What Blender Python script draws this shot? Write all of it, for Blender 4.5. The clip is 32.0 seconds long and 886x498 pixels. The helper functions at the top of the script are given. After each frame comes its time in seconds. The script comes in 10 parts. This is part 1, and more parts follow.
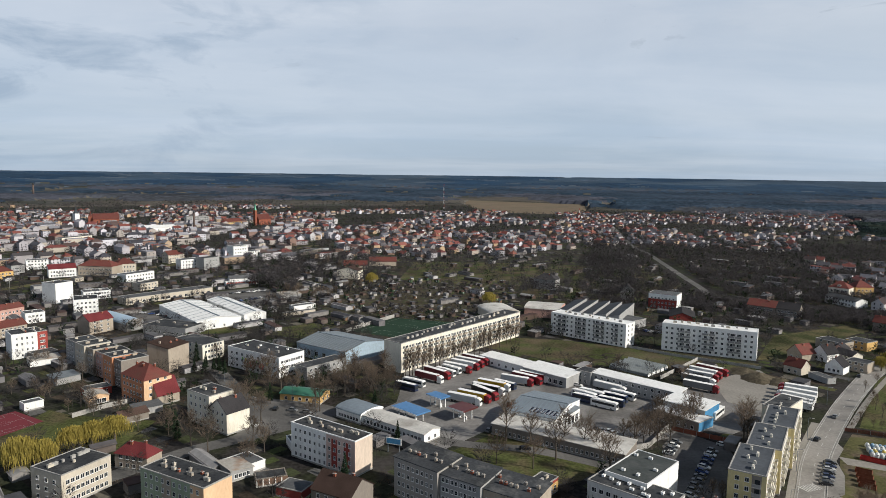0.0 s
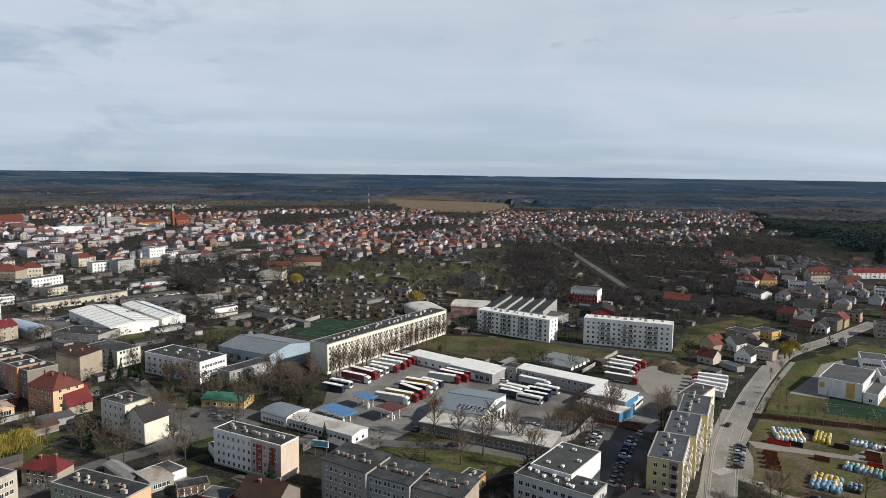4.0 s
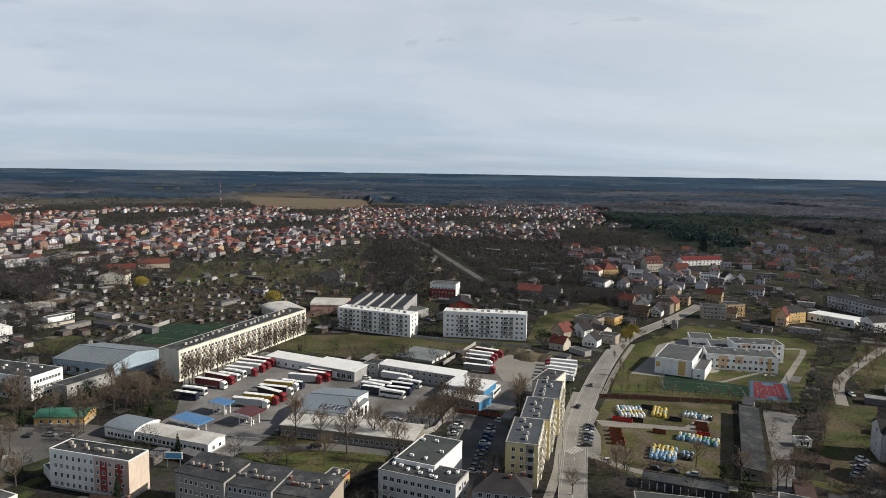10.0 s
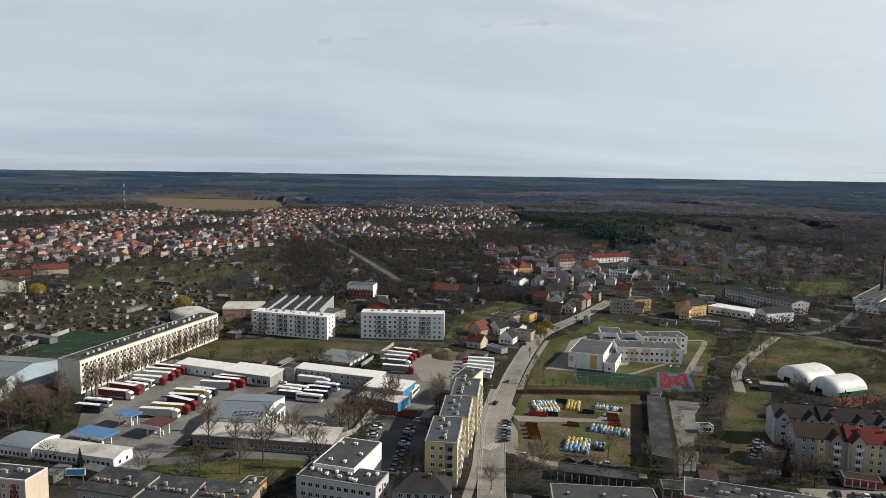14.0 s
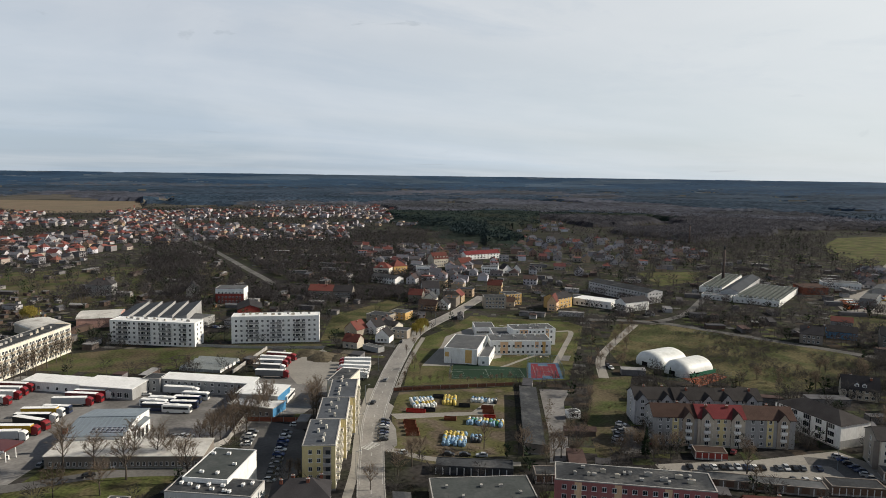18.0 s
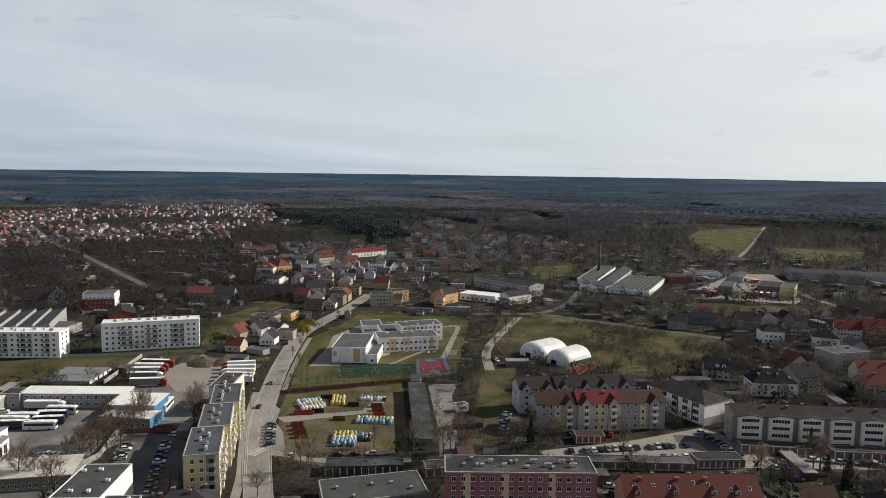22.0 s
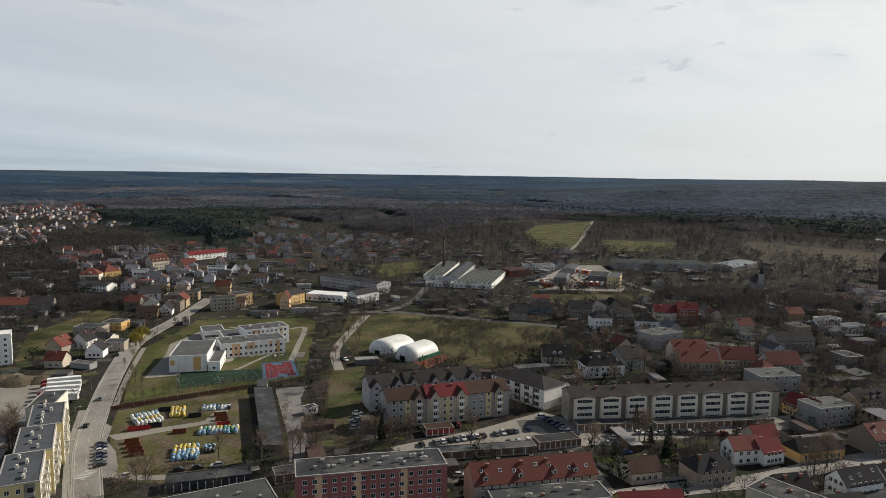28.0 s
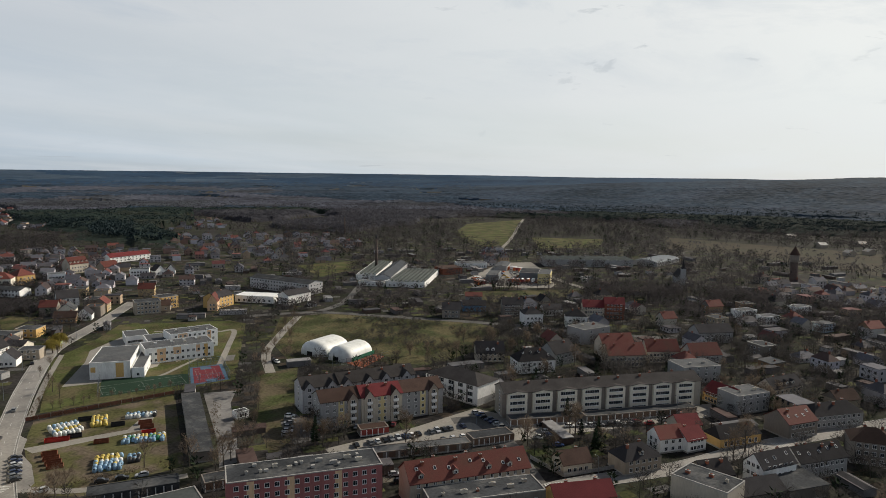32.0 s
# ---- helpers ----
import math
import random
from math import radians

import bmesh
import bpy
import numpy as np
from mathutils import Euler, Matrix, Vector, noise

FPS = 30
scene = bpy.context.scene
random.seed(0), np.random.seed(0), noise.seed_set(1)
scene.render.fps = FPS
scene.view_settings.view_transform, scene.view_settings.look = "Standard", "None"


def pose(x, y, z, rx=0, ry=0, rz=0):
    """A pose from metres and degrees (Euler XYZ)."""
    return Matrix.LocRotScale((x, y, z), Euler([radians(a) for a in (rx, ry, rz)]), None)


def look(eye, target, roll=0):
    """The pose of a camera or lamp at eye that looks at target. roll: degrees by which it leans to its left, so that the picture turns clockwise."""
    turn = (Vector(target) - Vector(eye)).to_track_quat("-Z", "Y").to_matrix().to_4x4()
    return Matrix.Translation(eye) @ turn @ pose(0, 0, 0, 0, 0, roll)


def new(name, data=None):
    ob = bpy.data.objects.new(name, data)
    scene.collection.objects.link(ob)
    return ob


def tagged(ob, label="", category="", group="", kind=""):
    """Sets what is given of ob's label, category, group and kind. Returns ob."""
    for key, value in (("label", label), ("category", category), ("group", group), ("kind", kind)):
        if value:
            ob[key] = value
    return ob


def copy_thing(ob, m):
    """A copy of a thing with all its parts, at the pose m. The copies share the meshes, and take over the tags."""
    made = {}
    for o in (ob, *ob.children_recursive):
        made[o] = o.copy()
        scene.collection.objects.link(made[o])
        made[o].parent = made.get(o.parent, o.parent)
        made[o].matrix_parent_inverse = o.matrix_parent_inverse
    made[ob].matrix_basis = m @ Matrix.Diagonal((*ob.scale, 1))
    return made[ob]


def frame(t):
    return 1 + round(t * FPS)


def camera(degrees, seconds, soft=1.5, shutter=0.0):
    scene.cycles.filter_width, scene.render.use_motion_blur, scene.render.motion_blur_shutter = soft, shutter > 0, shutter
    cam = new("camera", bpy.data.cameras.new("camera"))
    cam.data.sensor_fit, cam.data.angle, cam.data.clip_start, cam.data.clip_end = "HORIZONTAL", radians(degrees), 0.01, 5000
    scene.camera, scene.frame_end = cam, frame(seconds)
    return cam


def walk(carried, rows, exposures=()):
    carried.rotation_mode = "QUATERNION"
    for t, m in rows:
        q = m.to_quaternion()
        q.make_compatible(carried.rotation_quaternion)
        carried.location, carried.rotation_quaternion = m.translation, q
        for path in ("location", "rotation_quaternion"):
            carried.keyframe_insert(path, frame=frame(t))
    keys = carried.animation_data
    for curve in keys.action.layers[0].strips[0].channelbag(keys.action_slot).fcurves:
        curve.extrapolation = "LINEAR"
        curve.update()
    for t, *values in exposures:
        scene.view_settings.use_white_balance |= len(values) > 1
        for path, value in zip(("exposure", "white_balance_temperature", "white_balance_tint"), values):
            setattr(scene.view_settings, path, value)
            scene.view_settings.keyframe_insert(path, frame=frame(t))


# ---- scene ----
cam = camera(65.46, 32.0, soft=0.65)
# A hovering drone 100 m up that only turns: seconds, heading, tilt down, lean.
TURN = [
    (0.0, 0.00, 6.32, -0.74),    (0.5, 1.41, 6.32, -0.74),    (1.0, 2.97, 6.32, -0.74),    (1.5, 3.41, 6.32, -0.75),
    (2.0, 3.98, 6.32, -0.74),    (2.5, 4.51, 6.32, -0.75),    (4.5, 6.95, 6.33, -0.75),    (5.0, 7.88, 6.33, -0.75),
    (5.5, 8.98, 6.33, -0.75),    (6.0, 10.05, 6.34, -0.75),    (6.5, 11.01, 6.36, -0.75),    (7.0, 11.81, 6.37, -0.76),
    (7.5, 12.67, 6.39, -0.77),    (8.0, 13.88, 6.41, -0.78),    (8.5, 14.94, 6.42, -0.79),    (9.0, 16.00, 6.43, -0.80),
    (9.5, 17.11, 6.45, -0.81),    (10.0, 17.90, 6.46, -0.82),    (10.5, 18.63, 6.46, -0.83),    (11.0, 19.37, 6.45, -0.83),
    (11.5, 20.20, 6.44, -0.84),    (12.0, 21.03, 6.41, -0.85),    (12.5, 21.98, 6.39, -0.85),    (13.0, 22.91, 6.36, -0.85),
    (13.5, 23.83, 6.34, -0.85),    (14.0, 24.84, 6.33, -0.84),    (14.5, 25.98, 6.32, -0.83),    (16.5, 30.85, 6.31, -0.81),
    (17.0, 32.32, 6.30, -0.80),    (17.5, 33.87, 6.29, -0.80),    (18.0, 35.31, 6.27, -0.79),    (18.5, 36.65, 6.27, -0.79),
    (19.0, 37.71, 6.28, -0.78),    (19.5, 38.71, 6.30, -0.78),    (20.0, 40.06, 6.33, -0.78),    (20.5, 41.47, 6.34, -0.78),
    (21.0, 42.66, 6.36, -0.79),    (21.5, 43.76, 6.36, -0.80),    (22.0, 44.78, 6.36, -0.81),    (22.5, 45.88, 6.34, -0.82),
    (23.0, 47.07, 6.32, -0.83),    (23.5, 48.44, 6.31, -0.84),    (24.0, 49.60, 6.30, -0.84),    (24.5, 50.55, 6.31, -0.84),
    (25.0, 51.48, 6.31, -0.83),    (25.5, 52.41, 6.32, -0.82),    (27.5, 56.45, 6.32, -0.82),    (28.0, 57.57, 6.33, -0.81),
    (28.5, 58.27, 6.32, -0.81),    (29.0, 58.73, 6.32, -0.81),    (29.5, 59.34, 6.32, -0.81),    (30.0, 59.88, 6.33, -0.81),
    (30.5, 60.62, 6.33, -0.81),    (31.0, 61.52, 6.34, -0.80),    (31.5, 62.59, 6.35, -0.80),    (32.0, 63.20, 6.36, -0.80),
]
PATH = [(t, pose(0, 0, 100, 90 - tilt, lean, -head)) for t, head, tilt, lean in TURN]
walk(cam, PATH, [(0.0, 0.02, 6200, 10), (6.0, 0.04, 6320, 10), (13.0, 0.05, 6460, 10), (20.0, 0.06, 6600, 10), (32.0, -0.03, 6640, 10)])

# ---- world and sun ----
SUN_AZ, SUN_EL = 117.0, 32.0


def sky_world():
    w = bpy.data.worlds.new("sky")
    scene.world = w
    w.use_nodes = True
    nt = w.node_tree
    nt.nodes.clear()
    N, K = nt.nodes.new, nt.links.new
    out, bg = N("ShaderNodeOutputWorld"), N("ShaderNodeBackground")
    sky = N("ShaderNodeTexSky")
    sky.sky_type, sky.sun_disc = "NISHITA", False
    sky.sun_elevation, sky.sun_rotation = radians(SUN_EL), radians(SUN_AZ)
    sky.air_density, sky.dust_density, sky.altitude = 1.0, 0.7, 100
    dim = N("ShaderNodeVectorMath")
    dim.operation = "SCALE"
    dim.inputs["Scale"].default_value = 0.06
    K(sky.outputs[0], dim.inputs[0])
    tc, sep = N("ShaderNodeTexCoord"), N("ShaderNodeSeparateXYZ")
    K(tc.outputs["Generated"], sep.inputs[0])

    def calc(op, a, b, clamp=False):
        m = N("ShaderNodeMath")
        m.operation, m.use_clamp = op, clamp
        for i, v in enumerate((a, b)):
            if isinstance(v, (int, float)):
                m.inputs[i].default_value = v
            else:
                K(v, m.inputs[i])
        return m.outputs[0]

    high = calc("ADD", calc("MAXIMUM", sep.outputs[2], 0.0), 0.07)
    flat = N("ShaderNodeCombineXYZ")
    K(calc("DIVIDE", sep.outputs[0], high), flat.inputs[0])
    K(calc("DIVIDE", sep.outputs[1], high), flat.inputs[1])

    def cloud(scale, sx, sy, detail, low, top, rough=0.55):
        mp = N("ShaderNodeMapping")
        mp.inputs["Scale"].default_value = (sx, sy, 1)
        mp.inputs["Rotation"].default_value = (0, 0, radians(-35))
        K(flat.outputs[0], mp.inputs[0])
        n = N("ShaderNodeTexNoise")
        n.inputs["Scale"].default_value, n.inputs["Detail"].default_value = scale, detail
        n.inputs["Roughness"].default_value = rough
        n.inputs["Distortion"].default_value = 0.4
        K(mp.outputs[0], n.inputs["Vector"])
        r = N("ShaderNodeMapRange")
        r.inputs["From Min"].default_value, r.inputs["From Max"].default_value = low, top
        K(n.outputs["Fac"], r.inputs[0])
        return r.outputs[0]

    veil = cloud(0.12, 0.6, 1.2, 5, 0.28, 0.62)
    thick = cloud(0.35, 0.7, 1.3, 7, 0.42, 0.75)
    banks = cloud(0.75, 0.75, 1.2, 9, 0.5, 0.68, 0.62)
    puffs = cloud(1.1, 0.8, 1.1, 5, 0.68, 0.76)

    def blend(fac, a, b):
        m = N("ShaderNodeMix")
        m.data_type = "RGBA"
        for s, v in ((m.inputs[0], fac), (m.inputs[6], a), (m.inputs[7], b)):
            if isinstance(v, tuple):
                s.default_value = (*v, 1)
            elif isinstance(v, float):
                s.default_value = v
            else:
                K(v, s)
        return m.outputs[2]

    low = N("ShaderNodeMapRange")
    low.inputs["From Min"].default_value, low.inputs["From Max"].default_value = 0.0, 0.2
    K(sep.outputs[2], low.inputs[0])
    haze = blend(low.outputs[0], (0.50, 0.62, 0.755), (0.70, 0.765, 0.85))
    # the veil of cloud is brighter round the sun
    dot = N("ShaderNodeVectorMath")
    dot.operation = "DOT_PRODUCT"
    a, e = radians(SUN_AZ), radians(SUN_EL)
    dot.inputs[1].default_value = (math.sin(a) * math.cos(e), math.cos(a) * math.cos(e), math.sin(e))
    K(tc.outputs["Generated"], dot.inputs[0])
    glow = N("ShaderNodeMapRange")
    glow.inputs["From Min"].default_value, glow.inputs["From Max"].default_value = 0.0, 1.0
    glow.inputs["To Max"].default_value = 0.5
    K(dot.outputs["Value"], glow.inputs[0])
    haze = blend(glow.outputs[0], haze, (1.50, 1.49, 1.35))
    # the veil thins out overhead to a clear sky
    clear = N("ShaderNodeMapRange")
    clear.inputs["From Min"].default_value, clear.inputs["From Max"].default_value = 0.24, 0.35
    clear.inputs["To Min"].default_value, clear.inputs["To Max"].default_value = 1.0, 0.06
    K(sep.outputs[2], clear.inputs[0])
    c = blend(calc("MULTIPLY", calc("ADD", calc("MULTIPLY", veil, 0.25), 0.7, True), clear.outputs[0]), dim.outputs[0], haze)
    c = blend(calc("MULTIPLY", calc("MULTIPLY", thick, 0.3), clear.outputs[0]), c, (0.90, 0.92, 0.95))
    up = N("ShaderNodeMapRange")
    up.inputs["From Min"].default_value, up.inputs["From Max"].default_value = 0.08, 0.24
    K(sep.outputs[2], up.inputs[0])
    c = blend(calc("MULTIPLY", calc("MULTIPLY", banks, up.outputs[0]), 0.5), c, (0.42, 0.53, 0.66))
    c = blend(calc("MULTIPLY", puffs, 0.35), c, (0.42, 0.47, 0.53))
    # soft cloud relief all round, and a darker bank rising in the north-west
    wide = N("ShaderNodeMapping")
    wide.inputs["Scale"].default_value = (1.0, 1.0, 3.2)
    K(tc.outputs["Generated"], wide.inputs[0])

    def billow(scale, low_v, top_v, detail=8):
        n = N("ShaderNodeTexNoise")
        n.inputs["Scale"].default_value, n.inputs["Detail"].default_value, n.inputs["Roughness"].default_value = scale, detail, 0.6
        n.inputs["Distortion"].default_value = 0.5
        K(wide.outputs[0], n.inputs["Vector"])
        r = N("ShaderNodeMapRange")
        r.inputs["From Min"].default_value, r.inputs["From Max"].default_value = low_v, top_v
        K(n.outputs["Fac"], r.inputs[0])
        return r.outputs[0]

    side = N("ShaderNodeVectorMath")
    side.operation = "DOT_PRODUCT"
    side.inputs[1].default_value = (-0.52, 0.78, 0.35)
    K(tc.outputs["Generated"], side.inputs[0])
    near_side = N("ShaderNodeMapRange")
    near_side.inputs["From Min"].default_value, near_side.inputs["From Max"].default_value = 0.86, 0.985
    K(side.outputs["Value"], near_side.inputs[0])
    c = blend(calc("MULTIPLY", billow(2.2, 0.42, 0.7, 5), 0.22), c, (0.93, 0.95, 0.97))
    c = blend(calc("MULTIPLY", calc("MULTIPLY", billow(5.0, 0.46, 0.58), near_side.outputs[0]), 0.75), c, (0.36, 0.46, 0.58))
    c = blend(calc("MULTIPLY", calc("MULTIPLY", billow(9.0, 0.66, 0.71, 4), low.outputs[0]), 0.35), c, (0.40, 0.46, 0.52))
    K(c, bg.inputs[0])
    bg.inputs[1].default_value = 0.88
    K(bg.outputs[0], out.inputs[0])


sky_world()
sun = new("sun", bpy.data.lights.new("sun", "SUN"))
sun.data.energy, sun.data.angle, sun.data.color = 5.0, radians(0.6), (1.0, 0.92, 0.79)
_a, _e = radians(SUN_AZ), radians(SUN_EL)
sun.matrix_world = look((math.sin(_a) * 300, math.cos(_a) * 300, 300), (math.sin(_a) * 300 - math.sin(_a) * math.cos(_e), math.cos(_a) * 300 - math.cos(_a) * math.cos(_e), 300 - math.sin(_e)))

# ---- materials ----
MATS = {}


def surface(name, col, rough=0.8, metal=0.0, fine=1.5, coarse=0.12, amount=0.22, col2=None, patch=(0.5, 0.62), patch_scale=0.2, bump=0.15, rnd=0.0, world=False, stretch=None, ramp=None, island=False, thin=0.0):
    """A weathered surface: grain and stains at two scales, a second colour in patches, a shift from piece to piece."""
    if name in MATS:
        return MATS[name]
    m = bpy.data.materials.new(name)
    MATS[name] = m
    m.use_nodes = True
    nt = m.node_tree
    N, K = nt.nodes.new, nt.links.new
    bsdf = nt.nodes["Principled BSDF"]
    bsdf.inputs["Roughness"].default_value, bsdf.inputs["Metallic"].default_value = rough, metal
    bsdf.inputs["Specular IOR Level"].default_value = 0.4 if rough < 0.6 else 0.1 if rough < 0.9 else 0.06
    if world:
        vec = N("ShaderNodeNewGeometry").outputs["Position"]
    else:
        info, add = N("ShaderNodeObjectInfo"), N("ShaderNodeVectorMath")
        vec = N("ShaderNodeTexCoord").outputs["Object"]
        mul = N("ShaderNodeVectorMath")
        mul.operation = "SCALE"
        mul.inputs[0].default_value = (37, 53, 71)
        K(info.outputs["Random"], mul.inputs["Scale"])
        K(vec, add.inputs[0]), K(mul.outputs[0], add.inputs[1])
        vec = add.outputs[0]
    if stretch:
        mp = N("ShaderNodeMapping")
        mp.inputs["Scale"].default_value = stretch
        K(vec, mp.inputs[0])
        vec = mp.outputs[0]

    def noise_of(scale, detail=4):
        n = N("ShaderNodeTexNoise")
        n.inputs["Scale"].default_value, n.inputs["Detail"].default_value = scale, detail
        K(vec, n.inputs["Vector"])
        return n.outputs["Fac"]

    def calc(op, a, b, clamp=False):
        c = N("ShaderNodeMath")
        c.operation, c.use_clamp = op, clamp
        for i, v in enumerate((a, b)):
            if isinstance(v, (int, float)):
                c.inputs[i].default_value = v
            else:
                K(v, c.inputs[i])
        return c.outputs[0]

    def blend(fac, a, b, mode="MIX"):
        x = N("ShaderNodeMix")
        x.data_type, x.blend_type = "RGBA", mode
        for s, v in ((x.inputs[0], fac), (x.inputs[6], a), (x.inputs[7], b)):
            if isinstance(v, tuple):
                s.default_value = (*v, 1)
            elif isinstance(v, float):
                s.default_value = v
            else:
                K(v, s)
        return x.outputs[2]

    base = tuple(col)
    if ramp:
        r = N("ShaderNodeValToRGB")
        r.color_ramp.interpolation = "CONSTANT"
        while len(r.color_ramp.elements) < len(ramp):
            r.color_ramp.elements.new(0.5)
        for i, cc in enumerate(ramp):
            r.color_ramp.elements[i].position, r.color_ramp.elements[i].color = i / len(ramp), (*cc, 1)
        K(N("ShaderNodeNewGeometry").outputs["Random Per Island"] if island else N("ShaderNodeObjectInfo").outputs["Random"], r.inputs[0])
        base = r.outputs[0]
    if col2:
        p = N("ShaderNodeMapRange")
        p.inputs["From Min"].default_value, p.inputs["From Max"].default_value = patch
        K(noise_of(patch_scale, 6), p.inputs[0])
        base = blend(p.outputs[0], base, tuple(col2))
    f = noise_of(fine, 5)
    mixn = calc("ADD", calc("MULTIPLY", f, 0.5), calc("MULTIPLY", noise_of(coarse, 4), 0.5))
    val = N("ShaderNodeMapRange")
    val.inputs["From Min"].default_value, val.inputs["From Max"].default_value = 0.36, 0.64
    val.inputs["To Min"].default_value, val.inputs["To Max"].default_value = 1 - amount, 1 + amount
    K(mixn, val.inputs[0])
    shade = val.outputs[0]
    if rnd:
        src = N("ShaderNodeNewGeometry").outputs["Random Per Island"] if island else N("ShaderNodeObjectInfo").outputs["Random"]
        shade = calc("MULTIPLY", shade, calc("ADD", calc("MULTIPLY", calc("FRACT", calc("MULTIPLY", src, 7.3), 0.0), 2 * rnd), 1 - rnd))
    v = N("ShaderNodeVectorMath")
    v.operation = "SCALE"
    if isinstance(base, tuple):
        v.inputs[0].default_value = base
    else:
        K(base, v.inputs[0])
    K(shade, v.inputs["Scale"])
    K(v.outputs[0], bsdf.inputs["Base Color"])
    if bump:
        b = N("ShaderNodeBump")
        b.inputs["Strength"].default_value, b.inputs["Distance"].default_value = bump, 0.1
        K(f, b.inputs["Height"])
        K(b.outputs[0], bsdf.inputs["Normal"])
    if thin:  # bundles of fine twigs let light through to their far side
        tr, mx = N("ShaderNodeBsdfTranslucent"), N("ShaderNodeMixShader")
        K(v.outputs[0], tr.inputs[0])
        mx.inputs[0].default_value = thin
        K(bsdf.outputs[0], mx.inputs[1]), K(tr.outputs[0], mx.inputs[2])
        K(mx.outputs[0], nt.nodes["Material Output"].inputs[0])
    return m


def paint(r, g, b, rough=0.75, amount=0.13):
    """Painted render with rain streaks and patches."""
    return surface("render_%d_%d_%d" % (r * 100, g * 100, b * 100), (r, g, b), rough, fine=2.0, coarse=0.15, amount=amount, col2=(r * 0.72, g * 0.7, b * 0.67), patch=(0.56, 0.85), patch_scale=0.22, bump=0.05, stretch=(1, 1, 0.35))


def metal_sheet(name, col, rough=0.45, metal=0.3):
    return surface(name, col, rough, metal, fine=0.8, coarse=0.08, amount=0.14, bump=0.05)


def glass_pane():
    m = bpy.data.materials.new("window_glass")
    m.use_nodes = True
    b = m.node_tree.nodes["Principled BSDF"]
    b.inputs["Base Color"].default_value = (0.025, 0.03, 0.035, 1)
    b.inputs["Roughness"].default_value = 0.08
    b.inputs["IOR"].default_value = 1.5
    return m


GLASS = glass_pane()
WHITE = paint(0.78, 0.78, 0.76)
CREAM = paint(0.50, 0.45, 0.37)
BEIGE = paint(0.36, 0.31, 0.25)
GREYW = paint(0.32, 0.32, 0.315)
DIRTY = paint(0.22, 0.195, 0.17)
YELLOW = paint(0.60, 0.51, 0.27)
PALE = paint(0.70, 0.66, 0.56)
PINK = paint(0.48, 0.30, 0.25)
PEACH = paint(0.66, 0.45, 0.28)
ORANGE = paint(0.52, 0.24, 0.13)
REDP = paint(0.28, 0.06, 0.05)
ROSE = paint(0.33, 0.13, 0.125)
GREENP = paint(0.30, 0.35, 0.25)
OCHRE = paint(0.58, 0.38, 0.15)
BLUEP = paint(0.07, 0.22, 0.40)
BRICK = surface("red_brick", (0.24, 0.085, 0.055), 0.85, fine=6, coarse=0.3, amount=0.3, bump=0.3)
FRAME = surface("white_window_frame", (0.72, 0.72, 0.71), 0.5, amount=0.06, bump=0)
DARKFRAME = surface("brown_window_frame", (0.16, 0.10, 0.07), 0.5, amount=0.1, bump=0)
TAR = surface("roofing_felt", (0.046, 0.049, 0.053), 0.92, fine=1.2, coarse=0.1, amount=0.3, col2=(0.10, 0.10, 0.098), patch=(0.5, 0.7), patch_scale=0.15, rnd=0.2)
TARL = surface("light_roofing_felt", (0.092, 0.096, 0.100), 0.92, fine=1.0, coarse=0.1, amount=0.2, col2=(0.12, 0.12, 0.12), patch=(0.52, 0.75))
LIGHTROOF = surface("white_roof_membrane", (0.74, 0.74, 0.72), 0.6, fine=1.0, coarse=0.1, amount=0.1, col2=(0.5, 0.5, 0.48), patch=(0.55, 0.8))
RUSTROOF = surface("pale_worn_roof", (0.34, 0.32, 0.285), 0.8, fine=1.0, coarse=0.1, amount=0.2, col2=(0.26, 0.17, 0.12), patch=(0.56, 0.68))
TILE = surface("red_roof_tiles", (0.142, 0.048, 0.040), 0.8, fine=4, coarse=0.2, amount=0.25, col2=(0.10, 0.045, 0.035), patch=(0.45, 0.7), rnd=0.25, bump=0.4)
TILED = surface("dark_roof_tiles", (0.04, 0.038, 0.04), 0.93, fine=4, coarse=0.2, amount=0.25, rnd=0.3, bump=0.4)
TILEB = surface("brown_roof_tiles", (0.07, 0.046, 0.038), 0.93, fine=4, coarse=0.2, amount=0.25, rnd=0.3, bump=0.4)
TILEW = surface("dark_red_roof_tiles", (0.135, 0.030, 0.032), 0.85, fine=4, coarse=0.2, amount=0.2, bump=0.4)
WORKSROOF = surface("grey_green_glazed_roof", (0.032, 0.040, 0.037), 0.7, fine=0.8, coarse=0.08, amount=0.3, col2=(0.058, 0.066, 0.062), patch=(0.5, 0.62), patch_scale=0.3)
WORNLIGHT = surface("worn_pale_membrane", (0.50, 0.485, 0.45), 0.75, fine=1.0, coarse=0.1, amount=0.18, col2=(0.32, 0.30, 0.27), patch=(0.5, 0.66), patch_scale=0.12)
BLUEGREY = metal_sheet("blue_grey_sheet", (0.19, 0.225, 0.255), 0.6, 0.1)
STEEL = metal_sheet("grey_steel_sheet", (0.15, 0.17, 0.185), 0.7, 0.0)
BLUEROOF = metal_sheet("blue_steel_sheet", (0.10, 0.24, 0.46))
PALEBLUE = metal_sheet("pale_blue_sheet", (0.42, 0.53, 0.62))
GREENROOF = metal_sheet("green_steel_sheet", (0.06, 0.20, 0.13))
REDSHEET = metal_sheet("red_steel_sheet", (0.12, 0.035, 0.033))
CONC = surface("concrete", (0.33, 0.32, 0.30), 0.85, fine=1.5, coarse=0.15, amount=0.25)
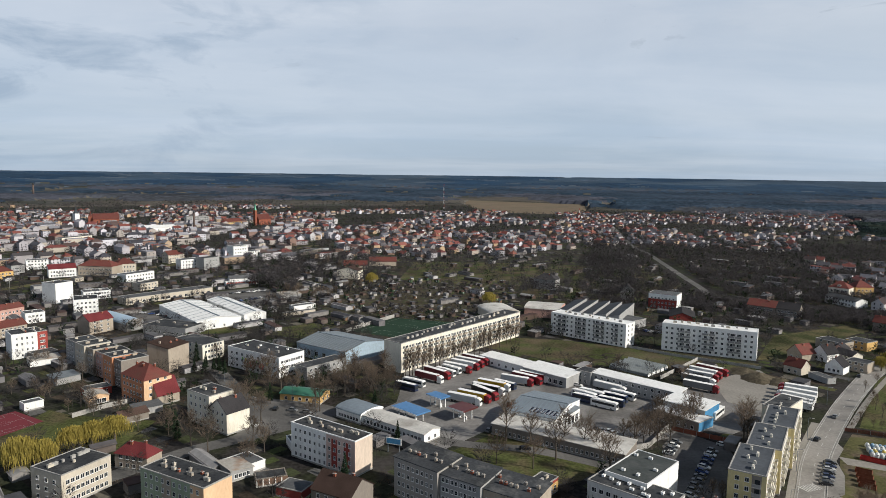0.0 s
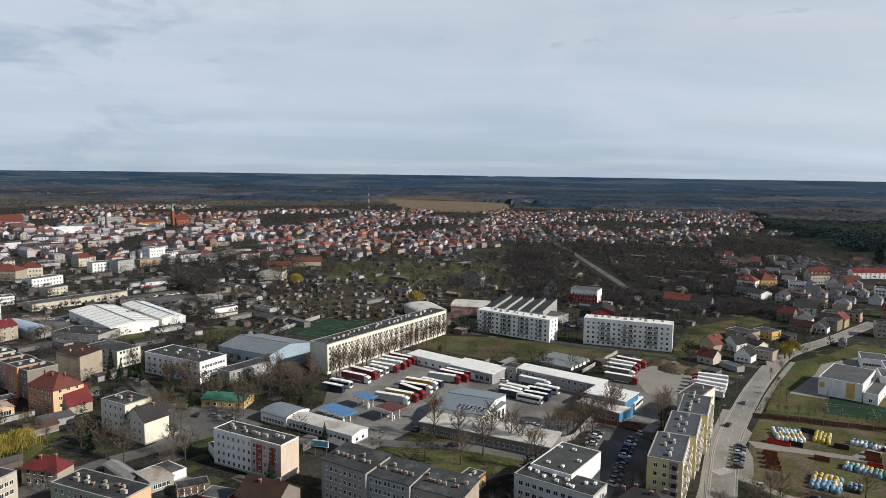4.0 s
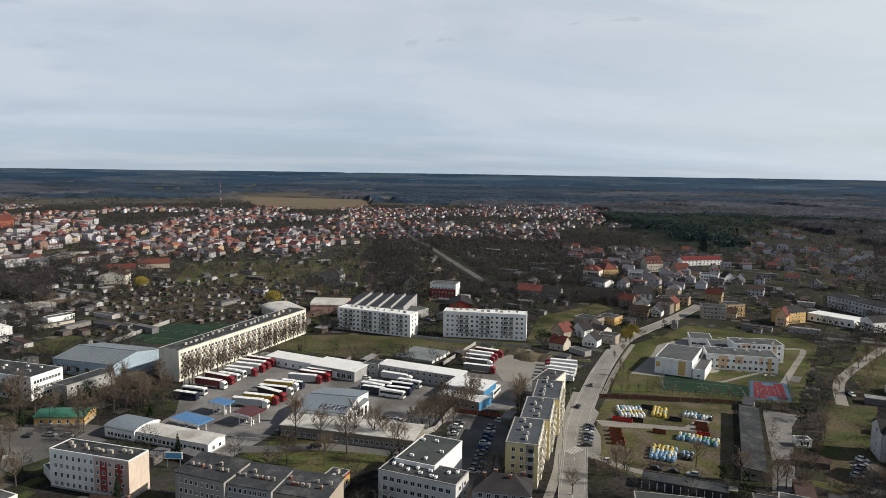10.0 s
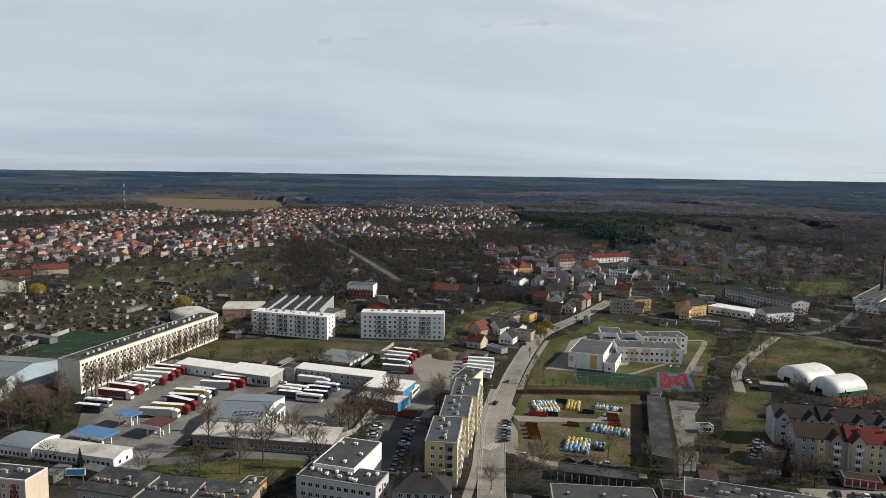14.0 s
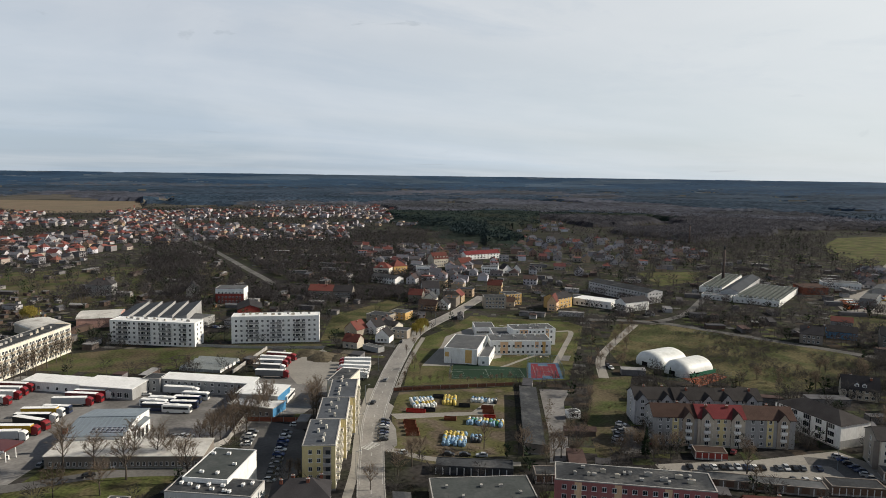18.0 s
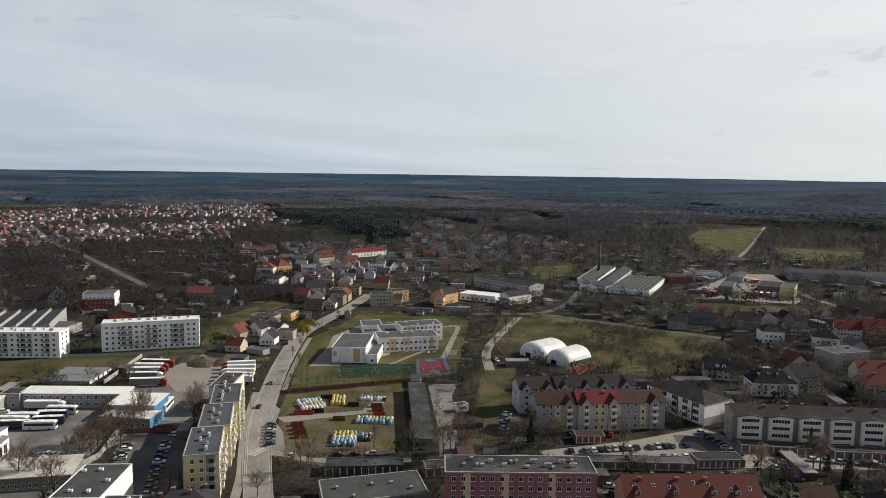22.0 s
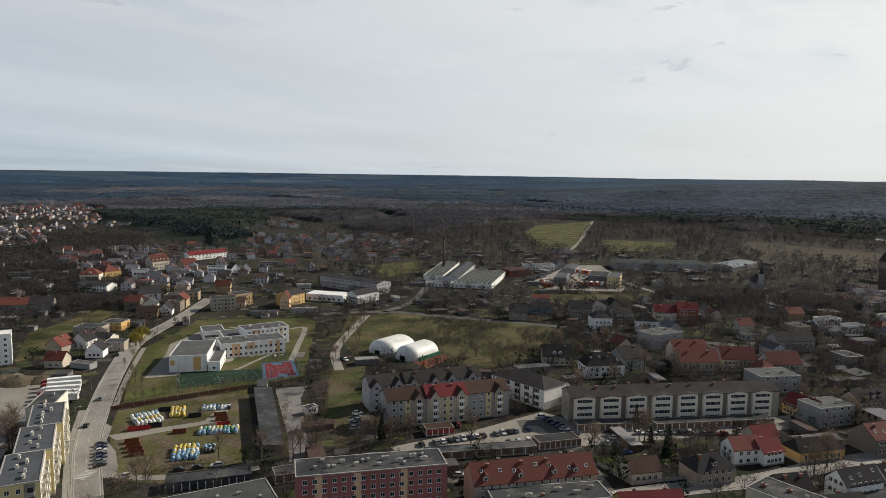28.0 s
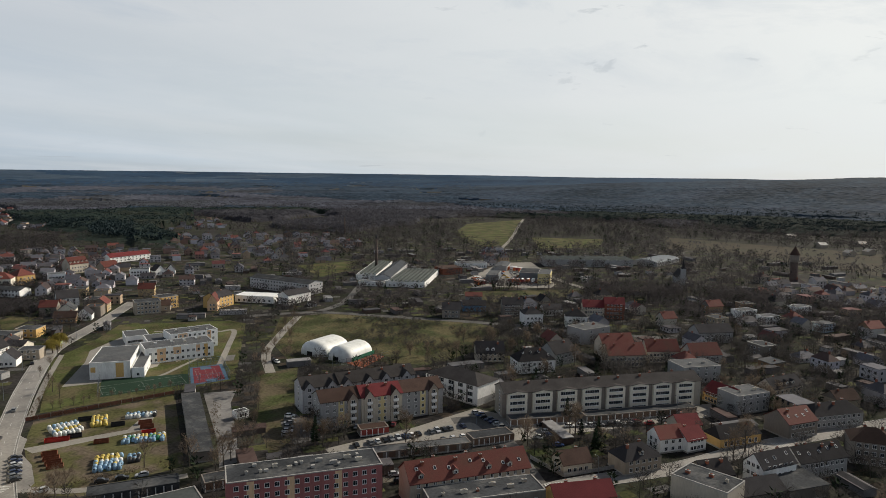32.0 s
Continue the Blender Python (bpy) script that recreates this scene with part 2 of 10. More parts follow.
ASPH = surface("asphalt", (0.098, 0.095, 0.091), 0.9, fine=0.9, coarse=0.05, amount=0.2, col2=(0.15, 0.144, 0.137), patch=(0.42, 0.66), patch_scale=0.06, world=True)
YARD = surface("worn_yard_concrete", (0.200, 0.192, 0.183), 0.88, fine=0.7, coarse=0.04, amount=0.26, col2=(0.125, 0.119, 0.113), patch=(0.46, 0.62), patch_scale=0.045, world=True)
PAVE = surface("pale_paving", (0.245, 0.23, 0.205), 0.9, fine=0.9, coarse=0.06, amount=0.18, world=True)
DIRT = surface("bare_earth", (0.112, 0.090, 0.066), 0.95, fine=0.8, coarse=0.06, amount=0.45, col2=(0.080, 0.078, 0.034), patch=(0.42, 0.56), patch_scale=0.09, world=True)
GRASS = surface("spring_grass", (0.066, 0.075, 0.027), 0.95, fine=0.9, coarse=0.05, amount=0.55, col2=(0.088, 0.076, 0.041), patch=(0.45, 0.6), patch_scale=0.08, world=True)
ROUGH = surface("rough_meadow", (0.058, 0.068, 0.026), 0.95, fine=0.8, coarse=0.05, amount=0.5, col2=(0.080, 0.066, 0.042), patch=(0.42, 0.58), patch_scale=0.06, world=True)
SEDGE = surface("winter_sedge", (0.066, 0.056, 0.040), 0.95, fine=0.3, coarse=0.02, amount=0.35, col2=(0.046, 0.044, 0.030), patch=(0.42, 0.6), patch_scale=0.02, world=True)
STUBBLE = surface("stubble_field", (0.155, 0.12, 0.085), 0.95, fine=0.3, coarse=0.02, amount=0.2, col2=(0.14, 0.115, 0.08), patch=(0.45, 0.6), patch_scale=0.01, world=True)
DRY = surface("dry_grass", (0.090, 0.079, 0.042), 0.95, fine=0.7, coarse=0.04, amount=0.55, col2=(0.046, 0.052, 0.022), patch=(0.42, 0.58), patch_scale=0.06, world=True)
TURF = surface("green_artificial_turf", (0.024, 0.046, 0.030), 0.9, fine=1.0, coarse=0.05, amount=0.15, world=True)
REDCOURT = surface("red_court", (0.150, 0.032, 0.040), 0.85, fine=1.0, coarse=0.05, amount=0.12, world=True)
CLAY = surface("clay_court", (0.20, 0.07, 0.04), 0.9, fine=1.0, coarse=0.05, amount=0.15, world=True)
BLUECOURT = surface("blue_court", (0.07, 0.12, 0.18), 0.85, fine=1.0, coarse=0.05, amount=0.12, world=True)
MARK = surface("white_road_paint", (0.42, 0.42, 0.40), 0.8, amount=0.35, world=True)
FAINT = surface("worn_line_paint", (0.24, 0.25, 0.24), 0.85, amount=0.3, world=True)
ROOFBLUE = surface("blue_grey_felt", (0.078, 0.086, 0.098), 0.8, fine=1.0, coarse=0.1, amount=0.2, col2=(0.060, 0.066, 0.074), patch=(0.52, 0.75))
HALLFELT = surface("grey_green_felt", (0.062, 0.069, 0.067), 0.8, fine=1.0, coarse=0.1, amount=0.2, col2=(0.075, 0.08, 0.078), patch=(0.5, 0.7))
LIGHTGREY = paint(0.44, 0.44, 0.45)
TILEK = surface("charcoal_roof_tiles", (0.05, 0.046, 0.045), 0.93, fine=4, coarse=0.2, amount=0.25, rnd=0.2, bump=0.4)
DIRTDARK = surface("wet_dark_soil", (0.045, 0.038, 0.03), 0.95, fine=0.9, coarse=0.08, amount=0.4, world=True)
SLATE = surface("dark_slate_felt", (0.05, 0.056, 0.064), 0.8, fine=0.9, coarse=0.1, amount=0.25)
SOLAR = surface("solar_cells", (0.012, 0.018, 0.04), 0.2, amount=0.1, bump=0)
ROADTOP = surface("worn_asphalt", (0.245, 0.232, 0.214), 0.85, fine=0.9, coarse=0.05, amount=0.2, col2=(0.175, 0.166, 0.154), patch=(0.5, 0.7), patch_scale=0.06, world=True)

# ---- building blocks ----
def mesh_of(name, quads, mats, smooth=False):
    """A mesh from a list of (corner points, material index) polygons."""
    vs, fs, ids = [], [], []
    for pts, k in quads:
        fs.append(tuple(range(len(vs), len(vs) + len(pts))))
        vs += pts
        ids.append(k)
    me = bpy.data.meshes.new(name)
    me.from_pydata([tuple(v) for v in vs], [], fs)
    bm = bmesh.new()
    bm.from_mesh(me)
    for f, k in zip(bm.faces, ids):
        f.material_index, f.smooth = k, smooth
    bmesh.ops.remove_doubles(bm, verts=bm.verts, dist=0.0005)
    bmesh.ops.recalc_face_normals(bm, faces=bm.faces)
    bm.to_mesh(me)
    bm.free()
    for m in mats:
        me.materials.append(m)
    return me


def box(x0, x1, y0, y1, z0, z1, k=0, bottom=True):
    a, b, c, d = (x0, y0), (x1, y0), (x1, y1), (x0, y1)
    q = [([(*a, z1), (*b, z1), (*c, z1), (*d, z1)], k)]
    if bottom:
        q.append(([(*d, z0), (*c, z0), (*b, z0), (*a, z0)], k))
    for p, r in ((a, b), (b, c), (c, d), (d, a)):
        q.append(([(*p, z0), (*r, z0), (*r, z1), (*p, z1)], k))
    return q


def prism(outline, z0, z1, k=0):
    """An upright solid over a plan outline."""
    q = [([(x, y, z1) for x, y in outline], k), ([(x, y, z0) for x, y in reversed(outline)], k)]
    n = len(outline)
    for i in range(n):
        (x, y), (u, v) = outline[i], outline[(i + 1) % n]
        q.append(([(x, y, z0), (u, v, z0), (u, v, z1), (x, y, z1)], k))
    return q


def tube(cx, cy, z0, z1, r0, r1, n=10, k=0):
    lo = [(cx + r0 * math.cos(2 * math.pi * i / n), cy + r0 * math.sin(2 * math.pi * i / n), z0) for i in range(n)]
    hi = [(cx + r1 * math.cos(2 * math.pi * i / n), cy + r1 * math.sin(2 * math.pi * i / n), z1) for i in range(n)]
    q = [(hi, k), (lo[::-1], k)]
    for i in range(n):
        j = (i + 1) % n
        q.append(([lo[i], lo[j], hi[j], hi[i]], k))
    return q


def part(name, me, parent, label="", m=None):
    """Link a mesh as one object under a thing or a part."""
    ob = new(name, me)
    ob.parent = parent
    if m is not None:
        ob.matrix_basis = m
    if label:
        tagged(ob, label)
    return ob


def thing(name, x, y, turn, label, category, group="", kind="", z=0.0):
    ob = new(name)
    ob.empty_display_size = 0.5
    ob.matrix_basis = pose(x, y, z, 0, 0, turn)
    return tagged(ob, label, category, group, kind)


DIM = {}
ROOF_RISE = {}
WINS = {}


def window_mesh(w, h, frame=None, mull=1, deep=0.07):
    """A window: a proud frame with a mullion and a sill round a sunk dark pane; its back lies in the wall's face (y = 0, outside is -y)."""
    key = (round(w, 2), round(h, 2), frame.name if frame else "", mull)
    if key in WINS:
        return WINS[key]
    t = 0.09
    q = [([(-w / 2 + t, -0.05, t), (w / 2 - t, -0.05, t), (w / 2 - t, -0.05, h - t), (-w / 2 + t, -0.05, h - t)], 1)]
    for b in ((-w / 2, w / 2, 0, t), (-w / 2, w / 2, h - t, h), (-w / 2, -w / 2 + t, t, h - t), (w / 2 - t, w / 2, t, h - t)):
        q += box(b[0], b[1], -deep, 0.0, b[2], b[3], 0)
    for i in range(mull):
        x = -w / 2 + w * (i + 1) / (mull + 1)
        q += box(x - 0.035, x + 0.035, -deep + 0.008, -0.051, t, h - t, 0)
    q += box(-w / 2 - 0.08, w / 2 + 0.08, -deep - 0.1, 0.0, -0.06, -0.001, 0)
    WINS[key] = mesh_of("window", q, (frame or FRAME, GLASS))
    return WINS[key]




def side_pose(side, L, W, along, z, out=0.0):
    """The pose of something on a wall: F front, R, B, L going round; along runs left to right as one faces the wall."""
    if side == "F":
        return pose(along, -W / 2 - out, z)
    if side == "B":
        return pose(-along, W / 2 + out, z, 0, 0, 180)
    if side == "R":
        return pose(L / 2 + out, along, z, 0, 0, 90)
    return pose(-L / 2 - out, -along, z, 0, 0, 270)


def windows(b, side, L, W, cols, floors, w=1.3, h=1.4, sill=0.95, step=2.8, first=0.0, frame=None, margin=1.2, skip=(), mull=1, width=None, shift=0.0):
    """Rows of window objects on one side of a building."""
    run = (width or (L if side in "FB" else W)) - 2 * margin
    me = window_mesh(w, h, frame, mull)
    for f in range(floors):
        for c in range(cols):
            if (f, c) in skip:
                continue
            u = shift - run / 2 + run * (c + 0.5) / cols
            part("window", me, b, m=side_pose(side, L, W, u, first + f * step + sill))


def roof_mesh(kind, L, W, h, rh, mats, over=0.35, along="x"):
    """Roof solids over an L x W plan at height h; mats: cover, wall (gables)."""
    q = []
    if along == "y":
        q0 = roof_quads(kind, W, L, h, rh, over)
        q = [([(-y, x, z) for x, y, z in pts], k) for pts, k in q0]
    else:
        q = roof_quads(kind, L, W, h, rh, over)
    return mesh_of("roof", q, mats)


def roof_quads(kind, L, W, h, rh, over):
    a, b = L / 2 + over, W / 2 + over
    t = 0.22
    q = []
    if kind == "flat":
        # felt deck inside a low parapet
        q += box(-L / 2 + 0.3, L / 2 - 0.3, -W / 2 + 0.3, W / 2 - 0.3, h + 0.004, h + 0.12, 0)
        for x0, x1, y0, y1 in ((-L / 2 - 0.06, L / 2 + 0.06, -W / 2 - 0.06, -W / 2 + 0.3), (-L / 2 - 0.06, L / 2 + 0.06, W / 2 - 0.3, W / 2 + 0.06), (-L / 2 - 0.06, -L / 2 + 0.3, -W / 2 + 0.3, W / 2 - 0.3), (L / 2 - 0.3, L / 2 + 0.06, -W / 2 + 0.3, W / 2 - 0.3)):
            q += box(x0, x1, y0, y1, h + 0.004, h + max(rh, 0.2), 1)
    elif kind == "shed":
        # one slope, high at the back
        lo, hi = h, h + rh
        for z0, k in ((0.0, 0),):
            q += [([(-a, -b, lo + t), (a, -b, lo + t), (a, b, hi + t), (-a, b, hi + t)], 0), ([(-a, b, hi), (a, b, hi), (a, -b, lo), (-a, -b, lo)], 0)]
        q += [([(-a, -b, lo), (a, -b, lo), (a, -b, lo + t), (-a, -b, lo + t)], 0), ([(a, b, hi), (-a, b, hi), (-a, b, hi + t), (a, b, hi + t)], 0)]
        q += [([(a, -b, lo), (a, b, hi), (a, b, hi + t), (a, -b, lo + t)], 0), ([(-a, b, hi), (-a, -b, lo), (-a, -b, lo + t), (-a, b, hi + t)], 0)]
        q += [([(L / 2 * s, -W / 2, h - 0.02), (L / 2 * s, W / 2, h - 0.02), (L / 2 * s, W / 2, h + rh * 0.93)], 1) for s in (-1, 1)]
        q += [([(L / 2, W / 2, h - 0.02), (-L / 2, W / 2, h - 0.02), (-L / 2, W / 2, h + rh * 0.93), (L / 2, W / 2, h + rh * 0.93)], 1)]
    elif kind == "gable":
        d = rh * over / (W / 2)
        for s in (-1, 1):
            q += [([(-a, s * b, h - d + t), (a, s * b, h - d + t), (a, 0, h + rh + t), (-a, 0, h + rh + t)], 0), ([(-a, s * b, h - d), (a, s * b, h - d), (a, 0, h + rh), (-a, 0, h + rh)], 0)]
            q += [([(-a, s * b, h - d), (a, s * b, h - d), (a, s * b, h - d + t), (-a, s * b, h - d + t)], 0)]
            for e in (-1, 1):
                q += [([(e * a, s * b, h - d), (e * a, 0, h + rh), (e * a, 0, h + rh + t), (e * a, s * b, h - d + t)], 0)]
        for e in (-1, 1):
            q += [([(e * L / 2, -W / 2, h - 0.02), (e * L / 2, W / 2, h - 0.02), (e * L / 2, 0, h + rh - 0.02)], 1)]
    elif kind in ("hip", "half"):
        cut = min(W / 2, L / 2 - 0.3) * (1.0 if kind == "hip" else 0.35)
        d = rh * over / (W / 2)
        e0 = h - d
        A, B, C, D = (-a, -b, e0), (a, -b, e0), (a, b, e0), (-a, b, e0)
        P, Q = (-a + cut + over * 0.5, 0, h + rh), (a - cut - over * 0.5, 0, h + rh)
        q += [([A, B, Q, P], 0), ([C, D, P, Q], 0), ([B, C, Q], 0), ([D, A, P], 0), ([D, C, B, A], 0)]
    elif kind == "arch":
        n = 10
        ring = [(math.cos(math.pi * i / n), math.sin(math.pi * i / n)) for i in range(n + 1)]
        for i in range(n):
            (c0, s0), (c1, s1) = ring[i], ring[i + 1]
            q.append(([(-a, -c0 * b, h + s0 * rh), (a, -c0 * b, h + s0 * rh), (a, -c1 * b, h + s1 * rh), (-a, -c1 * b, h + s1 * rh)], 0))
        for e in (-a, a):
            q.append(([(e, -c * b, h + s * rh) for c, s in ring], 1))
        q.append(([(-a, -b, h), (a, -b, h), (a, b, h), (-a, b, h)], 1))
    elif kind == "saw":
        n = max(3, round(L / 9))
        for i in range(n):
            x0, x1 = -L / 2 + L * i / n, -L / 2 + L * (i + 1) / n
            q += [([(x0, -W / 2, h + 0.004), (x1, -W / 2, h + 0.004), (x1, -W / 2, h + rh)], 1), ([(x0, W / 2, h + 0.004), (x1, W / 2, h + 0.004), (x1, W / 2, h + rh)], 1)]
            q += [([(x0, -W / 2, h + 0.004), (x1, -W / 2, h + rh), (x1, W / 2, h + rh), (x0, W / 2, h + 0.004)], 0), ([(x1, -W / 2, h + 0.004), (x1, W / 2, h + 0.004), (x1, W / 2, h + rh), (x1, -W / 2, h + rh)], 1)]
    return q


CHIM = {}


def chimney_mesh(w, d, h, mat):
    key = (w, d, h, mat.name)
    if key not in CHIM:
        q = box(-w / 2, w / 2, -d / 2, d / 2, 0, h, 0) + box(-w / 2 - 0.08, w / 2 + 0.08, -d / 2 - 0.08, d / 2 + 0.08, h, h + 0.12, 1)
        q += box(-w / 4, w / 4, -d / 4, d / 4, h + 0.12, h + 0.3, 0)
        CHIM[key] = mesh_of("chimney", q, (mat, CONC))
    return CHIM[key]


def roof_at(kind, L, W, h, rh, x, y, along):
    """The height of a roof's surface over a plan point."""
    if kind in ("gable", "hip", "half"):
        half, off = (W / 2, abs(y)) if along == "x" else (L / 2, abs(x))
        return h + rh * max(0.0, 1 - off / half)
    if kind == "shed":
        return h + rh * (y / W + 0.5)
    if kind == "arch":
        return h + rh * math.sqrt(max(0.0, 1 - (y / (W / 2)) ** 2))
    return h + 0.1


def building(x, y, L, W, h, turn, label, name="building", cat="building", roof="flat", rh=0.3, wall=None, cover=None, floors=0, front=0, ends="", side=0, chim=0, chim_mat=None, step=2.8, w=1.3, wh=1.4, sill=0.95, frame=None, plinth=True, along=None, over=0.35, group="", skip=(), base=0.0, mull=1, margin=1.2):
    """One house, block or hall with its wall, roof, plinth, chimneys and windows."""
    wall, cover = wall or CREAM, cover or TAR
    along = along or ("x" if L >= W else "y")
    b = thing(name, x, y, turn, label, cat, group)
    DIM[b.name], DIM[b.name + "_h"], ROOF_RISE[b.name] = (L, W), h, rh
    part("wall", mesh_of("wall", box(-L / 2, L / 2, -W / 2, W / 2, -0.3, h), (wall,)), b)
    edge = (FRAME if wall is WHITE else CONC) if roof == "flat" and name != "garage_row" else wall
    part("roof", roof_mesh(roof, L, W, h, rh, (cover, edge), over, along), b)
    if plinth and math.hypot(x, y) < 330:
        part("plinth", mesh_of("plinth", box(-L / 2 - 0.05, L / 2 + 0.05, -W / 2 - 0.05, W / 2 + 0.05, -0.3, 0.55), (CONC,)), b)
    if floors and front:
        windows(b, "F", L, W, front, floors, w, wh, sill + base, step, frame=frame, skip=skip, mull=mull, margin=margin)
    for e in ends:
        windows(b, e, L, W, side or max(1, round((W if e in "LR" else L) / 4.5)), floors, w, wh, sill + base, step, frame=frame, mull=mull, margin=margin)
    rng = random.Random(int(abs(x * 7 + y * 13)))
    for i in range(chim):
        u = (i + 0.5 + rng.uniform(-0.2, 0.2)) / chim - 0.5
        cx, cy = (u * L * 0.85, rng.choice((-0.12, 0.1)) * W) if along == "x" else (rng.choice((-0.12, 0.1)) * L, u * W * 0.85)
        z = roof_at(roof, L, W, h, rh, cx, cy, along) - 0.25
        me = chimney_mesh(*((0.9, 0.6, 1.3) if roof != "flat" else rng.choice(((1.4, 0.7, 1.1), (0.8, 0.7, 1.0), (2.0, 0.7, 1.2)))), chim_mat or (rng.choice((DIRTY, BEIGE, BRICK)) if roof == "shed" else BRICK if roof != "flat" else rng.choice((BRICK, BEIGE, CREAM)) if name == "tenement" else rng.choice((CONC, CONC, CREAM))))
        part("chimney", me, b, m=pose(cx, cy, z, 0, 0, 0 if along == "x" else 90))
    return b


def lie(name, pts, mat, label, z=0.02, kind="structure", category="ground"):
    """A flat piece of ground with a thin edge over an outline."""
    me = mesh_of(name, prism(pts, z - 0.3, z), (mat,))
    return tagged(new(name, me), label, category, kind=kind)


def smooth_line(pts, n=6):
    """A rounded line through points."""
    out = []
    for i in range(len(pts) - 1):
        p0, p1, p2, p3 = (Vector(pts[max(0, min(len(pts) - 1, j))]) for j in (i - 1, i, i + 1, i + 2))
        for s in range(n):
            t = s / n
            out.append(0.5 * ((2 * p1) + (p2 - p0) * t + (2 * p0 - 5 * p1 + 4 * p2 - p3) * t * t + (3 * p1 - p0 - 3 * p2 + p3) * t ** 3))
    out.append(Vector(pts[-1]))
    return out


def ribbon(name, pts, width, mat, label, z=0.03, kerb=False, lift=None):
    """A road or path along a line, with kerbs as real steps."""
    line = smooth_line(pts)
    rows = []
    for i, p in enumerate(line):
        d = (line[min(i + 1, len(line) - 1)] - line[max(i - 1, 0)]).normalized()
        rows.append((p, Vector((-d.y, d.x))))
    q = []
    strips = [(-width / 2, width / 2, z, 0)]
    if kerb:
        strips += [(-width / 2 - 0.3, -width / 2, z + 0.12, 1), (width / 2, width / 2 + 0.3, z + 0.12, 1)]
    for a, b, top, k in strips:
        for (p, n), (r, m) in zip(rows, rows[1:]):
            zp, zr = (lift(p), lift(r)) if lift else (0, 0)
            pa, pb, ra, rb = p + n * a, p + n * b, r + m * a, r + m * b
            q += [([(*pa, top + zp), (*ra, top + zr), (*rb, top + zr), (*pb, top + zp)], k)]
            for e, g in ((pa, ra), (pb, rb)):
                q.append(([(*e, top + zp), (*g, top + zr), (*g, top + zr - 0.3), (*e, top + zp - 0.3)], k))
    return tagged(new(name, mesh_of(name, q, (mat, CONC))), label, "road", kind="structure")


def panel(b, side, u0, u1, z0, z1, mat, name="render_panel", label="", out=0.03):
    """A field of another colour, a thin coat proud of the wall."""
    L, W = DIM[b.name]
    me = mesh_of(name, box(-(u1 - u0) / 2, (u1 - u0) / 2, -out, 0, 0, z1 - z0), (mat,))
    part(name, me, b, label, side_pose(side, L, W, (u0 + u1) / 2, z0))
    return b


BALC = {}


def balconies(b, side, spots, floors, step=2.75, first=1, w=3.2, deep=1.1, mat=None, z0=0.0, door=True):
    """Balconies: a slab with a railing panel, and a dark glazed door behind."""
    L, W = DIM[b.name]
    mat = mat or CONC
    key = (w, deep, mat.name)
    if key not in BALC:
        q = box(-w / 2, w / 2, -deep, 0, -0.15, 0.0, 0) + box(-w / 2, w / 2, -deep, -deep + 0.06, 0.08, 1.05, 1)
        q += box(-w / 2, -w / 2 + 0.06, -deep + 0.06, 0, 0.08, 1.05, 1) + box(w / 2 - 0.06, w / 2, -deep + 0.06, 0, 0.08, 1.05, 1)
        q += box(-0.5, 0.9, -0.05, 0, 0.02, 2.1, 2)
        BALC[key] = mesh_of("balcony", q, (CONC, mat, GLASS))
    for f in range(first, floors):
        for u in spots:
            part("balcony", BALC[key], b, m=side_pose(side, L, W, u, z0 + f * step + 0.1))
    return b


def cross_gables(b, spots, w, h, rh, mat, wall, out=0.6, bay=None, floors=4, step=2.7, pane=(1.5, 1)):
    """Gabled bays on the front that cut into the main roof."""
    L, W = DIM[b.name]
    f = -W / 2
    for u in spots:
        q = box(-w / 2, w / 2, f - out, f + 0.2, 0, h, 0)
        q += [([(-w / 2, f - out, h), (w / 2, f - out, h), (0, f - out, h + rh)], 0)]
        bayo = part("gabled_bay", mesh_of("gabled_bay", q, (bay or wall,)), b, m=pose(u, 0, 0))
        o, y0, y1 = 0.3, f - out - 0.3, -0.5
        r = []
        for s in (-1, 1):
            e = (s * (w / 2 + o), h - o * rh / (w / 2))
            r += [([(e[0], y0, e[1] + 0.2), (0, y0, h + rh + 0.2), (0, y1, h + rh + 0.2), (e[0], y1, e[1] + 0.2)], 0), ([(e[0], y0, e[1]), (0, y0, h + rh), (0, y0, h + rh + 0.2), (e[0], y0, e[1] + 0.2)], 0), ([(e[0], y0, e[1]), (e[0], y0, e[1] + 0.2), (e[0], y1, e[1] + 0.2), (e[0], y1, e[1])], 0)]
        part("gable_roof", mesh_of("gable_roof", r, (mat,)), bayo)
        me = window_mesh(pane[0], 1.4, mull=pane[1])
        for k in range(floors):
            part("window", me, bayo, m=pose(0, f - out - 0.003, 0.95 + k * step))
    return b


def roof_vents(b, n, seed, mat=None):
    """Air conditioners and vent boxes on a flat roof."""
    L, W = DIM[b.name]
    z = DIM[b.name + "_h"]
    rng = random.Random(seed)
    me = mesh_of("roof_unit", box(-0.6, 0.6, -0.4, 0.4, 0.15, 0.8, 0) + box(-0.5, -0.35, -0.3, 0.3, 0, 0.15, 1) + box(0.35, 0.5, -0.3, 0.3, 0, 0.15, 1) + tube(0.2, 0, 0.8, 0.86, 0.26, 0.26, 10, 1), (mat or WHITE, CONC))
    for i in range(n):
        part("roof_unit", me, b, m=pose((i + 0.5 + rng.uniform(-0.3, 0.3)) / n * L * 0.85 - L * 0.425, rng.uniform(-0.35, 0.3) * W, z + 0.115, 0, 0, rng.choice((0, 90))))
    return b


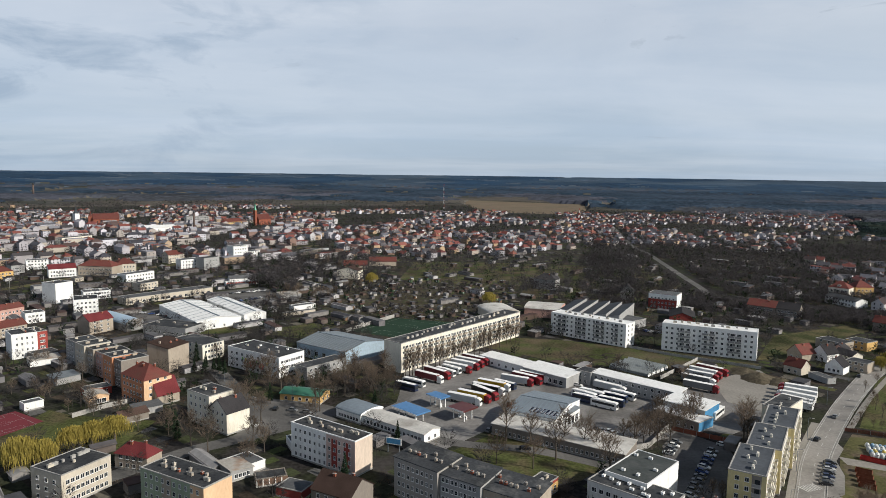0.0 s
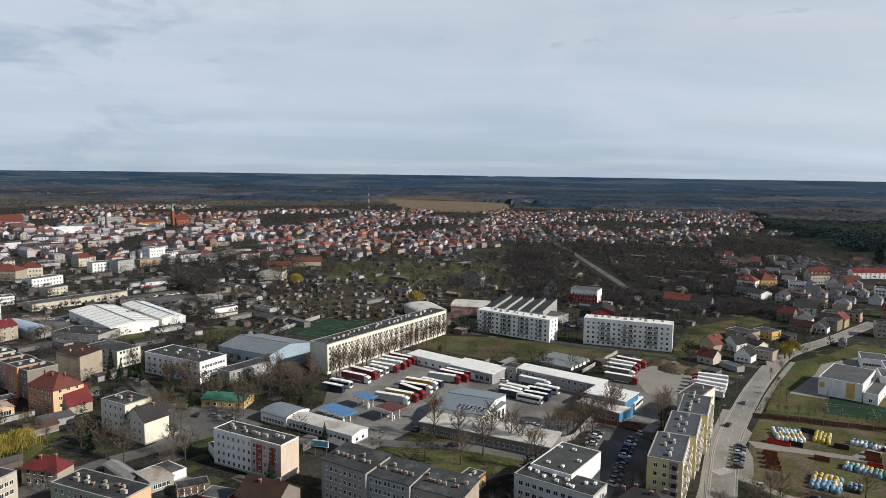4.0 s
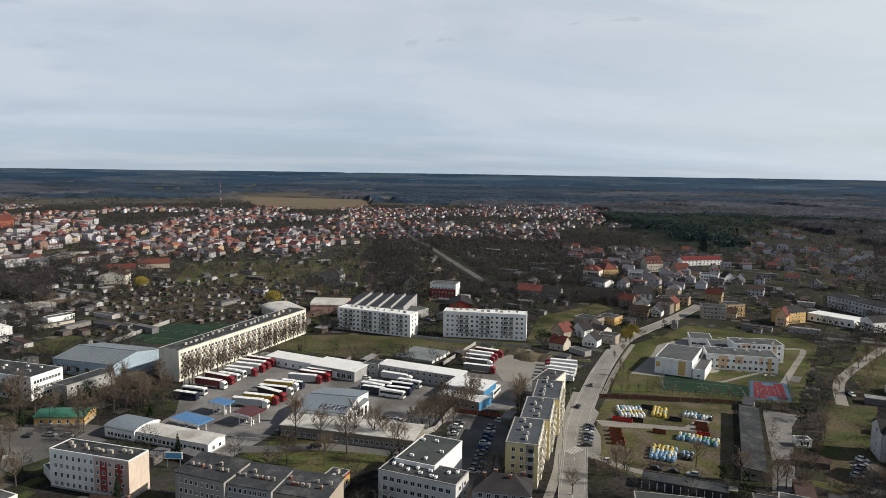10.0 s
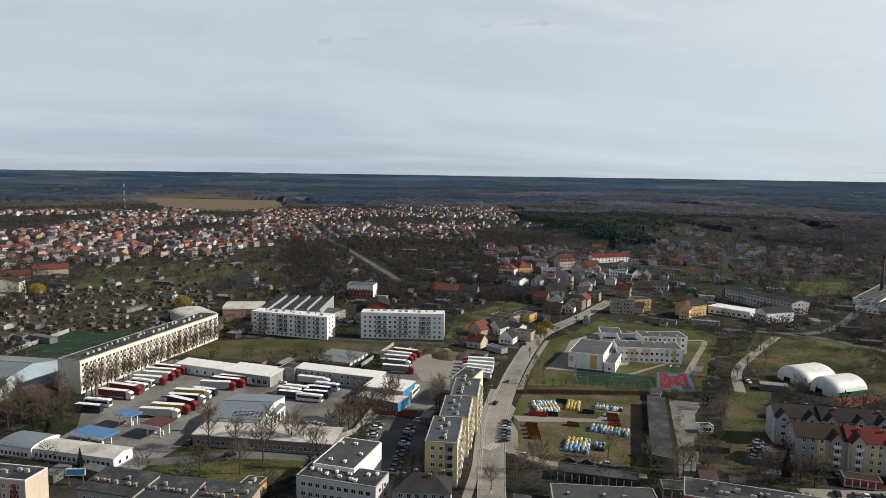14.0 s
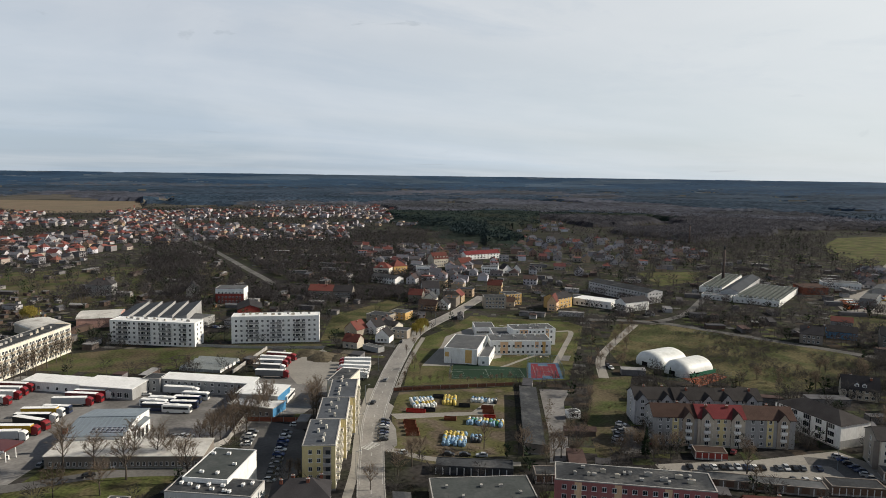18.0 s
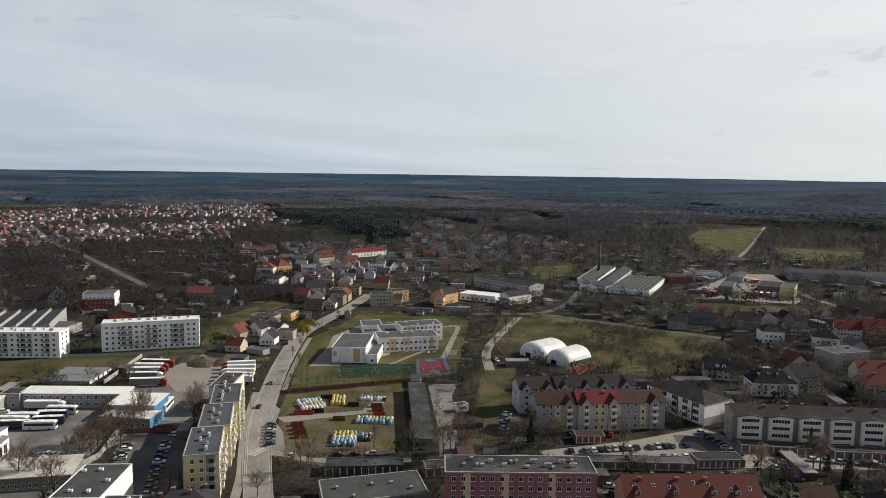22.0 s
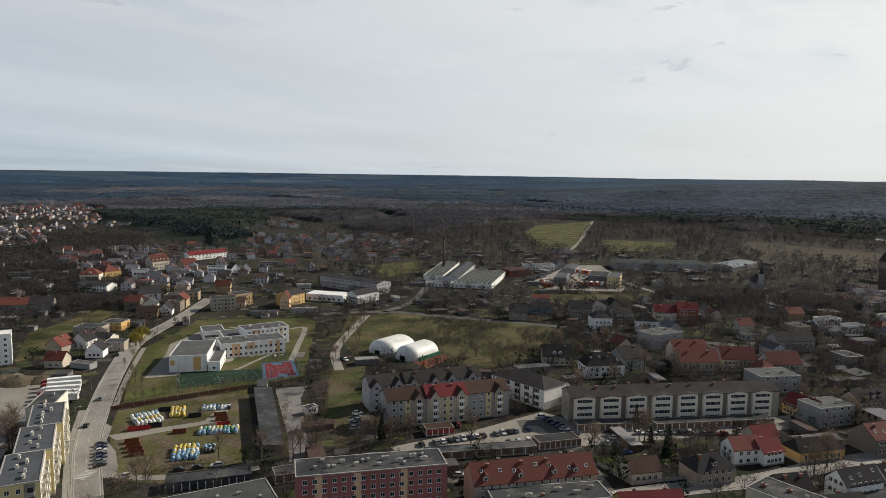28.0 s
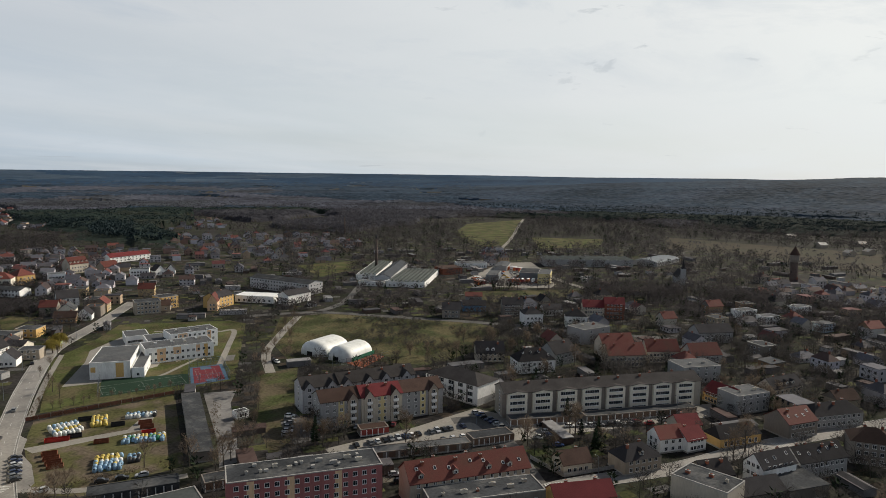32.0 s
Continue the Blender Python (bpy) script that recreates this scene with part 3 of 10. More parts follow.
def ridge_lights(b, n):
    """Glazed ridges across a works roof."""
    L, W = DIM[b.name]
    z = DIM[b.name + "_h"] + 0.12
    w = L / n * 0.3
    q = [([(-w, -W * 0.44, 0), (0, -W * 0.44, 1.3), (0, W * 0.44, 1.3), (-w, W * 0.44, 0)], 0), ([(w, W * 0.44, 0), (0, W * 0.44, 1.3), (0, -W * 0.44, 1.3), (w, -W * 0.44, 0)], 1)]
    q += [([(-w, s * W * 0.44, 0), (w, s * W * 0.44, 0), (0, s * W * 0.44, 1.3)], 2) for s in (-1, 1)]
    me = mesh_of("roof_light", q, (TAR, WORKSROOF, WHITE))
    for i in range(n):
        part("roof_light", me, b, m=pose(-L / 2 + L * (i + 0.5) / n, 0, z))
    return b


def roof_seams(b, n, lengthwise=None):
    """Standing seams and a ridge cap on a low gabled metal roof."""
    L, W = DIM[b.name]
    h = DIM[b.name + "_h"]
    lengthwise = L >= W if lengthwise is None else lengthwise
    A, H = (L, W / 2) if lengthwise else (W, L / 2)
    rise = ROOF_RISE[b.name]
    q = []
    for i in range(n):
        u = (i + 0.5) / n * A - A / 2
        for s in (-1, 1):
            q += [([(u - 0.15, 0, h + rise + 0.34), (u + 0.15, 0, h + rise + 0.34), (u + 0.15, s * H, h + 0.34), (u - 0.15, s * H, h + 0.34)], 0)]
            q += [([(u + e, 0, h + rise), (u + e, 0, h + rise + 0.34), (u + e, s * H, h + 0.34), (u + e, s * H, h)], 0) for e in (-0.15, 0.15)]
    q += [k for k in box(-A / 2, A / 2, -0.5, 0.5, h + rise + 0.1, h + rise + 0.42, 0)]
    if not lengthwise:
        q = [([(-y, x, z) for x, y, z in pts], k) for pts, k in q]
    part("seams", mesh_of("seams", q, (BLUEGREY,)), b)
    return b


def flowers(b, spots):
    """Round painted flowers on a wall."""
    L, W = DIM[b.name]
    for i, u in enumerate(spots):
        z = 3.2 + (i % 2) * 0.8
        q = []
        for k in range(6):
            a = k * math.pi / 3
            q += tube(1.05 * math.cos(a), 1.05 * math.sin(a), 0, 0.03, 0.72, 0.72, 8, 0)
        q += tube(0, 0, 0, 0.045, 0.62, 0.62, 8, 1)
        me = mesh_of("painted_flower", [([(x, -d, y) for x, y, d in pts], k) for pts, k in q], (paint(0.62, 0.07, 0.09), YELLOW))
        part("painted_flower", me, b, m=side_pose("F", L, W, u, z, 0.075))


def solar(b, nx, ny):
    """Solar panels on the front slope of a low gabled roof."""
    L, W = DIM[b.name]
    h = DIM[b.name + "_h"]
    tilt = math.degrees(math.atan2(2.0, W / 2))
    me = mesh_of("solar_panel", box(-0.8, 0.8, -0.5, 0.5, 0.0, 0.05, 0) + box(-0.76, 0.76, -0.46, 0.46, 0.05, 0.056, 1), (FRAME, SOLAR))
    for i in range(nx):
        for j in range(ny):
            v = -W / 2 + 2.2 + j * 1.05
            part("solar_panel", me, b, m=pose(-L / 2 + 9 + i * 1.68, v, h + 2.0 * (1 - abs(v) / (W / 2)) + 0.26, tilt, 0, 0))


def garage_doors(b, n, mat, w=2.4):
    L, W = DIM[b.name]
    me = mesh_of("garage_door", box(-w / 2, w / 2, -0.04, 0, 0.05, 2.2, 0), (mat,))
    pier = mesh_of("pier", box(-0.16, 0.16, -0.1, 0, 0, 2.5, 0), (WHITE,))
    for i in range(n):
        u = -L / 2 + L * (i + 0.5) / n
        part("garage_door", me, b, m=side_pose("F", L, W, u, 0.56))
        part("pier", pier, b, m=side_pose("F", L, W, -L / 2 + L * i / n + 0.2, 0))


def dormers(b, spots, rh, cover, wall=None, w=1.8):
    """Small gabled dormers on the front slope of a gabled roof."""
    L, W = DIM[b.name]
    h = DIM[b.name + "_h"]
    for u in spots:
        y0 = -W / 2 + 1.0
        z0 = h + rh * (1.0 / (W / 2))
        q = box(-w / 2, w / 2, y0, y0 + 2.6, z0 - 0.3, z0 + 1.3, 0) + [([(-w / 2, y0, z0 + 1.3), (w / 2, y0, z0 + 1.3), (0, y0, z0 + 2.0)], 0)]
        d = part("dormer", mesh_of("dormer", q, (wall or BEIGE,)), b, m=pose(u, 0, 0))
        r = []
        for s in (-1, 1):
            r += [([(s * (w / 2 + 0.2), y0 - 0.2, z0 + 1.2), (0, y0 - 0.2, z0 + 2.1), (0, y0 + 3.6, z0 + 2.1), (s * (w / 2 + 0.2), y0 + 3.6, z0 + 1.2)], 0)]
            r += [([(s * (w / 2 + 0.2), y0 - 0.2, z0 + 1.1), (0, y0 - 0.2, z0 + 2.0), (0, y0 - 0.2, z0 + 2.1), (s * (w / 2 + 0.2), y0 - 0.2, z0 + 1.2)], 0)]
        part("dormer_roof", mesh_of("dormer_roof", r, (cover,)), d)
        part("window", window_mesh(1.1, 1.1), d, m=pose(0, y0 - 0.003, z0 + 0.1))


def skylights(b, n, seed, rh):
    """Roof windows lying in the front slope."""
    L, W = DIM[b.name]
    h = DIM[b.name + "_h"]
    rng = random.Random(seed)
    tilt = math.degrees(math.atan2(rh, W / 2))
    me = mesh_of("roof_window", box(-0.45, 0.45, -0.6, 0.6, 0, 0.08, 0) + box(-0.37, 0.37, -0.52, 0.52, 0.08, 0.09, 1), (FRAME, GLASS))
    for i in range(n):
        v = -W / 2 * rng.uniform(0.35, 0.65)
        part("roof_window", me, b, m=pose(-L / 2 + L * (i + rng.uniform(0.3, 0.7)) / n, v, h + rh * (1 - abs(v) / (W / 2)) + 0.24, tilt, 0, 0))


# ---- the land ----
def ground_z(x, y):
    """Flat town land that rises gently to far wooded rises."""
    r = math.hypot(x, y)
    if r < 1900:
        return 0.0
    az = math.degrees(math.atan2(x, y))
    z = 74.0 * min(1.0, (r - 1900) / 2900) ** 1.7
    hill = min(1.0, max(0.0, (az - 62) / 11)) * min(1.0, max(0.0, (140 - az) / 20))
    swell = math.exp(-(((r - 2900) / 520) ** 2)) * hill
    z += swell * (30 + 2.0 * max(0.0, min(az, 97) - 72) + 8 * noise.noise(Vector((az * 0.16, 3.1, 0))))
    z += (noise.noise(Vector((x * 0.0011, y * 0.0011, 0.0))) + 0.5 * noise.noise(Vector((x * 0.004, y * 0.004, 5.0)))) * 4.0 * min(1, (r - 1900) / 1500) * (0.25 + hill)
    return min(z, 96.0)


def grid_mesh(name, radii, angles, height, mat, keep=None, skirt=False):
    """A sheet on rings and spokes round the origin."""
    n = len(angles)
    vs = [(r * math.sin(a), r * math.cos(a), height(r * math.sin(a), r * math.cos(a))) for r in radii for a in angles]
    fs = []
    for i in range(len(radii) - 1):
        for j in range(n - 1):
            if keep is None or keep(radii[i], angles[j]):
                fs.append((i * n + j, i * n + j + 1, (i + 1) * n + j + 1, (i + 1) * n + j))
    if skirt:  # the edge of the sheet comes down to the land
        use = np.zeros(len(vs), int)
        for f in fs:
            for i in f:
                use[i] += 1
        vs = [v if u >= 4 else (v[0], v[1], ground_z(v[0], v[1]) - 0.5) for v, u in zip(vs, use)]
    me = bpy.data.meshes.new(name)
    me.from_pydata(vs, [], fs)
    me.flip_normals()
    me.materials.append(mat)
    return me


EARTH = surface("town_earth", (0.034, 0.031, 0.029), 0.95, fine=0.55, coarse=0.03, amount=0.7, col2=(0.030, 0.033, 0.020), patch=(0.45, 0.57), patch_scale=0.045, world=True, bump=0.4)
angles = [radians(-180 + 2.0 * i) for i in range(181)]
radii = [0.0] + [40 * 1.04 ** i for i in range(124)]
radii = [r for r in radii if r < 4940] + [4940]
tagged(new("ground", grid_mesh("ground", radii, angles, ground_z, EARTH)), "brown winter ground with rough grass, reaching to the horizon", "ground", kind="structure")

# where woods begin, by compass heading in degrees and metres
WOOD_EDGE = [(-45, 2250), (-20, 2200), (-4, 2350), (6, 2500), (12, 2000), (20, 2050), (29, 2050), (30.3, 1900), (31.2, 1230), (34, 1080), (37, 1010), (41.7, 1010), (42.7, 1480), (46, 1480), (48, 1250), (51, 1180), (55, 1150), (60, 1250), (64, 1500), (72, 1480), (78, 1450), (86, 1380), (105, 1350)]


def at_heading(table, az):
    for (a, u), (b, v) in zip(table, table[1:]):
        if a <= az <= b:
            return u + (v - u) * (az - a) / (b - a)
    return table[-1][1] if az > table[-1][0] else table[0][1]


OPEN = []  # outlines kept free of woods and houses
FOOT = {}  # footprints by 40 m cells: x, y, radius


def claim(x, y, r):
    FOOT.setdefault((int(x // 40), int(y // 40)), []).append((x, y, r))


def inside(x, y, poly):
    hit = False
    for (ax, ay), (bx, by) in zip(poly, poly[1:] + poly[:1]):
        if (ay > y) != (by > y) and x < (bx - ax) * (y - ay) / (by - ay) + ax:
            hit = not hit
    return hit


def free(x, y, r, lanes=True):
    cx, cy = int(x // 40), int(y // 40)
    for i in (-1, 0, 1):
        for j in (-1, 0, 1):
            if any((x - a) ** 2 + (y - b) ** 2 < (r + c) ** 2 for a, b, c in FOOT.get((cx + i, cy + j), ())):
                return False
    return not (lanes and any(lo_x < x < hi_x and lo_y < y < hi_y and inside(x, y, p) for lo_x, hi_x, lo_y, hi_y, p in OPEN))


_building, _lie, _ribbon = building, lie, ribbon


def building(x, y, L, W, h, turn, label, *a, **k):
    c, s = math.cos(radians(turn)), math.sin(radians(turn))
    n = max(1, round(max(L, W) / min(L, W)))
    for i in range(n):
        u = ((i + 0.5) / n - 0.5) * max(L, W)
        dx, dy = (u, 0) if L >= W else (0, u)
        claim(x + dx * c - dy * s, y + dx * s + dy * c, min(L, W) * 0.62)
    return _building(x, y, L, W, h, turn, label, *a, **k)


def lie(name, pts, mat, label, z=0.02):
    xs, ys = [p[0] for p in pts], [p[1] for p in pts]
    if name not in ("allotments", "park_ground"):
        OPEN.append((min(xs), max(xs), min(ys), max(ys), pts))
    ob = _lie(name, pts, mat, label, z)
    for v in ob.data.vertices:  # follow the land
        v.co.z += ground_z(v.co.x, v.co.y)
    return ob


def ribbon(name, pts, width, mat, label, z=0.03, kerb=False):
    for p in smooth_line(pts, 24):
        claim(p.x, p.y, (12 if p.y < 800 else 5) if name == "straight_road" else width * 0.6)
    return _ribbon(name, pts, width, mat, label, z, kerb, lift=lambda p: ground_z(p.x, p.y))

# ---- ground, roads and yards ----
lie("depot_yard", [(-29, 276), (-19, 292), (-18, 322), (-18, 352), (22, 381), (65, 339), (115, 315), (135, 336), (171, 318), (144, 282), (114, 259), (103, 264), (66, 241), (20, 262), (2, 241), (-18, 261)], YARD, "worn grey concrete yard of the bus depot", 0.03)
lie("meadow", [(43, 414), (70, 410), (119, 392), (171, 361), (160, 343), (136, 352), (111, 348), (68, 356), (26, 390)], ROUGH, "rough green and brown grass field behind the depot", 0.025)
lie("gravel_lot", [(134, 332), (166, 350), (166, 317), (143, 282), (128, 298)], PAVE, "pale gravel lot beside the depot", 0.035)
lie("car_park", [(94, 263), (107, 247), (106, 238), (92, 209), (76, 195), (70, 204), (83, 247)], ASPH, "dark asphalt car park behind the yellow block", 0.036)
lie("depot_lawn", [(4, 239), (20, 256), (62, 233), (47, 217), (27, 209)], GRASS, "mown lawn with bare trees before the depot", 0.04)
lie("street_corner", [(-88, 299), (-54, 289), (-41, 269), (-50, 265), (-71, 247), (-81, 258)], ASPH, "asphalt crossing with white lines", 0.028)
lie("school_lawn", [(169, 268), (221, 339), (259, 356), (294, 379), (339, 328), (337, 313), (242, 232), (216, 244)], GRASS, "mown school lawn with young grass", 0.022)
lie("school_forecourt", [(195, 292), (227, 320), (243, 338), (285, 355), (271, 307), (240, 282), (207, 283)], PAVE, "pale paved school forecourt", 0.035)
ribbon("school_path", [(250, 251), (256, 256), (287, 280), (318, 305), (312, 311), (300, 318)], 3.2, PAVE, "pale paved path beside the school", 0.036)
ribbon("school_path", [(262, 276), (276, 287), (291, 303), (300, 318), (292, 345)], 2.2, PAVE, "narrow paved path across the school lawn", 0.037)
ribbon("school_path", [(212, 279), (226, 268), (246, 272), (262, 276)], 2.0, PAVE, "narrow paved path before the school", 0.038)
lie("play_corner", [(262, 262), (270, 269), (276, 264), (267, 257)], YARD, "small grey play corner on the school lawn", 0.034)
lie("football_pitch", [(194, 265), (211, 286), (238, 259), (227, 246)], TURF, "green artificial football pitch with white lines", 0.045)
lie("basketball_court", [(225, 243), (246, 266), (259, 257), (241, 235)], BLUECOURT, "blue and red basketball court", 0.05)
lie("court_inside", [(228, 244), (246, 264.2), (256.5, 256.6), (240.6, 237)], REDCOURT, "red playing field of the basketball court", 0.056)
for cx, cy in ((249.4, 258.6), (236.3, 241.2)):  # blue zones before the baskets
    lie("court_zone", [(cx + a * 0.80 + b * 0.60, cy - a * 0.60 + b * 0.80) for a, b in ((-2.6, -2.2), (2.6, -2.2), (2.6, 2.2), (-2.6, 2.2))], BLUECOURT, "blue zone before a basket", 0.0595)
lie("buoy_yard", [(147, 243), (162, 261), (212, 239), (161, 178), (130, 188), (123, 202)], DIRT, "bare earth yard with rough grass", 0.03)
lie("buoy_lane", [(144, 239), (174, 222), (191, 231), (188, 224), (178, 216), (143, 232)], PAVE, "pale gravel lane through the storage yard", 0.036)
lie("garage_yard", [(220, 230), (230, 220), (216, 210), (173, 164), (165, 166), (183, 185)], YARD, "pale concrete yard beside the long shed", 0.03)
FIELD = [(363, 306), (389, 286), (417, 186), (405, 161), (362, 150), (310, 163), (300, 195), (278, 227), (309, 269)]
lie("field", FIELD, DRY, "rough dry meadow behind the tennis halls", 0.02)
lie("tennis_court", [(293, 206), (316, 209), (313, 192), (288, 190)], CLAY, "orange clay tennis court", 0.05)
lie("green_strip", [(254, 227), (274, 220), (234, 190), (202, 162), (180, 157), (207, 188)], ROUGH, "grass strip with a worn path", 0.024)
lie("parking_lane", [(195, 145), (229, 127), (261, 115), (260, 104), (274, 67), (318, 26), (300, 24), (237, 86), (216, 108), (203, 126), (189, 134)], PAVE, "pale asphalt parking street", 0.03)
lie("car_park_far", [(208, 176), (219, 177), (210, 162), (204, 152), (193, 157)], ASPH, "asphalt car park beside the flats", 0.032)
lie("sports_field", [(-165, 249), (-162, 277), (-150, 271), (-113, 266), (-115, 251), (-116, 235), (-147, 239), (-147, 220)], GRASS, "bright sports lawn", 0.03)
lie("red_ball_court", [(-185, 259), (-175, 275), (-157, 264), (-165, 245)], REDCOURT, "red ball court with white lines", 0.045)
lie("school_pitch", [(-58, 427), (-32, 467), (10, 454), (-18, 405)], TURF, "dark green fenced football pitch", 0.035)
lie("far_field", [(63, 2210), (90, 2436), (459, 2242), (396, 1896), (304, 1722), (109, 1777)], STUBBLE, "broad pale brown field", 0.05)
lie("green_hill_field", [(1033, 500), (1222, 562), (1411, 518), (1229, 456), (882, 350), (867, 389)], GRASS, "bright green meadow among the woods", 0.06)
lie("green_hill_field", [(1026, 362), (1061, 255), (936, 232), (881, 298)], GRASS, "green meadow beside a farm lane", 0.06)
lie("factory_lot", [(522, 243), (587, 158), (555, 149), (492, 201), (500, 230)], DRY, "dry yellowish lot before the truck yard", 0.04)
lie("truck_yard", [(585, 270), (714, 286), (734, 261), (601, 187), (578, 184), (549, 245)], PAVE, "pale yard with parked trucks", 0.05)
lie("factory_green", [(575, 461), (648, 430), (573, 394), (525, 394)], GRASS, "green lawn beside the works", 0.04)
WIDE = [(1160, 179), (1108, 28), (1087, -71), (1077, -114), (825, -86), (875, -48), (960, 63), (980, 150)]
lie("wide_meadow", WIDE, SEDGE, "wide dry meadow with scattered bushes", 0.03)
lie("park_ground", [(-40, 640), (-30, 770), (60, 770), (215, 745), (222, 560), (190, 545), (120, 545), (60, 560)], ROUGH, "rough olive ground under the park trees", 0.012)
lie("brown_field", [(174, 370), (210, 427), (275, 461), (284, 446), (240, 417), (191, 364)], DRY, "brown rough field behind the white flats", 0.03)
lie("allotments", [(-87, 470), (-84, 618), (9, 626), (44, 543), (15, 476), (-33, 473)], SEDGE, "allotment gardens with winter beds", 0.015)
ribbon("main_street", [(98, 173), (105, 186), (120, 212), (135, 237), (157, 267), (188, 306), (228, 351), (258, 373), (293, 395), (351, 436)], 8.5, ROADTOP, "two-lane asphalt street with worn lines", 0.06, True)
def lane_dashes(pts, gap=9.0):
    """Broken white line along the middle of a street."""
    line, q, run = smooth_line(pts, 12), [], 0.0
    for p, r in zip(line, line[1:]):
        run += (r - p).length
        if run > gap:
            run = 0.0
            d = (r - p).normalized()
            n, e = Vector((-d.y, d.x)) * 0.09, p + d * 3.2
            k = [p + n, p - n, e - n, e + n]
            q.append(([(v.x, v.y, 0.068) for v in k], 0))
    return tagged(new("lane_marking", mesh_of("lane_marking", q, (MARK,))), "broken white line of the street", "marking", kind="structure")


lane_dashes([(98, 173), (105, 186), (120, 212), (135, 237), (157, 267), (188, 306), (228, 351), (258, 373), (293, 395), (351, 436)])
for k in (-3.7, 3.7):
    ribbon("lane_marking", [(105 + 0.86 * k, 186 - 0.5 * k), (120 + 0.86 * k, 212 - 0.5 * k), (135 + 0.85 * k, 237 - 0.53 * k), (157 + 0.8 * k, 267 - 0.6 * k), (188 + 0.77 * k, 306 - 0.63 * k), (228 + 0.7 * k, 351 - 0.7 * k)], 0.16, MARK, "white edge line of the street", 0.066, False)
# worn tyre rings in the field
for x, y, a in ((77.0, 367.0, 6.0), (86.0, 371.0, 5.5), (84.0, 359.0, 5.0), (95.0, 375.0, 4.5)):
    ribbon("tyre_track", [(x + a * math.cos(k * 0.524), y + a * 0.9 * math.sin(k * 0.524)) for k in range(13)], 1.3, DIRTDARK, "dark tyre track worn into the grass", 0.05, False)
ribbon("pavement", [(92, 179), (106, 199), (116, 216), (130, 239), (154, 273)], 3, PAVE, "pale paved footway", 0.05, False)
ribbon("pavement", [(163, 265), (195, 304), (230, 343)], 2.5, PAVE, "pale paved footway beside the street", 0.05, False)
lie("lay_by", [(136, 235), (151, 253), (150, 246), (141, 235), (137, 223), (129, 209), (123, 205), (122, 209)], ROADTOP, "grey lay-by with parked cars", 0.052)
ribbon("side_lane", [(125, 207), (131, 194), (143, 181), (156, 171)], 3.5, PAVE, "pale lane before the garages", 0.05, False)
ribbon("straight_road", [(327, 506), (235, 557), (235, 628), (264, 875), (271, 979), (335, 1359)], 6.5, ASPH, "straight asphalt road lined with trees", 0.05, False)
ribbon("town_street", [(-73, 247), (-71, 271), (-83, 288), (-116, 342), (-138, 363)], 8, ASPH, "town street with crossings", 0.05, False)
ribbon("front_street", [(-109, 213), (-90, 236), (-73, 253), (-72, 284), (-53, 285), (-32, 269)], 8, ASPH, "street before the tenements", 0.055, False)
ribbon("depot_lane", [(-32, 269), (4, 248), (35, 241), (62, 226)], 6, ASPH, "lane beside the depot", 0.06, False)
ribbon("crossing_road", [(355, 328), (389, 296), (402, 248), (421, 163), (425, 107), (437, 58)], 7, ASPH, "road past the white works", 0.05, False)
ribbon("dirt_lane", [(259, 225), (287, 252), (327, 275), (372, 298)], 5, PAVE, "reddish dirt lane between bare trees", 0.05, False)
ribbon("works_road", [(389, 296), (431, 301), (503, 334)], 6, ASPH, "road to the works gate", 0.05, False)
ribbon("lower_street", [(191, 67), (207, 60), (240, 29), (270, 8), (305, -21), (343, -56)], 8, ROADTOP, "sunlit street between old houses", 0.05, True)
ribbon("cross_street", [(201, 65), (214, 75), (230, 87), (248, 107), (243, 117)], 7, ASPH, "side street with a crossing", 0.055, False)
ribbon("hill_lane", [(847, 340), (1006, 386), (1297, 481), (1430, 522)], 5, PAVE, "pale lane up through the meadow", 0.1, False)
ribbon("yard_road", [(734, 261), (633, 197), (590, 154)], 6, PAVE, "pale road past the truck yard", 0.08, False)
ribbon("railway", [(-368, 538), (-331, 631), (-286, 714), (-223, 810), (-171, 925)], 9, DIRT, "railway embankment with brown ballast", 0.3, False)
lie("depot_park", [(-217, 469), (-203, 490), (-179, 464), (-176, 442), (-193, 445)], ASPH, "grey asphalt lorry park beside the warehouses", 0.03)
lie("scrap_yard", [(-190, 557), (-153, 588), (-120, 532), (-146, 496), (-166, 528)], ASPH, "dark yard with scattered goods", 0.03)
lie("station_square", [(-371, 646), (-354, 674), (-332, 692), (-318, 669), (-335, 638), (-352, 616)], ASPH, "asphalt station square with parked cars", 0.03)
lie("school_green", [(-102, 434), (-83, 448), (-69, 432), (-85, 404), (-105, 415)], GRASS, "bright grass behind the sports hall", 0.03)
lie("rough_green", [(-170, 438), (-154, 447), (-131, 445), (-126, 417), (-152, 412)], GRASS, "rough grass beside the warehouses", 0.03)

# ---- the blocks of flats and halls ----
b = building(9.9, 381.0, 11.9, 107.2, 15, -39.6, "long five-storey slab block, cream walls and many balconies", "apartment_block", "apartment block", wall=PALE, cover=TAR, floors=5, front=0, ends="R", side=44, chim=24, step=2.75, sill=1.1, w=1.5, margin=0.6)
balconies(b, "R", [-50 + 4.8 * i for i in range(22)], 5, 2.75, mat=BEIGE, w=2.6)
b = building(92.0, 413.7, 51.2, 10.9, 13.6, -41.9, "white four-storey block of flats with grey balconies", "apartment_block", "apartment block", wall=WHITE, cover=LIGHTROOF, floors=5, front=16, ends="R", side=2, chim=10, step=2.7, sill=0.8)
balconies(b, "F", [-19.5, -16, -6, -2.5, 6.5, 10, 19], 5, 2.7, mat=GREYW)
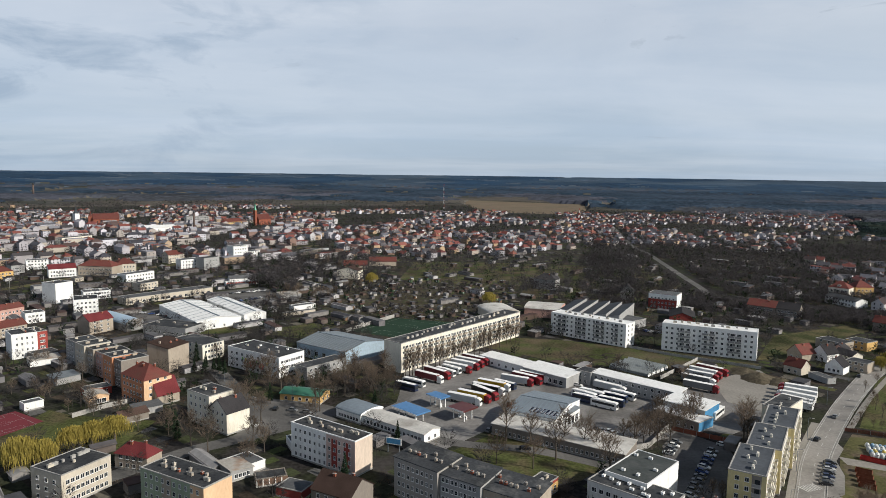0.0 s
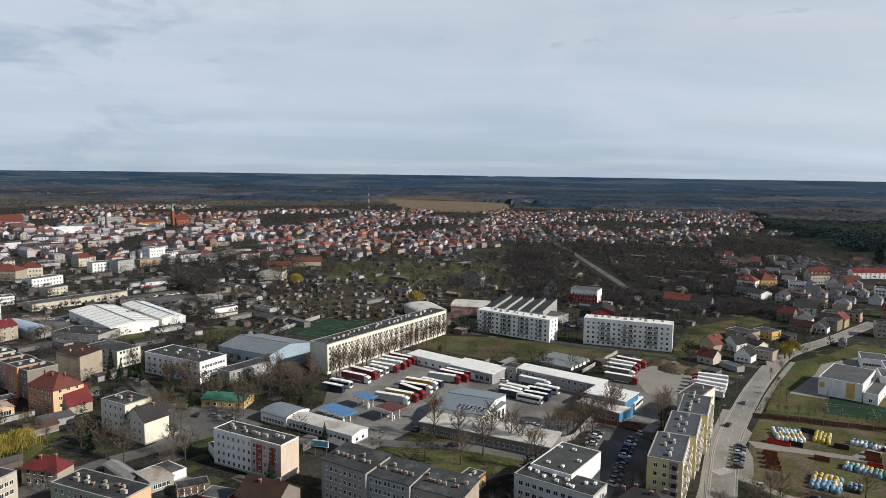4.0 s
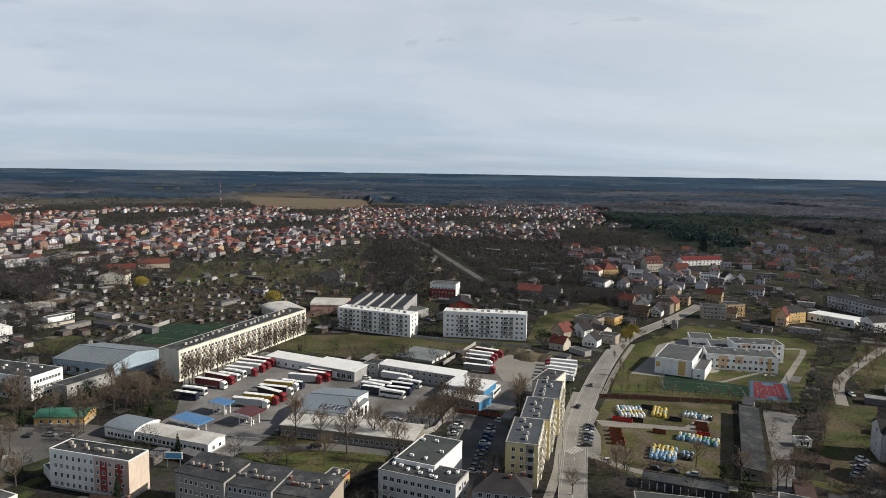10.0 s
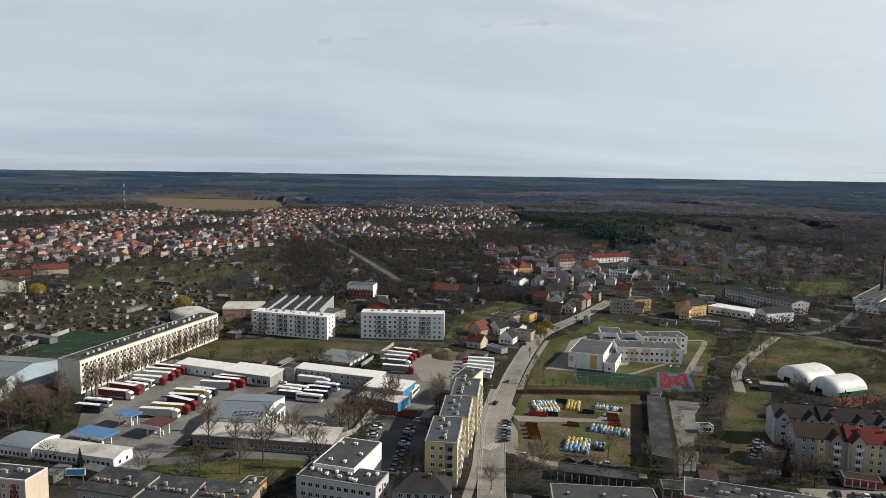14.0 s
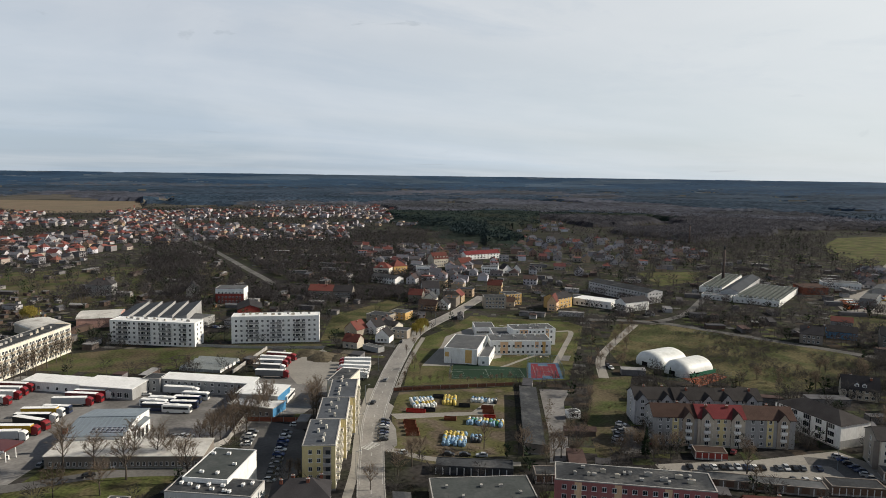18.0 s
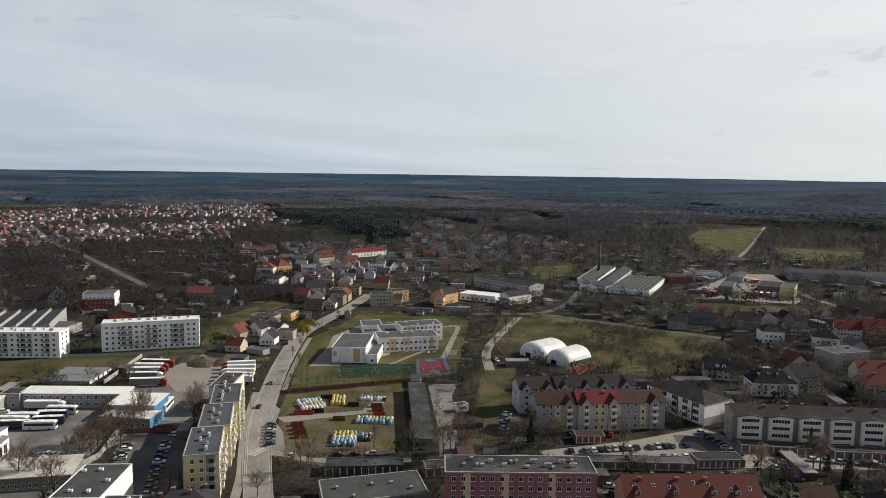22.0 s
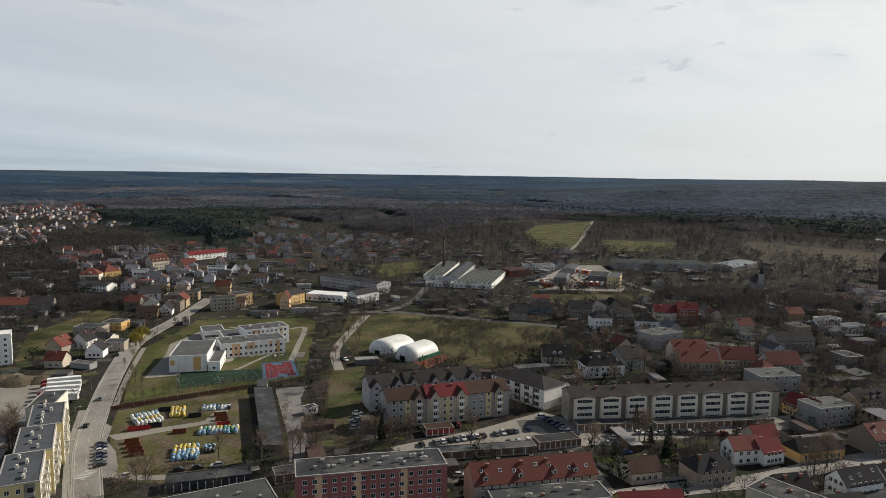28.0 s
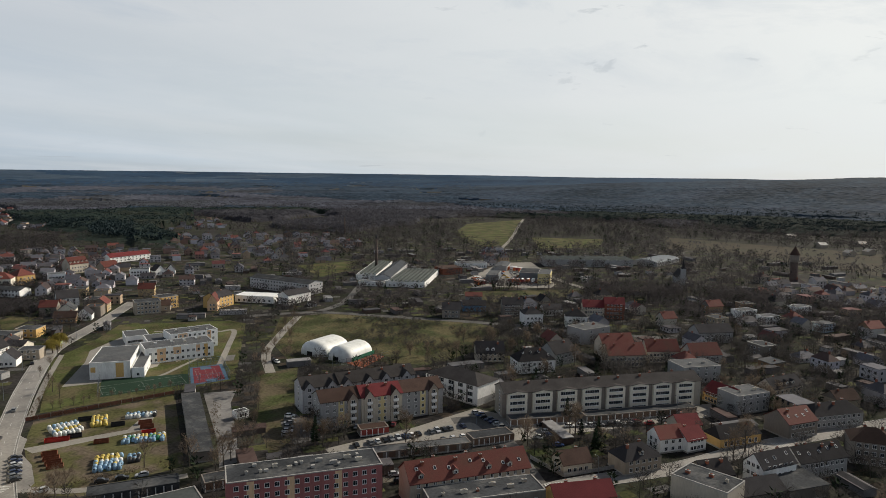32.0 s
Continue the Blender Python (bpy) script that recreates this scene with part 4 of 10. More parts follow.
b = building(152.2, 383.3, 50.1, 10.6, 15.6, -27.1, "white five-storey block of flats with grey balconies", "apartment_block", "apartment block", wall=WHITE, cover=LIGHTROOF, floors=5, front=16, ends="R", side=2, chim=10, step=2.85, sill=1.0)
balconies(b, "F", [-14.5, -11, -1.5, 2, 12, 15.5], 5, 2.85, mat=GREYW)
for along, aside, fronts in ((-23.4, -0.7, 3), (0.0, 0.4, 0), (23.4, 1.5, 0)):
    b = building(108.5 + 0.543 * along + 0.84 * aside, 220.5 + 0.84 * along - 0.543 * aside, 10.4, 23.2, 14.6, -30.9, "pale yellow five-storey section of a stepped block", "apartment_block", "apartment block", wall=YELLOW, cover=ROOFBLUE, floors=5, front=fronts, ends="R", side=7, chim=5, step=2.75, sill=1.0, chim_mat=PALE, w=1.2, skip=[(f, 2) for f in range(5)])
    balconies(b, "R", [-8.6, -2.6, 3.4, 9.0], 5, 2.75, mat=PALE, w=3.2)
    if fronts:
        # The dark balcony recess is put in as a flat strip of darker colour.
        panel(b, "F", 1.3, 3.9, 0.6, 14.4, DIRTY)
        balconies(b, "F", [2.6], 5, 2.75, mat=GREYW, w=2.4, deep=0.9)
    panel(b, "R", -11.5, 11.5, 0.6, 14.5, PALE, out=0.02)
building(136.5, 266.1, 8.8, 19.7, 11, -45.2, "lower flat-roofed end of the yellow block", "building", "building", wall=PALE, cover=TAR, floors=3, ends="R", side=4, chim=2)
b = building(-37.4, 228.7, 29.9, 8.7, 12.2, -34.7, "white and dusty pink four-storey tenement with flat roof", "tenement", "tenement", wall=WHITE, cover=TAR, floors=4, front=12, ends="", chim=9, step=2.85, w=1.0)
panel(b, "F", 2.0, 29.9 / 2, 0.6, 12.1, paint(0.55, 0.42, 0.37))
panel(b, "R", -8.7 / 2, 8.7 / 2, 0.6, 12.1, paint(0.60, 0.50, 0.41))
panel(b, "F", 4.4, 6.9, 1.5, 11, REDP, out=0.045)
panel(b, "F", 10.0, 12.6, 1.5, 11, REDP, out=0.045)
building(-3.5, 204.2, 17.3, 12.0, 12.5, -39.2, "grey worn tenement with dark flat roof", "tenement", "tenement", wall=paint(0.31, 0.295, 0.27), cover=TAR, floors=4, front=8, chim=7, step=2.9, w=1.0, roof="shed", rh=1.2)
building(9.1, 196.2, 14.9, 12.0, 11.5, -34.8, "light grey tenement with dark roof", "tenement", "tenement", wall=GREYW, cover=TAR, floors=4, front=8, chim=7, step=2.8, w=1.0, roof="shed", rh=1.2)
building(22.2, 188.9, 16.4, 12.0, 10.5, -33.6, "ochre tenement with dark flat roof", "tenement", "tenement", wall=BEIGE, cover=TAR, floors=3, front=8, chim=8, step=2.9, w=1.0, roof="shed", rh=1.2)
b = building(32.7, 207.7, 6.2, 8.7, 4.5, -37.7, "low restaurant with dark roof and red and yellow fascia", "restaurant", "restaurant", wall=OCHRE, cover=TAR, floors=1, front=3, ends="R", side=3, chim=2, wh=1.8)
panel(b, "F", -6.2 / 2, 6.2 / 2, 3.6, 4.5, REDP)
panel(b, "R", -8.7 / 2, 8.7 / 2, 3.6, 4.5, REDP)
b = building(57.0, 191.4, 25.4, 10.3, 9.8, -41.6, "white office block with air conditioners on its flat roof", "office_building", "office", wall=paint(0.52, 0.52, 0.51), cover=TAR, floors=3, front=10, ends="R", side=2, chim=0, w=1.5, step=3.0)
roof_vents(b, 11, 3)
b = building(62.4, 203.2, 13.7, 22.0, 11, -41.9, "large hall with grey felt roof and white walls", "hall", "hall", wall=WHITE, cover=HALLFELT, chim=0)
roof_vents(b, 5, 8)
building(77.7, 178.8, 16.8, 11.0, 8.5, -28.3, "old grey tenement with dark hipped roof", "tenement", "tenement", wall=GREYW, cover=TILED, floors=3, front=6, roof="hip", rh=3.5, chim=4, ends="R")
b = building(-88.8, 341.8, 37.7, 16.8, 10.2, -34.3, "white kindergarten with painted flowers on its wall", "kindergarten", "school", wall=WHITE, cover=TAR, floors=3, front=9, ends="R", side=9, chim=4, w=1.4, step=3.0)
roof_vents(b, 4, 9)
flowers(b, [-2.5, 6.5])
for u, tone in ((-7.5, paint(0.2, 0.42, 0.12)), (-5.2, paint(0.62, 0.50, 0.08)), (1.0, paint(0.10, 0.32, 0.50)), (3.0, paint(0.2, 0.42, 0.12)), (10.5, paint(0.62, 0.50, 0.08))):
    panel(b, "F", u - 0.55, u + 0.55, 4.9, 6.4, tone)
b = building(-55.0, 371.5, 35.3, 32.2, 7, -34.5, "sports hall with pale blue metal roof", "sports_hall", "hall", wall=PALEBLUE, cover=STEEL, roof="gable", rh=2.6, floors=1, front=6, chim=0, w=2.2, wh=2.6, sill=1.5)
roof_seams(b, 15)
building(-59.3, 334.5, 25.1, 9.0, 6, 49.4, "low grey school wing with flat roof", "school_wing", "school", wall=GREYW, cover=TAR, floors=2, front=8)
b = building(42.6, 272.7, 20.3, 28.2, 6.5, -30.1, "grey gabled workshop with solar panels on its roof", "workshop", "workshop", wall=WHITE, cover=BLUEGREY, roof="gable", rh=2.0, floors=1, ends="", along="x")
solar(b, 7, 4)
roof_seams(b, 12, True)
building(51.1, 269.2, 5.5, 13.2, 5.2, -35.5, "workshop annex with tall white doors", "workshop_annex", "workshop", wall=WHITE, cover=STEEL, floors=1, ends="R", front=0, side=3, w=2.4, wh=3.4, sill=0.3, roof="shed", rh=0.8)
building(45.5, 247.7, 52.3, 13.0, 4.2, -33.0, "long low depot building with pale worn roof", "depot_building", "depot", wall=DIRTY, cover=WORNLIGHT, floors=1, front=26, chim=0, roof="shed", rh=1.0, w=1.0)
building(35.0, 349.0, 30.3, 9.0, 4.2, -45.1, "low depot shed with white roof", "depot_building", "depot", wall=WHITE, cover=LIGHTROOF, floors=1, front=6, roof="shed", rh=0.6)
building(54.4, 327.7, 25.5, 12.6, 5, -45.0, "depot hall with white roof and doors", "depot_building", "depot", wall=GREYW, cover=LIGHTROOF, floors=1, front=7, roof="shed", rh=0.8, w=2.2, wh=2.2)
building(70.9, 324.7, 8.2, 8.0, 6.2, -40.9, "small grey brick annex with flat roof", "annex", "building", wall=GREYW, cover=TAR, floors=2, front=2, step=3)
building(90.6, 308.6, 43.6, 8.1, 6, -43.6, "two-storey depot office with white roof", "depot_office", "office", wall=GREYW, cover=LIGHTROOF, floors=2, front=13, ends="R", side=1, step=2.9, roof="shed", rh=0.5)
b = building(104.9, 280.0, 18.8, 13.5, 6, -45.1, "vehicle hall with blue end wall and white roof", "vehicle_hall", "hall", wall=BLUEP, cover=LIGHTROOF, roof="shed", rh=0.5)
panel(b, "F", -18.8 / 2, 18.8 / 2, 0.6, 6, GREYW)
panel(b, "L", -13.5 / 2, 13.5 / 2, 0.6, 6, GREYW)
b = building(98.7, 271.4, 21.0, 10.6, 4, -51.2, "low annex of the vehicle hall with white roof", "annex", "building", wall=BLUEP, cover=LIGHTROOF, floors=1, front=6)
panel(b, "F", -21.0 / 2, 21.0 / 2, 0.6, 4, DIRTY)
building(-15.7, 259.1, 33.0, 9.4, 3.8, -38.6, "long low workshop with pale worn roof and white gable", "workshop", "workshop", wall=WHITE, cover=WORNLIGHT, floors=1, front=16, ends="R", side=2, roof="gable", rh=1.0)
building(-33.0, 273.7, 14.1, 12.6, 3.8, -38.8, "older workshop wing with pale curved roof", "workshop", "workshop", wall=WHITE, cover=BLUEGREY, floors=1, front=7, roof="arch", rh=1.6)
building(-59.5, 295.0, 19.0, 10.5, 3.4, -14.0, "long corner shop with green metal roof", "corner_shop", "shop", wall=OCHRE, cover=GREENROOF, roof="gable", rh=1.3, floors=1, front=5, ends="R", side=2)
building(-113.6, 204.3, 16.9, 13.9, 10, 64.6, "beige block with dark flat roof and rows of windows", "apartment_block", "apartment block", wall=CREAM, cover=TAR, floors=3, front=9, chim=7, step=2.9, ends="L")
b = building(-74.3, 193.6, 26.8, 10.4, 12, -29.6, "tall green and peach tenement with flat roof", "tenement", "tenement", wall=GREENP, cover=TAR, floors=4, front=10, chim=10, step=2.9, ends="", w=1.0)
panel(b, "R", -10.4 / 2, 10.4 / 2, 0.6, 11.9, PEACH)
panel(b, "F", 8, 26.8 / 2, 0.6, 11.9, PEACH)
panel(b, "F", -4, 0, 0.6, 11.9, BEIGE)
building(-101.5, 223.4, 13.3, 7.1, 5.5, -18.5, "house with dark red hipped roof", "house", "house", wall=BEIGE, cover=TILEW, roof="hip", rh=3.2, floors=2, front=4, chim=2)
building(-91.9, 267.7, 14.5, 11.4, 12.5, -36.3, "cream tenement with flat roof and open loggias", "tenement", "tenement", wall=PALE, cover=TAR, floors=4, front=4, ends="L", chim=4, step=3.0, w=1.0)
building(-81.7, 258.9, 11.0, 10.5, 8.5, -36.7, "cream gabled tenement wing with dark tiles", "tenement", "tenement", wall=PALE, cover=TILED, roof="gable", rh=4.5, floors=3, front=3, chim=2, along="y", step=3.0, w=1.0)
b = building(-128.1, 292.3, 18.2, 12.8, 11.5, -36.8, "orange brick tenement with red hipped roof", "tenement", "tenement", wall=ORANGE, cover=TILE, roof="hip", rh=5, floors=4, front=6, ends="R", side=3, chim=3, step=3.0)
panel(b, "R", -12.8 / 2, 12.8 / 2, 0.6, 11.4, PEACH)
building(-119.9, 289.8, 9.1, 9.9, 4.5, -39.5, "barn with steep red roof", "barn", "barn", wall=BEIGE, cover=TILEW, roof="gable", rh=6, floors=0, along="y")
building(-185.9, 350.1, 11.5, 12.0, 12.0, -40.6, "grey narrow tenement in a closed row, flat roof", "tenement", "tenement", wall=GREYW, cover=TAR, floors=4, front=3, chim=2, step=2.9, w=1.0)
building(-174.1, 337.7, 10.9, 13.0, 13.4, -40.6, "cream narrow tenement in a closed row, flat roof", "tenement", "tenement", wall=CREAM, cover=TAR, floors=4, front=3, chim=2, step=2.9, w=1.0)
building(-167.7, 333.1, 10.5, 12.0, 12.7, -40.6, "worn beige narrow tenement in a closed row, flat roof", "tenement", "tenement", wall=BEIGE, cover=TAR, floors=4, front=3, chim=2, step=2.9, w=1.0)
building(-160.9, 329.3, 10.2, 13.0, 12.0, -40.6, "dusty pink narrow tenement in a closed row, flat roof", "tenement", "tenement", wall=PINK, cover=TAR, floors=4, front=3, chim=2, step=2.9, w=1.0)
building(-151.1, 317.4, 9.6, 12.0, 13.4, -40.6, "red-brown narrow tenement in a closed row, flat roof", "tenement", "tenement", wall=ORANGE, cover=TAR, floors=4, front=3, chim=2, step=2.9, w=1.0)
building(-144.8, 314.1, 9.4, 13.0, 12.7, -40.6, "dark grey narrow tenement in a closed row, flat roof", "tenement", "tenement", wall=DIRTY, cover=TAR, floors=4, front=3, chim=2, step=2.9, w=1.0)
building(-223.7, 360.2, 12.0, 14.0, 13, 43.0, "white four-storey tenement with small windows", "tenement", "tenement", wall=WHITE, cover=TAR, floors=4, front=4, chim=3, step=3.0, w=0.9)
building(-218.7, 365.4, 5.1, 14.0, 13, 53.6, "brick-red tenement beside the white one", "tenement", "tenement", wall=REDP, cover=TAR, floors=4, front=3, chim=2, step=3.0, w=0.9)
building(-137.7, 340.8, 14.8, 13.0, 12, 70.5, "shabby beige tenement with bare end wall", "tenement", "tenement", wall=BEIGE, cover=TILEB, floors=0, roof="shed", rh=2, chim=3)
building(-131.6, 365.5, 13.7, 26.0, 8.5, 56.2, "three-storey cream school wing with flat roof", "school_wing", "school", wall=PALE, cover=TAR, floors=3, front=6, ends="L", side=4, step=3.0)
building(-164.7, 417.9, 31.7, 18.0, 5, -19.5, "shed with glazed front and flat dark roof", "workshop", "workshop", wall=GREYW, cover=TAR, floors=1, front=9, chim=3)
b = building(-163.4, 457.0, 70.0, 29.0, 5.6, -50.0, "white metal warehouse with low gabled roof", "warehouse", "warehouse", wall=WHITE, cover=LIGHTROOF, roof="gable", rh=2.0, ends="R", floors=1, side=4)
roof_seams(b, 9)
b = building(-144.0, 475.0, 66.0, 15.5, 5.6, -51.0, "narrow white metal warehouse with low gabled roof", "warehouse", "warehouse", wall=WHITE, cover=LIGHTROOF, roof="gable", rh=1.6, ends="R", floors=1, side=2)
roof_seams(b, 8)
building(-204.5, 431.7, 10.9, 36.0, 4.5, 51.5, "long hall with pale blue rounded roof", "hall", "hall", wall=GREYW, cover=PALEBLUE, roof="arch", rh=3)
building(-287.5, 509.8, 14.8, 14.0, 15, 68.0, "tall white block with blank walls", "tenement", "tenement", wall=WHITE, cover=TAR, floors=0, chim=2)
building(-249.0, 475.5, 15.2, 18.0, 10, 28.8, "white three-storey house with flat roof", "house", "house", wall=WHITE, cover=TAR, floors=3, front=5, ends="L", step=3.0, chim=2)
building(-267.8, 527.0, 18.9, 12.0, 6, 36.6, "low white row building", "building", "building", wall=WHITE, cover=TARL, floors=2, front=9, chim=2)
building(-212.9, 417.1, 15.6, 12.0, 8, 59.9, "house with dark red roof beside the school", "house", "house", wall=BEIGE, cover=TILEW, roof="gable", rh=3.5, floors=3, front=3, chim=2)
building(-289.6, 451.6, 17.3, 11.0, 7, 66.0, "pink row houses with mixed roofs", "row_house", "house", wall=PINK, cover=TILE, roof="gable", rh=2.5, floors=2, front=6, chim=3)
building(-259.2, 405.0, 16.3, 11.0, 6, 60.4, "red-roofed row of old houses", "row_house", "house", wall=BEIGE, cover=TILE, roof="gable", rh=3, floors=2, front=6, chim=3)
building(-266.2, 442.3, 11.3, 11.0, 6.5, 43.3, "white house with flat roof", "house", "house", wall=WHITE, cover=TARL, floors=2, front=4, chim=1)
building(-148.7, 288.9, 7.9, 9.0, 3.2, 43.7, "house with pale roof and garage doors", "garage_house", "house", wall=PEACH, cover=RUSTROOF, floors=1, front=3, roof="gable", rh=1.4, w=2.0, wh=2.0, sill=0.2)
building(-153.6, 298.9, 11.2, 7.0, 3.2, 42.6, "low red row of sheds with dark roof", "shed", "shed", wall=REDP, cover=TAR, floors=1, front=4)
building(-170.3, 278.6, 7.5, 5.0, 3.2, 50.9, "small white changing hut beside the court", "hut", "hut", wall=WHITE, cover=TARL)
building(-177.1, 315.8, 11.5, 8.0, 3, 53.5, "row of low grey sheds", "shed", "shed", wall=GREYW, cover=STEEL, roof="shed", rh=0.6)
building(40.3, 477.8, 21.6, 26.0, 5, 17.2, "storage hall with pale rounded roof", "hall", "hall", wall=CREAM, cover=WORNLIGHT, roof="arch", rh=2.2)
building(74.2, 485.6, 24.7, 24.0, 6, -18.5, "hall with pale curved roof and beige walls", "hall", "hall", wall=PINK, cover=WORNLIGHT, roof="arch", rh=2.0)
building(107.4, 471.6, 43.0, 50.0, 7.6, -26.2, "factory hall with black sawtooth roof", "factory_hall", "factory", wall=GREYW, cover=SLATE, roof="saw", rh=1.9, along="x")
b = building(170.1, 517.0, 21.0, 14.4, 11.5, -32.7, "white and red three-storey building", "office_building", "office", wall=REDP, cover=TARL, floors=3, front=7, ends="", step=3.2, w=1.2)
panel(b, "F", -21.0 / 2, 21.0 / 2, 7.6, 11.4, WHITE)
panel(b, "R", -14.4 / 2, 14.4 / 2, 0.6, 11.4, WHITE)
building(167.3, 471.0, 16.6, 24.0, 4.5, -18.5, "hall with dark grey roof and red gable", "hall", "hall", wall=REDP, cover=TILED, roof="gable", rh=3, along="y")
building(116.8, 454.7, 27.1, 30.0, 5, 37.3, "low grey hall beside the works", "hall", "hall", wall=GREYW, cover=TARL)
building(236.6, 498.4, 19.4, 12.0, 6.5, -42.1, "old brick house with red gabled roof", "house", "house", wall=DIRTY, cover=TILE, roof="gable", rh=4, floors=2, front=7, chim=2)
building(249.9, 487.3, 15.1, 12.0, 6.5, -38.1, "old brick house with dark gabled roof", "house", "house", wall=DIRTY, cover=TILED, roof="gable", rh=4, floors=2, front=6, chim=2, ends="R")
building(92.6, 599.5, 19.6, 14.0, 9, -26.6, "grey villa with dark roof among trees", "villa", "house", wall=GREYW, cover=TILED, roof="hip", rh=4.5, floors=2, front=4, chim=2)
building(151.1, 553.2, 10.2, 11.0, 7, -17.6, "grey house with steep gable", "house", "house", wall=GREYW, cover=TILED, roof="gable", rh=5, floors=2, front=1, along="y")
b = building(225.7, 294.8, 17.8, 31.3, 8, -47.1, "white school gym with yellow panels", "school_gym", "school", wall=WHITE, cover=TARL, floors=0)
panel(b, "F", -17.8 / 2 + 0.5, -17.8 / 2 + 2.6, 3.5, 6, OCHRE)
panel(b, "F", 2.5, 6, 0.6, 7.6, OCHRE)
panel(b, "R", 4, 12, 4.8, 6.5, GREYW)
building(234.0, 285.6, 5.7, 32.2, 4.6, -47.2, "white lower wing of the school gym", "school_wing", "school", wall=WHITE, cover=TARL, floors=1, ends="R", side=5, front=1)
b = building(257.7, 287.6, 34.3, 16.0, 7.8, -31.3, "two-storey white school wing with coloured panels", "school_wing", "school", wall=WHITE, cover=TARL, floors=2, front=12, step=3.3, ends="", chim=4)
panel(b, "F", -11.5, -7, 0.7, 7.4, PEACH)
panel(b, "F", -3.5, 0.5, 3.7, 7.4, PEACH)
panel(b, "F", 8, 10, 3.7, 7.4, PEACH)
panel(b, "F", 12, 14, 0.7, 7.4, OCHRE)
roof_vents(b, 4, 5)
b = building(277.5, 298.7, 25.8, 14.0, 9.5, -25.2, "three-storey white school wing with coloured panels", "school_wing", "school", wall=WHITE, cover=TARL, floors=3, front=9, step=3.2, chim=4)
panel(b, "F", -9, -4, 6.6, 9.6, PEACH)
panel(b, "F", 7, 9, 3.7, 9.6, PEACH)
roof_vents(b, 4, 6)
building(270.6, 335.4, 12.5, 16.0, 4.5, -32.6, "low white school entrance wing", "school_wing", "school", wall=WHITE, cover=TARL, floors=1, front=8)
b = building(138.9, 175.4, 25.9, 7.0, 2.8, -39.5, "row of dark garages with white pillars", "garage_row", "garage", wall=TAR, cover=TAR, roof="flat", plinth=False)
garage_doors(b, 11, TAR)
building(187.3, 200.3, 7.0, 67.1, 3.5, -40.0, "long low shed with dark felt roof", "shed", "shed", wall=DIRTY, cover=TAR, roof="shed", rh=0.6)
building(205.0, 193.9, 5.3, 4.0, 2.8, -20.6, "small white site hut", "hut", "hut", wall=WHITE, cover=TARL, floors=1, front=3)
building(103.5, 164.5, 5.0, 13.0, 2.8, -30.0, "dark felt-roofed shed with a white gable wall", "shed", "shed", wall=WHITE, cover=TAR, roof="shed", rh=0.6)
b = building(159.4, 154.5, 18.6, 7.0, 2.8, -35.9, "low dark garage row with brown doors", "garage_row", "garage", wall=DIRTY, cover=TAR)
garage_doors(b, 7, DARKFRAME)
b = building(127.7, 157.3, 31.4, 16.0, 4, -29.5, "low building with grey felt roof", "workshop", "workshop", wall=DIRTY, cover=HALLFELT)
roof_vents(b, 5, 12, CONC)
b = building(274.7, 127.7, 15.5, 30.0, 9.0, -14.2, "modern white terrace with dark roof", "terrace", "house", wall=WHITE, cover=TILEK, roof="hip", rh=3.2, floors=3, front=0, ends="L", side=5, step=2.9, w=2.8, wh=1.9, mull=2)
panel(b, "F", -7.75, 7.75, 0.6, 3.2, GREYW)
for u in (-11.5, -3.8, 3.8, 11.5):
    panel(b, "L", u - 2.6, u - 1.9, 0.6, 8.6, TILEK)
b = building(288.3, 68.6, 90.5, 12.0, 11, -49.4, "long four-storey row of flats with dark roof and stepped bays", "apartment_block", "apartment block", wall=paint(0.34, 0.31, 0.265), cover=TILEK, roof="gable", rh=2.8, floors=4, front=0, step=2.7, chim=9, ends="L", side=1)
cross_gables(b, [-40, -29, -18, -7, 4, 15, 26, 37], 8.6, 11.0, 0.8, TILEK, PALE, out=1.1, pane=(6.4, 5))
# Flat darker strips give the dark recesses between the bays by colour.
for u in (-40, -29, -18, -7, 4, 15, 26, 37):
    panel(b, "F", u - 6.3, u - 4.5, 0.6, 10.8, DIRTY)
b = building(154.1, 121.8, 43.8, 12.0, 14.6, -44.3, "dusty rose five-storey block with cream stripes", "apartment_block", "apartment block", wall=ROSE, cover=TAR, floors=5, front=15, step=2.8, w=1.35, mull=1, ends="R", side=2, chim=9)
panel(b, "F", -16.5, -14.5, 0.6, 14.4, PEACH)
panel(b, "F", -5.5, -3.5, 0.6, 14.4, PEACH)
panel(b, "F", 8, 10, 0.6, 14.4, PEACH)
roof_vents(b, 6, 2, CONC)
b = building(187.7, 85.7, 39.3, 12.0, 8.5, -43.3, "long tenement with red tiled roof and dormers", "tenement", "tenement", wall=BEIGE, cover=TILE, roof="gable", rh=4.5, floors=3, front=14, chim=7, step=3.0, w=1.0)
dormers(b, [-16, -5, 6, 13], 4.5, TILE)
skylights(b, 7, 3, 4.5)
building(180.1, 76.0, 35.1, 11.0, 7, -47.2, "dark tenement with a wide flat roof", "tenement", "tenement", wall=DIRTY, cover=TAR, floors=2, front=8, chim=6)
building(194.6, 50.9, 18.9, 8.8, 5.5, -49.7, "house with dark red roof at the street", "house", "house", wall=OCHRE, cover=TILEW, roof="gable", rh=3.4, floors=2, front=4, chim=2, step=2.6)
building(221.5, 61.2, 10.9, 8.0, 3.7, -43.7, "small cream house with brown roof", "house", "house", wall=CREAM, cover=TILEB, roof="gable", rh=3.4, floors=1, front=4, chim=1, ends="L", step=2.6)
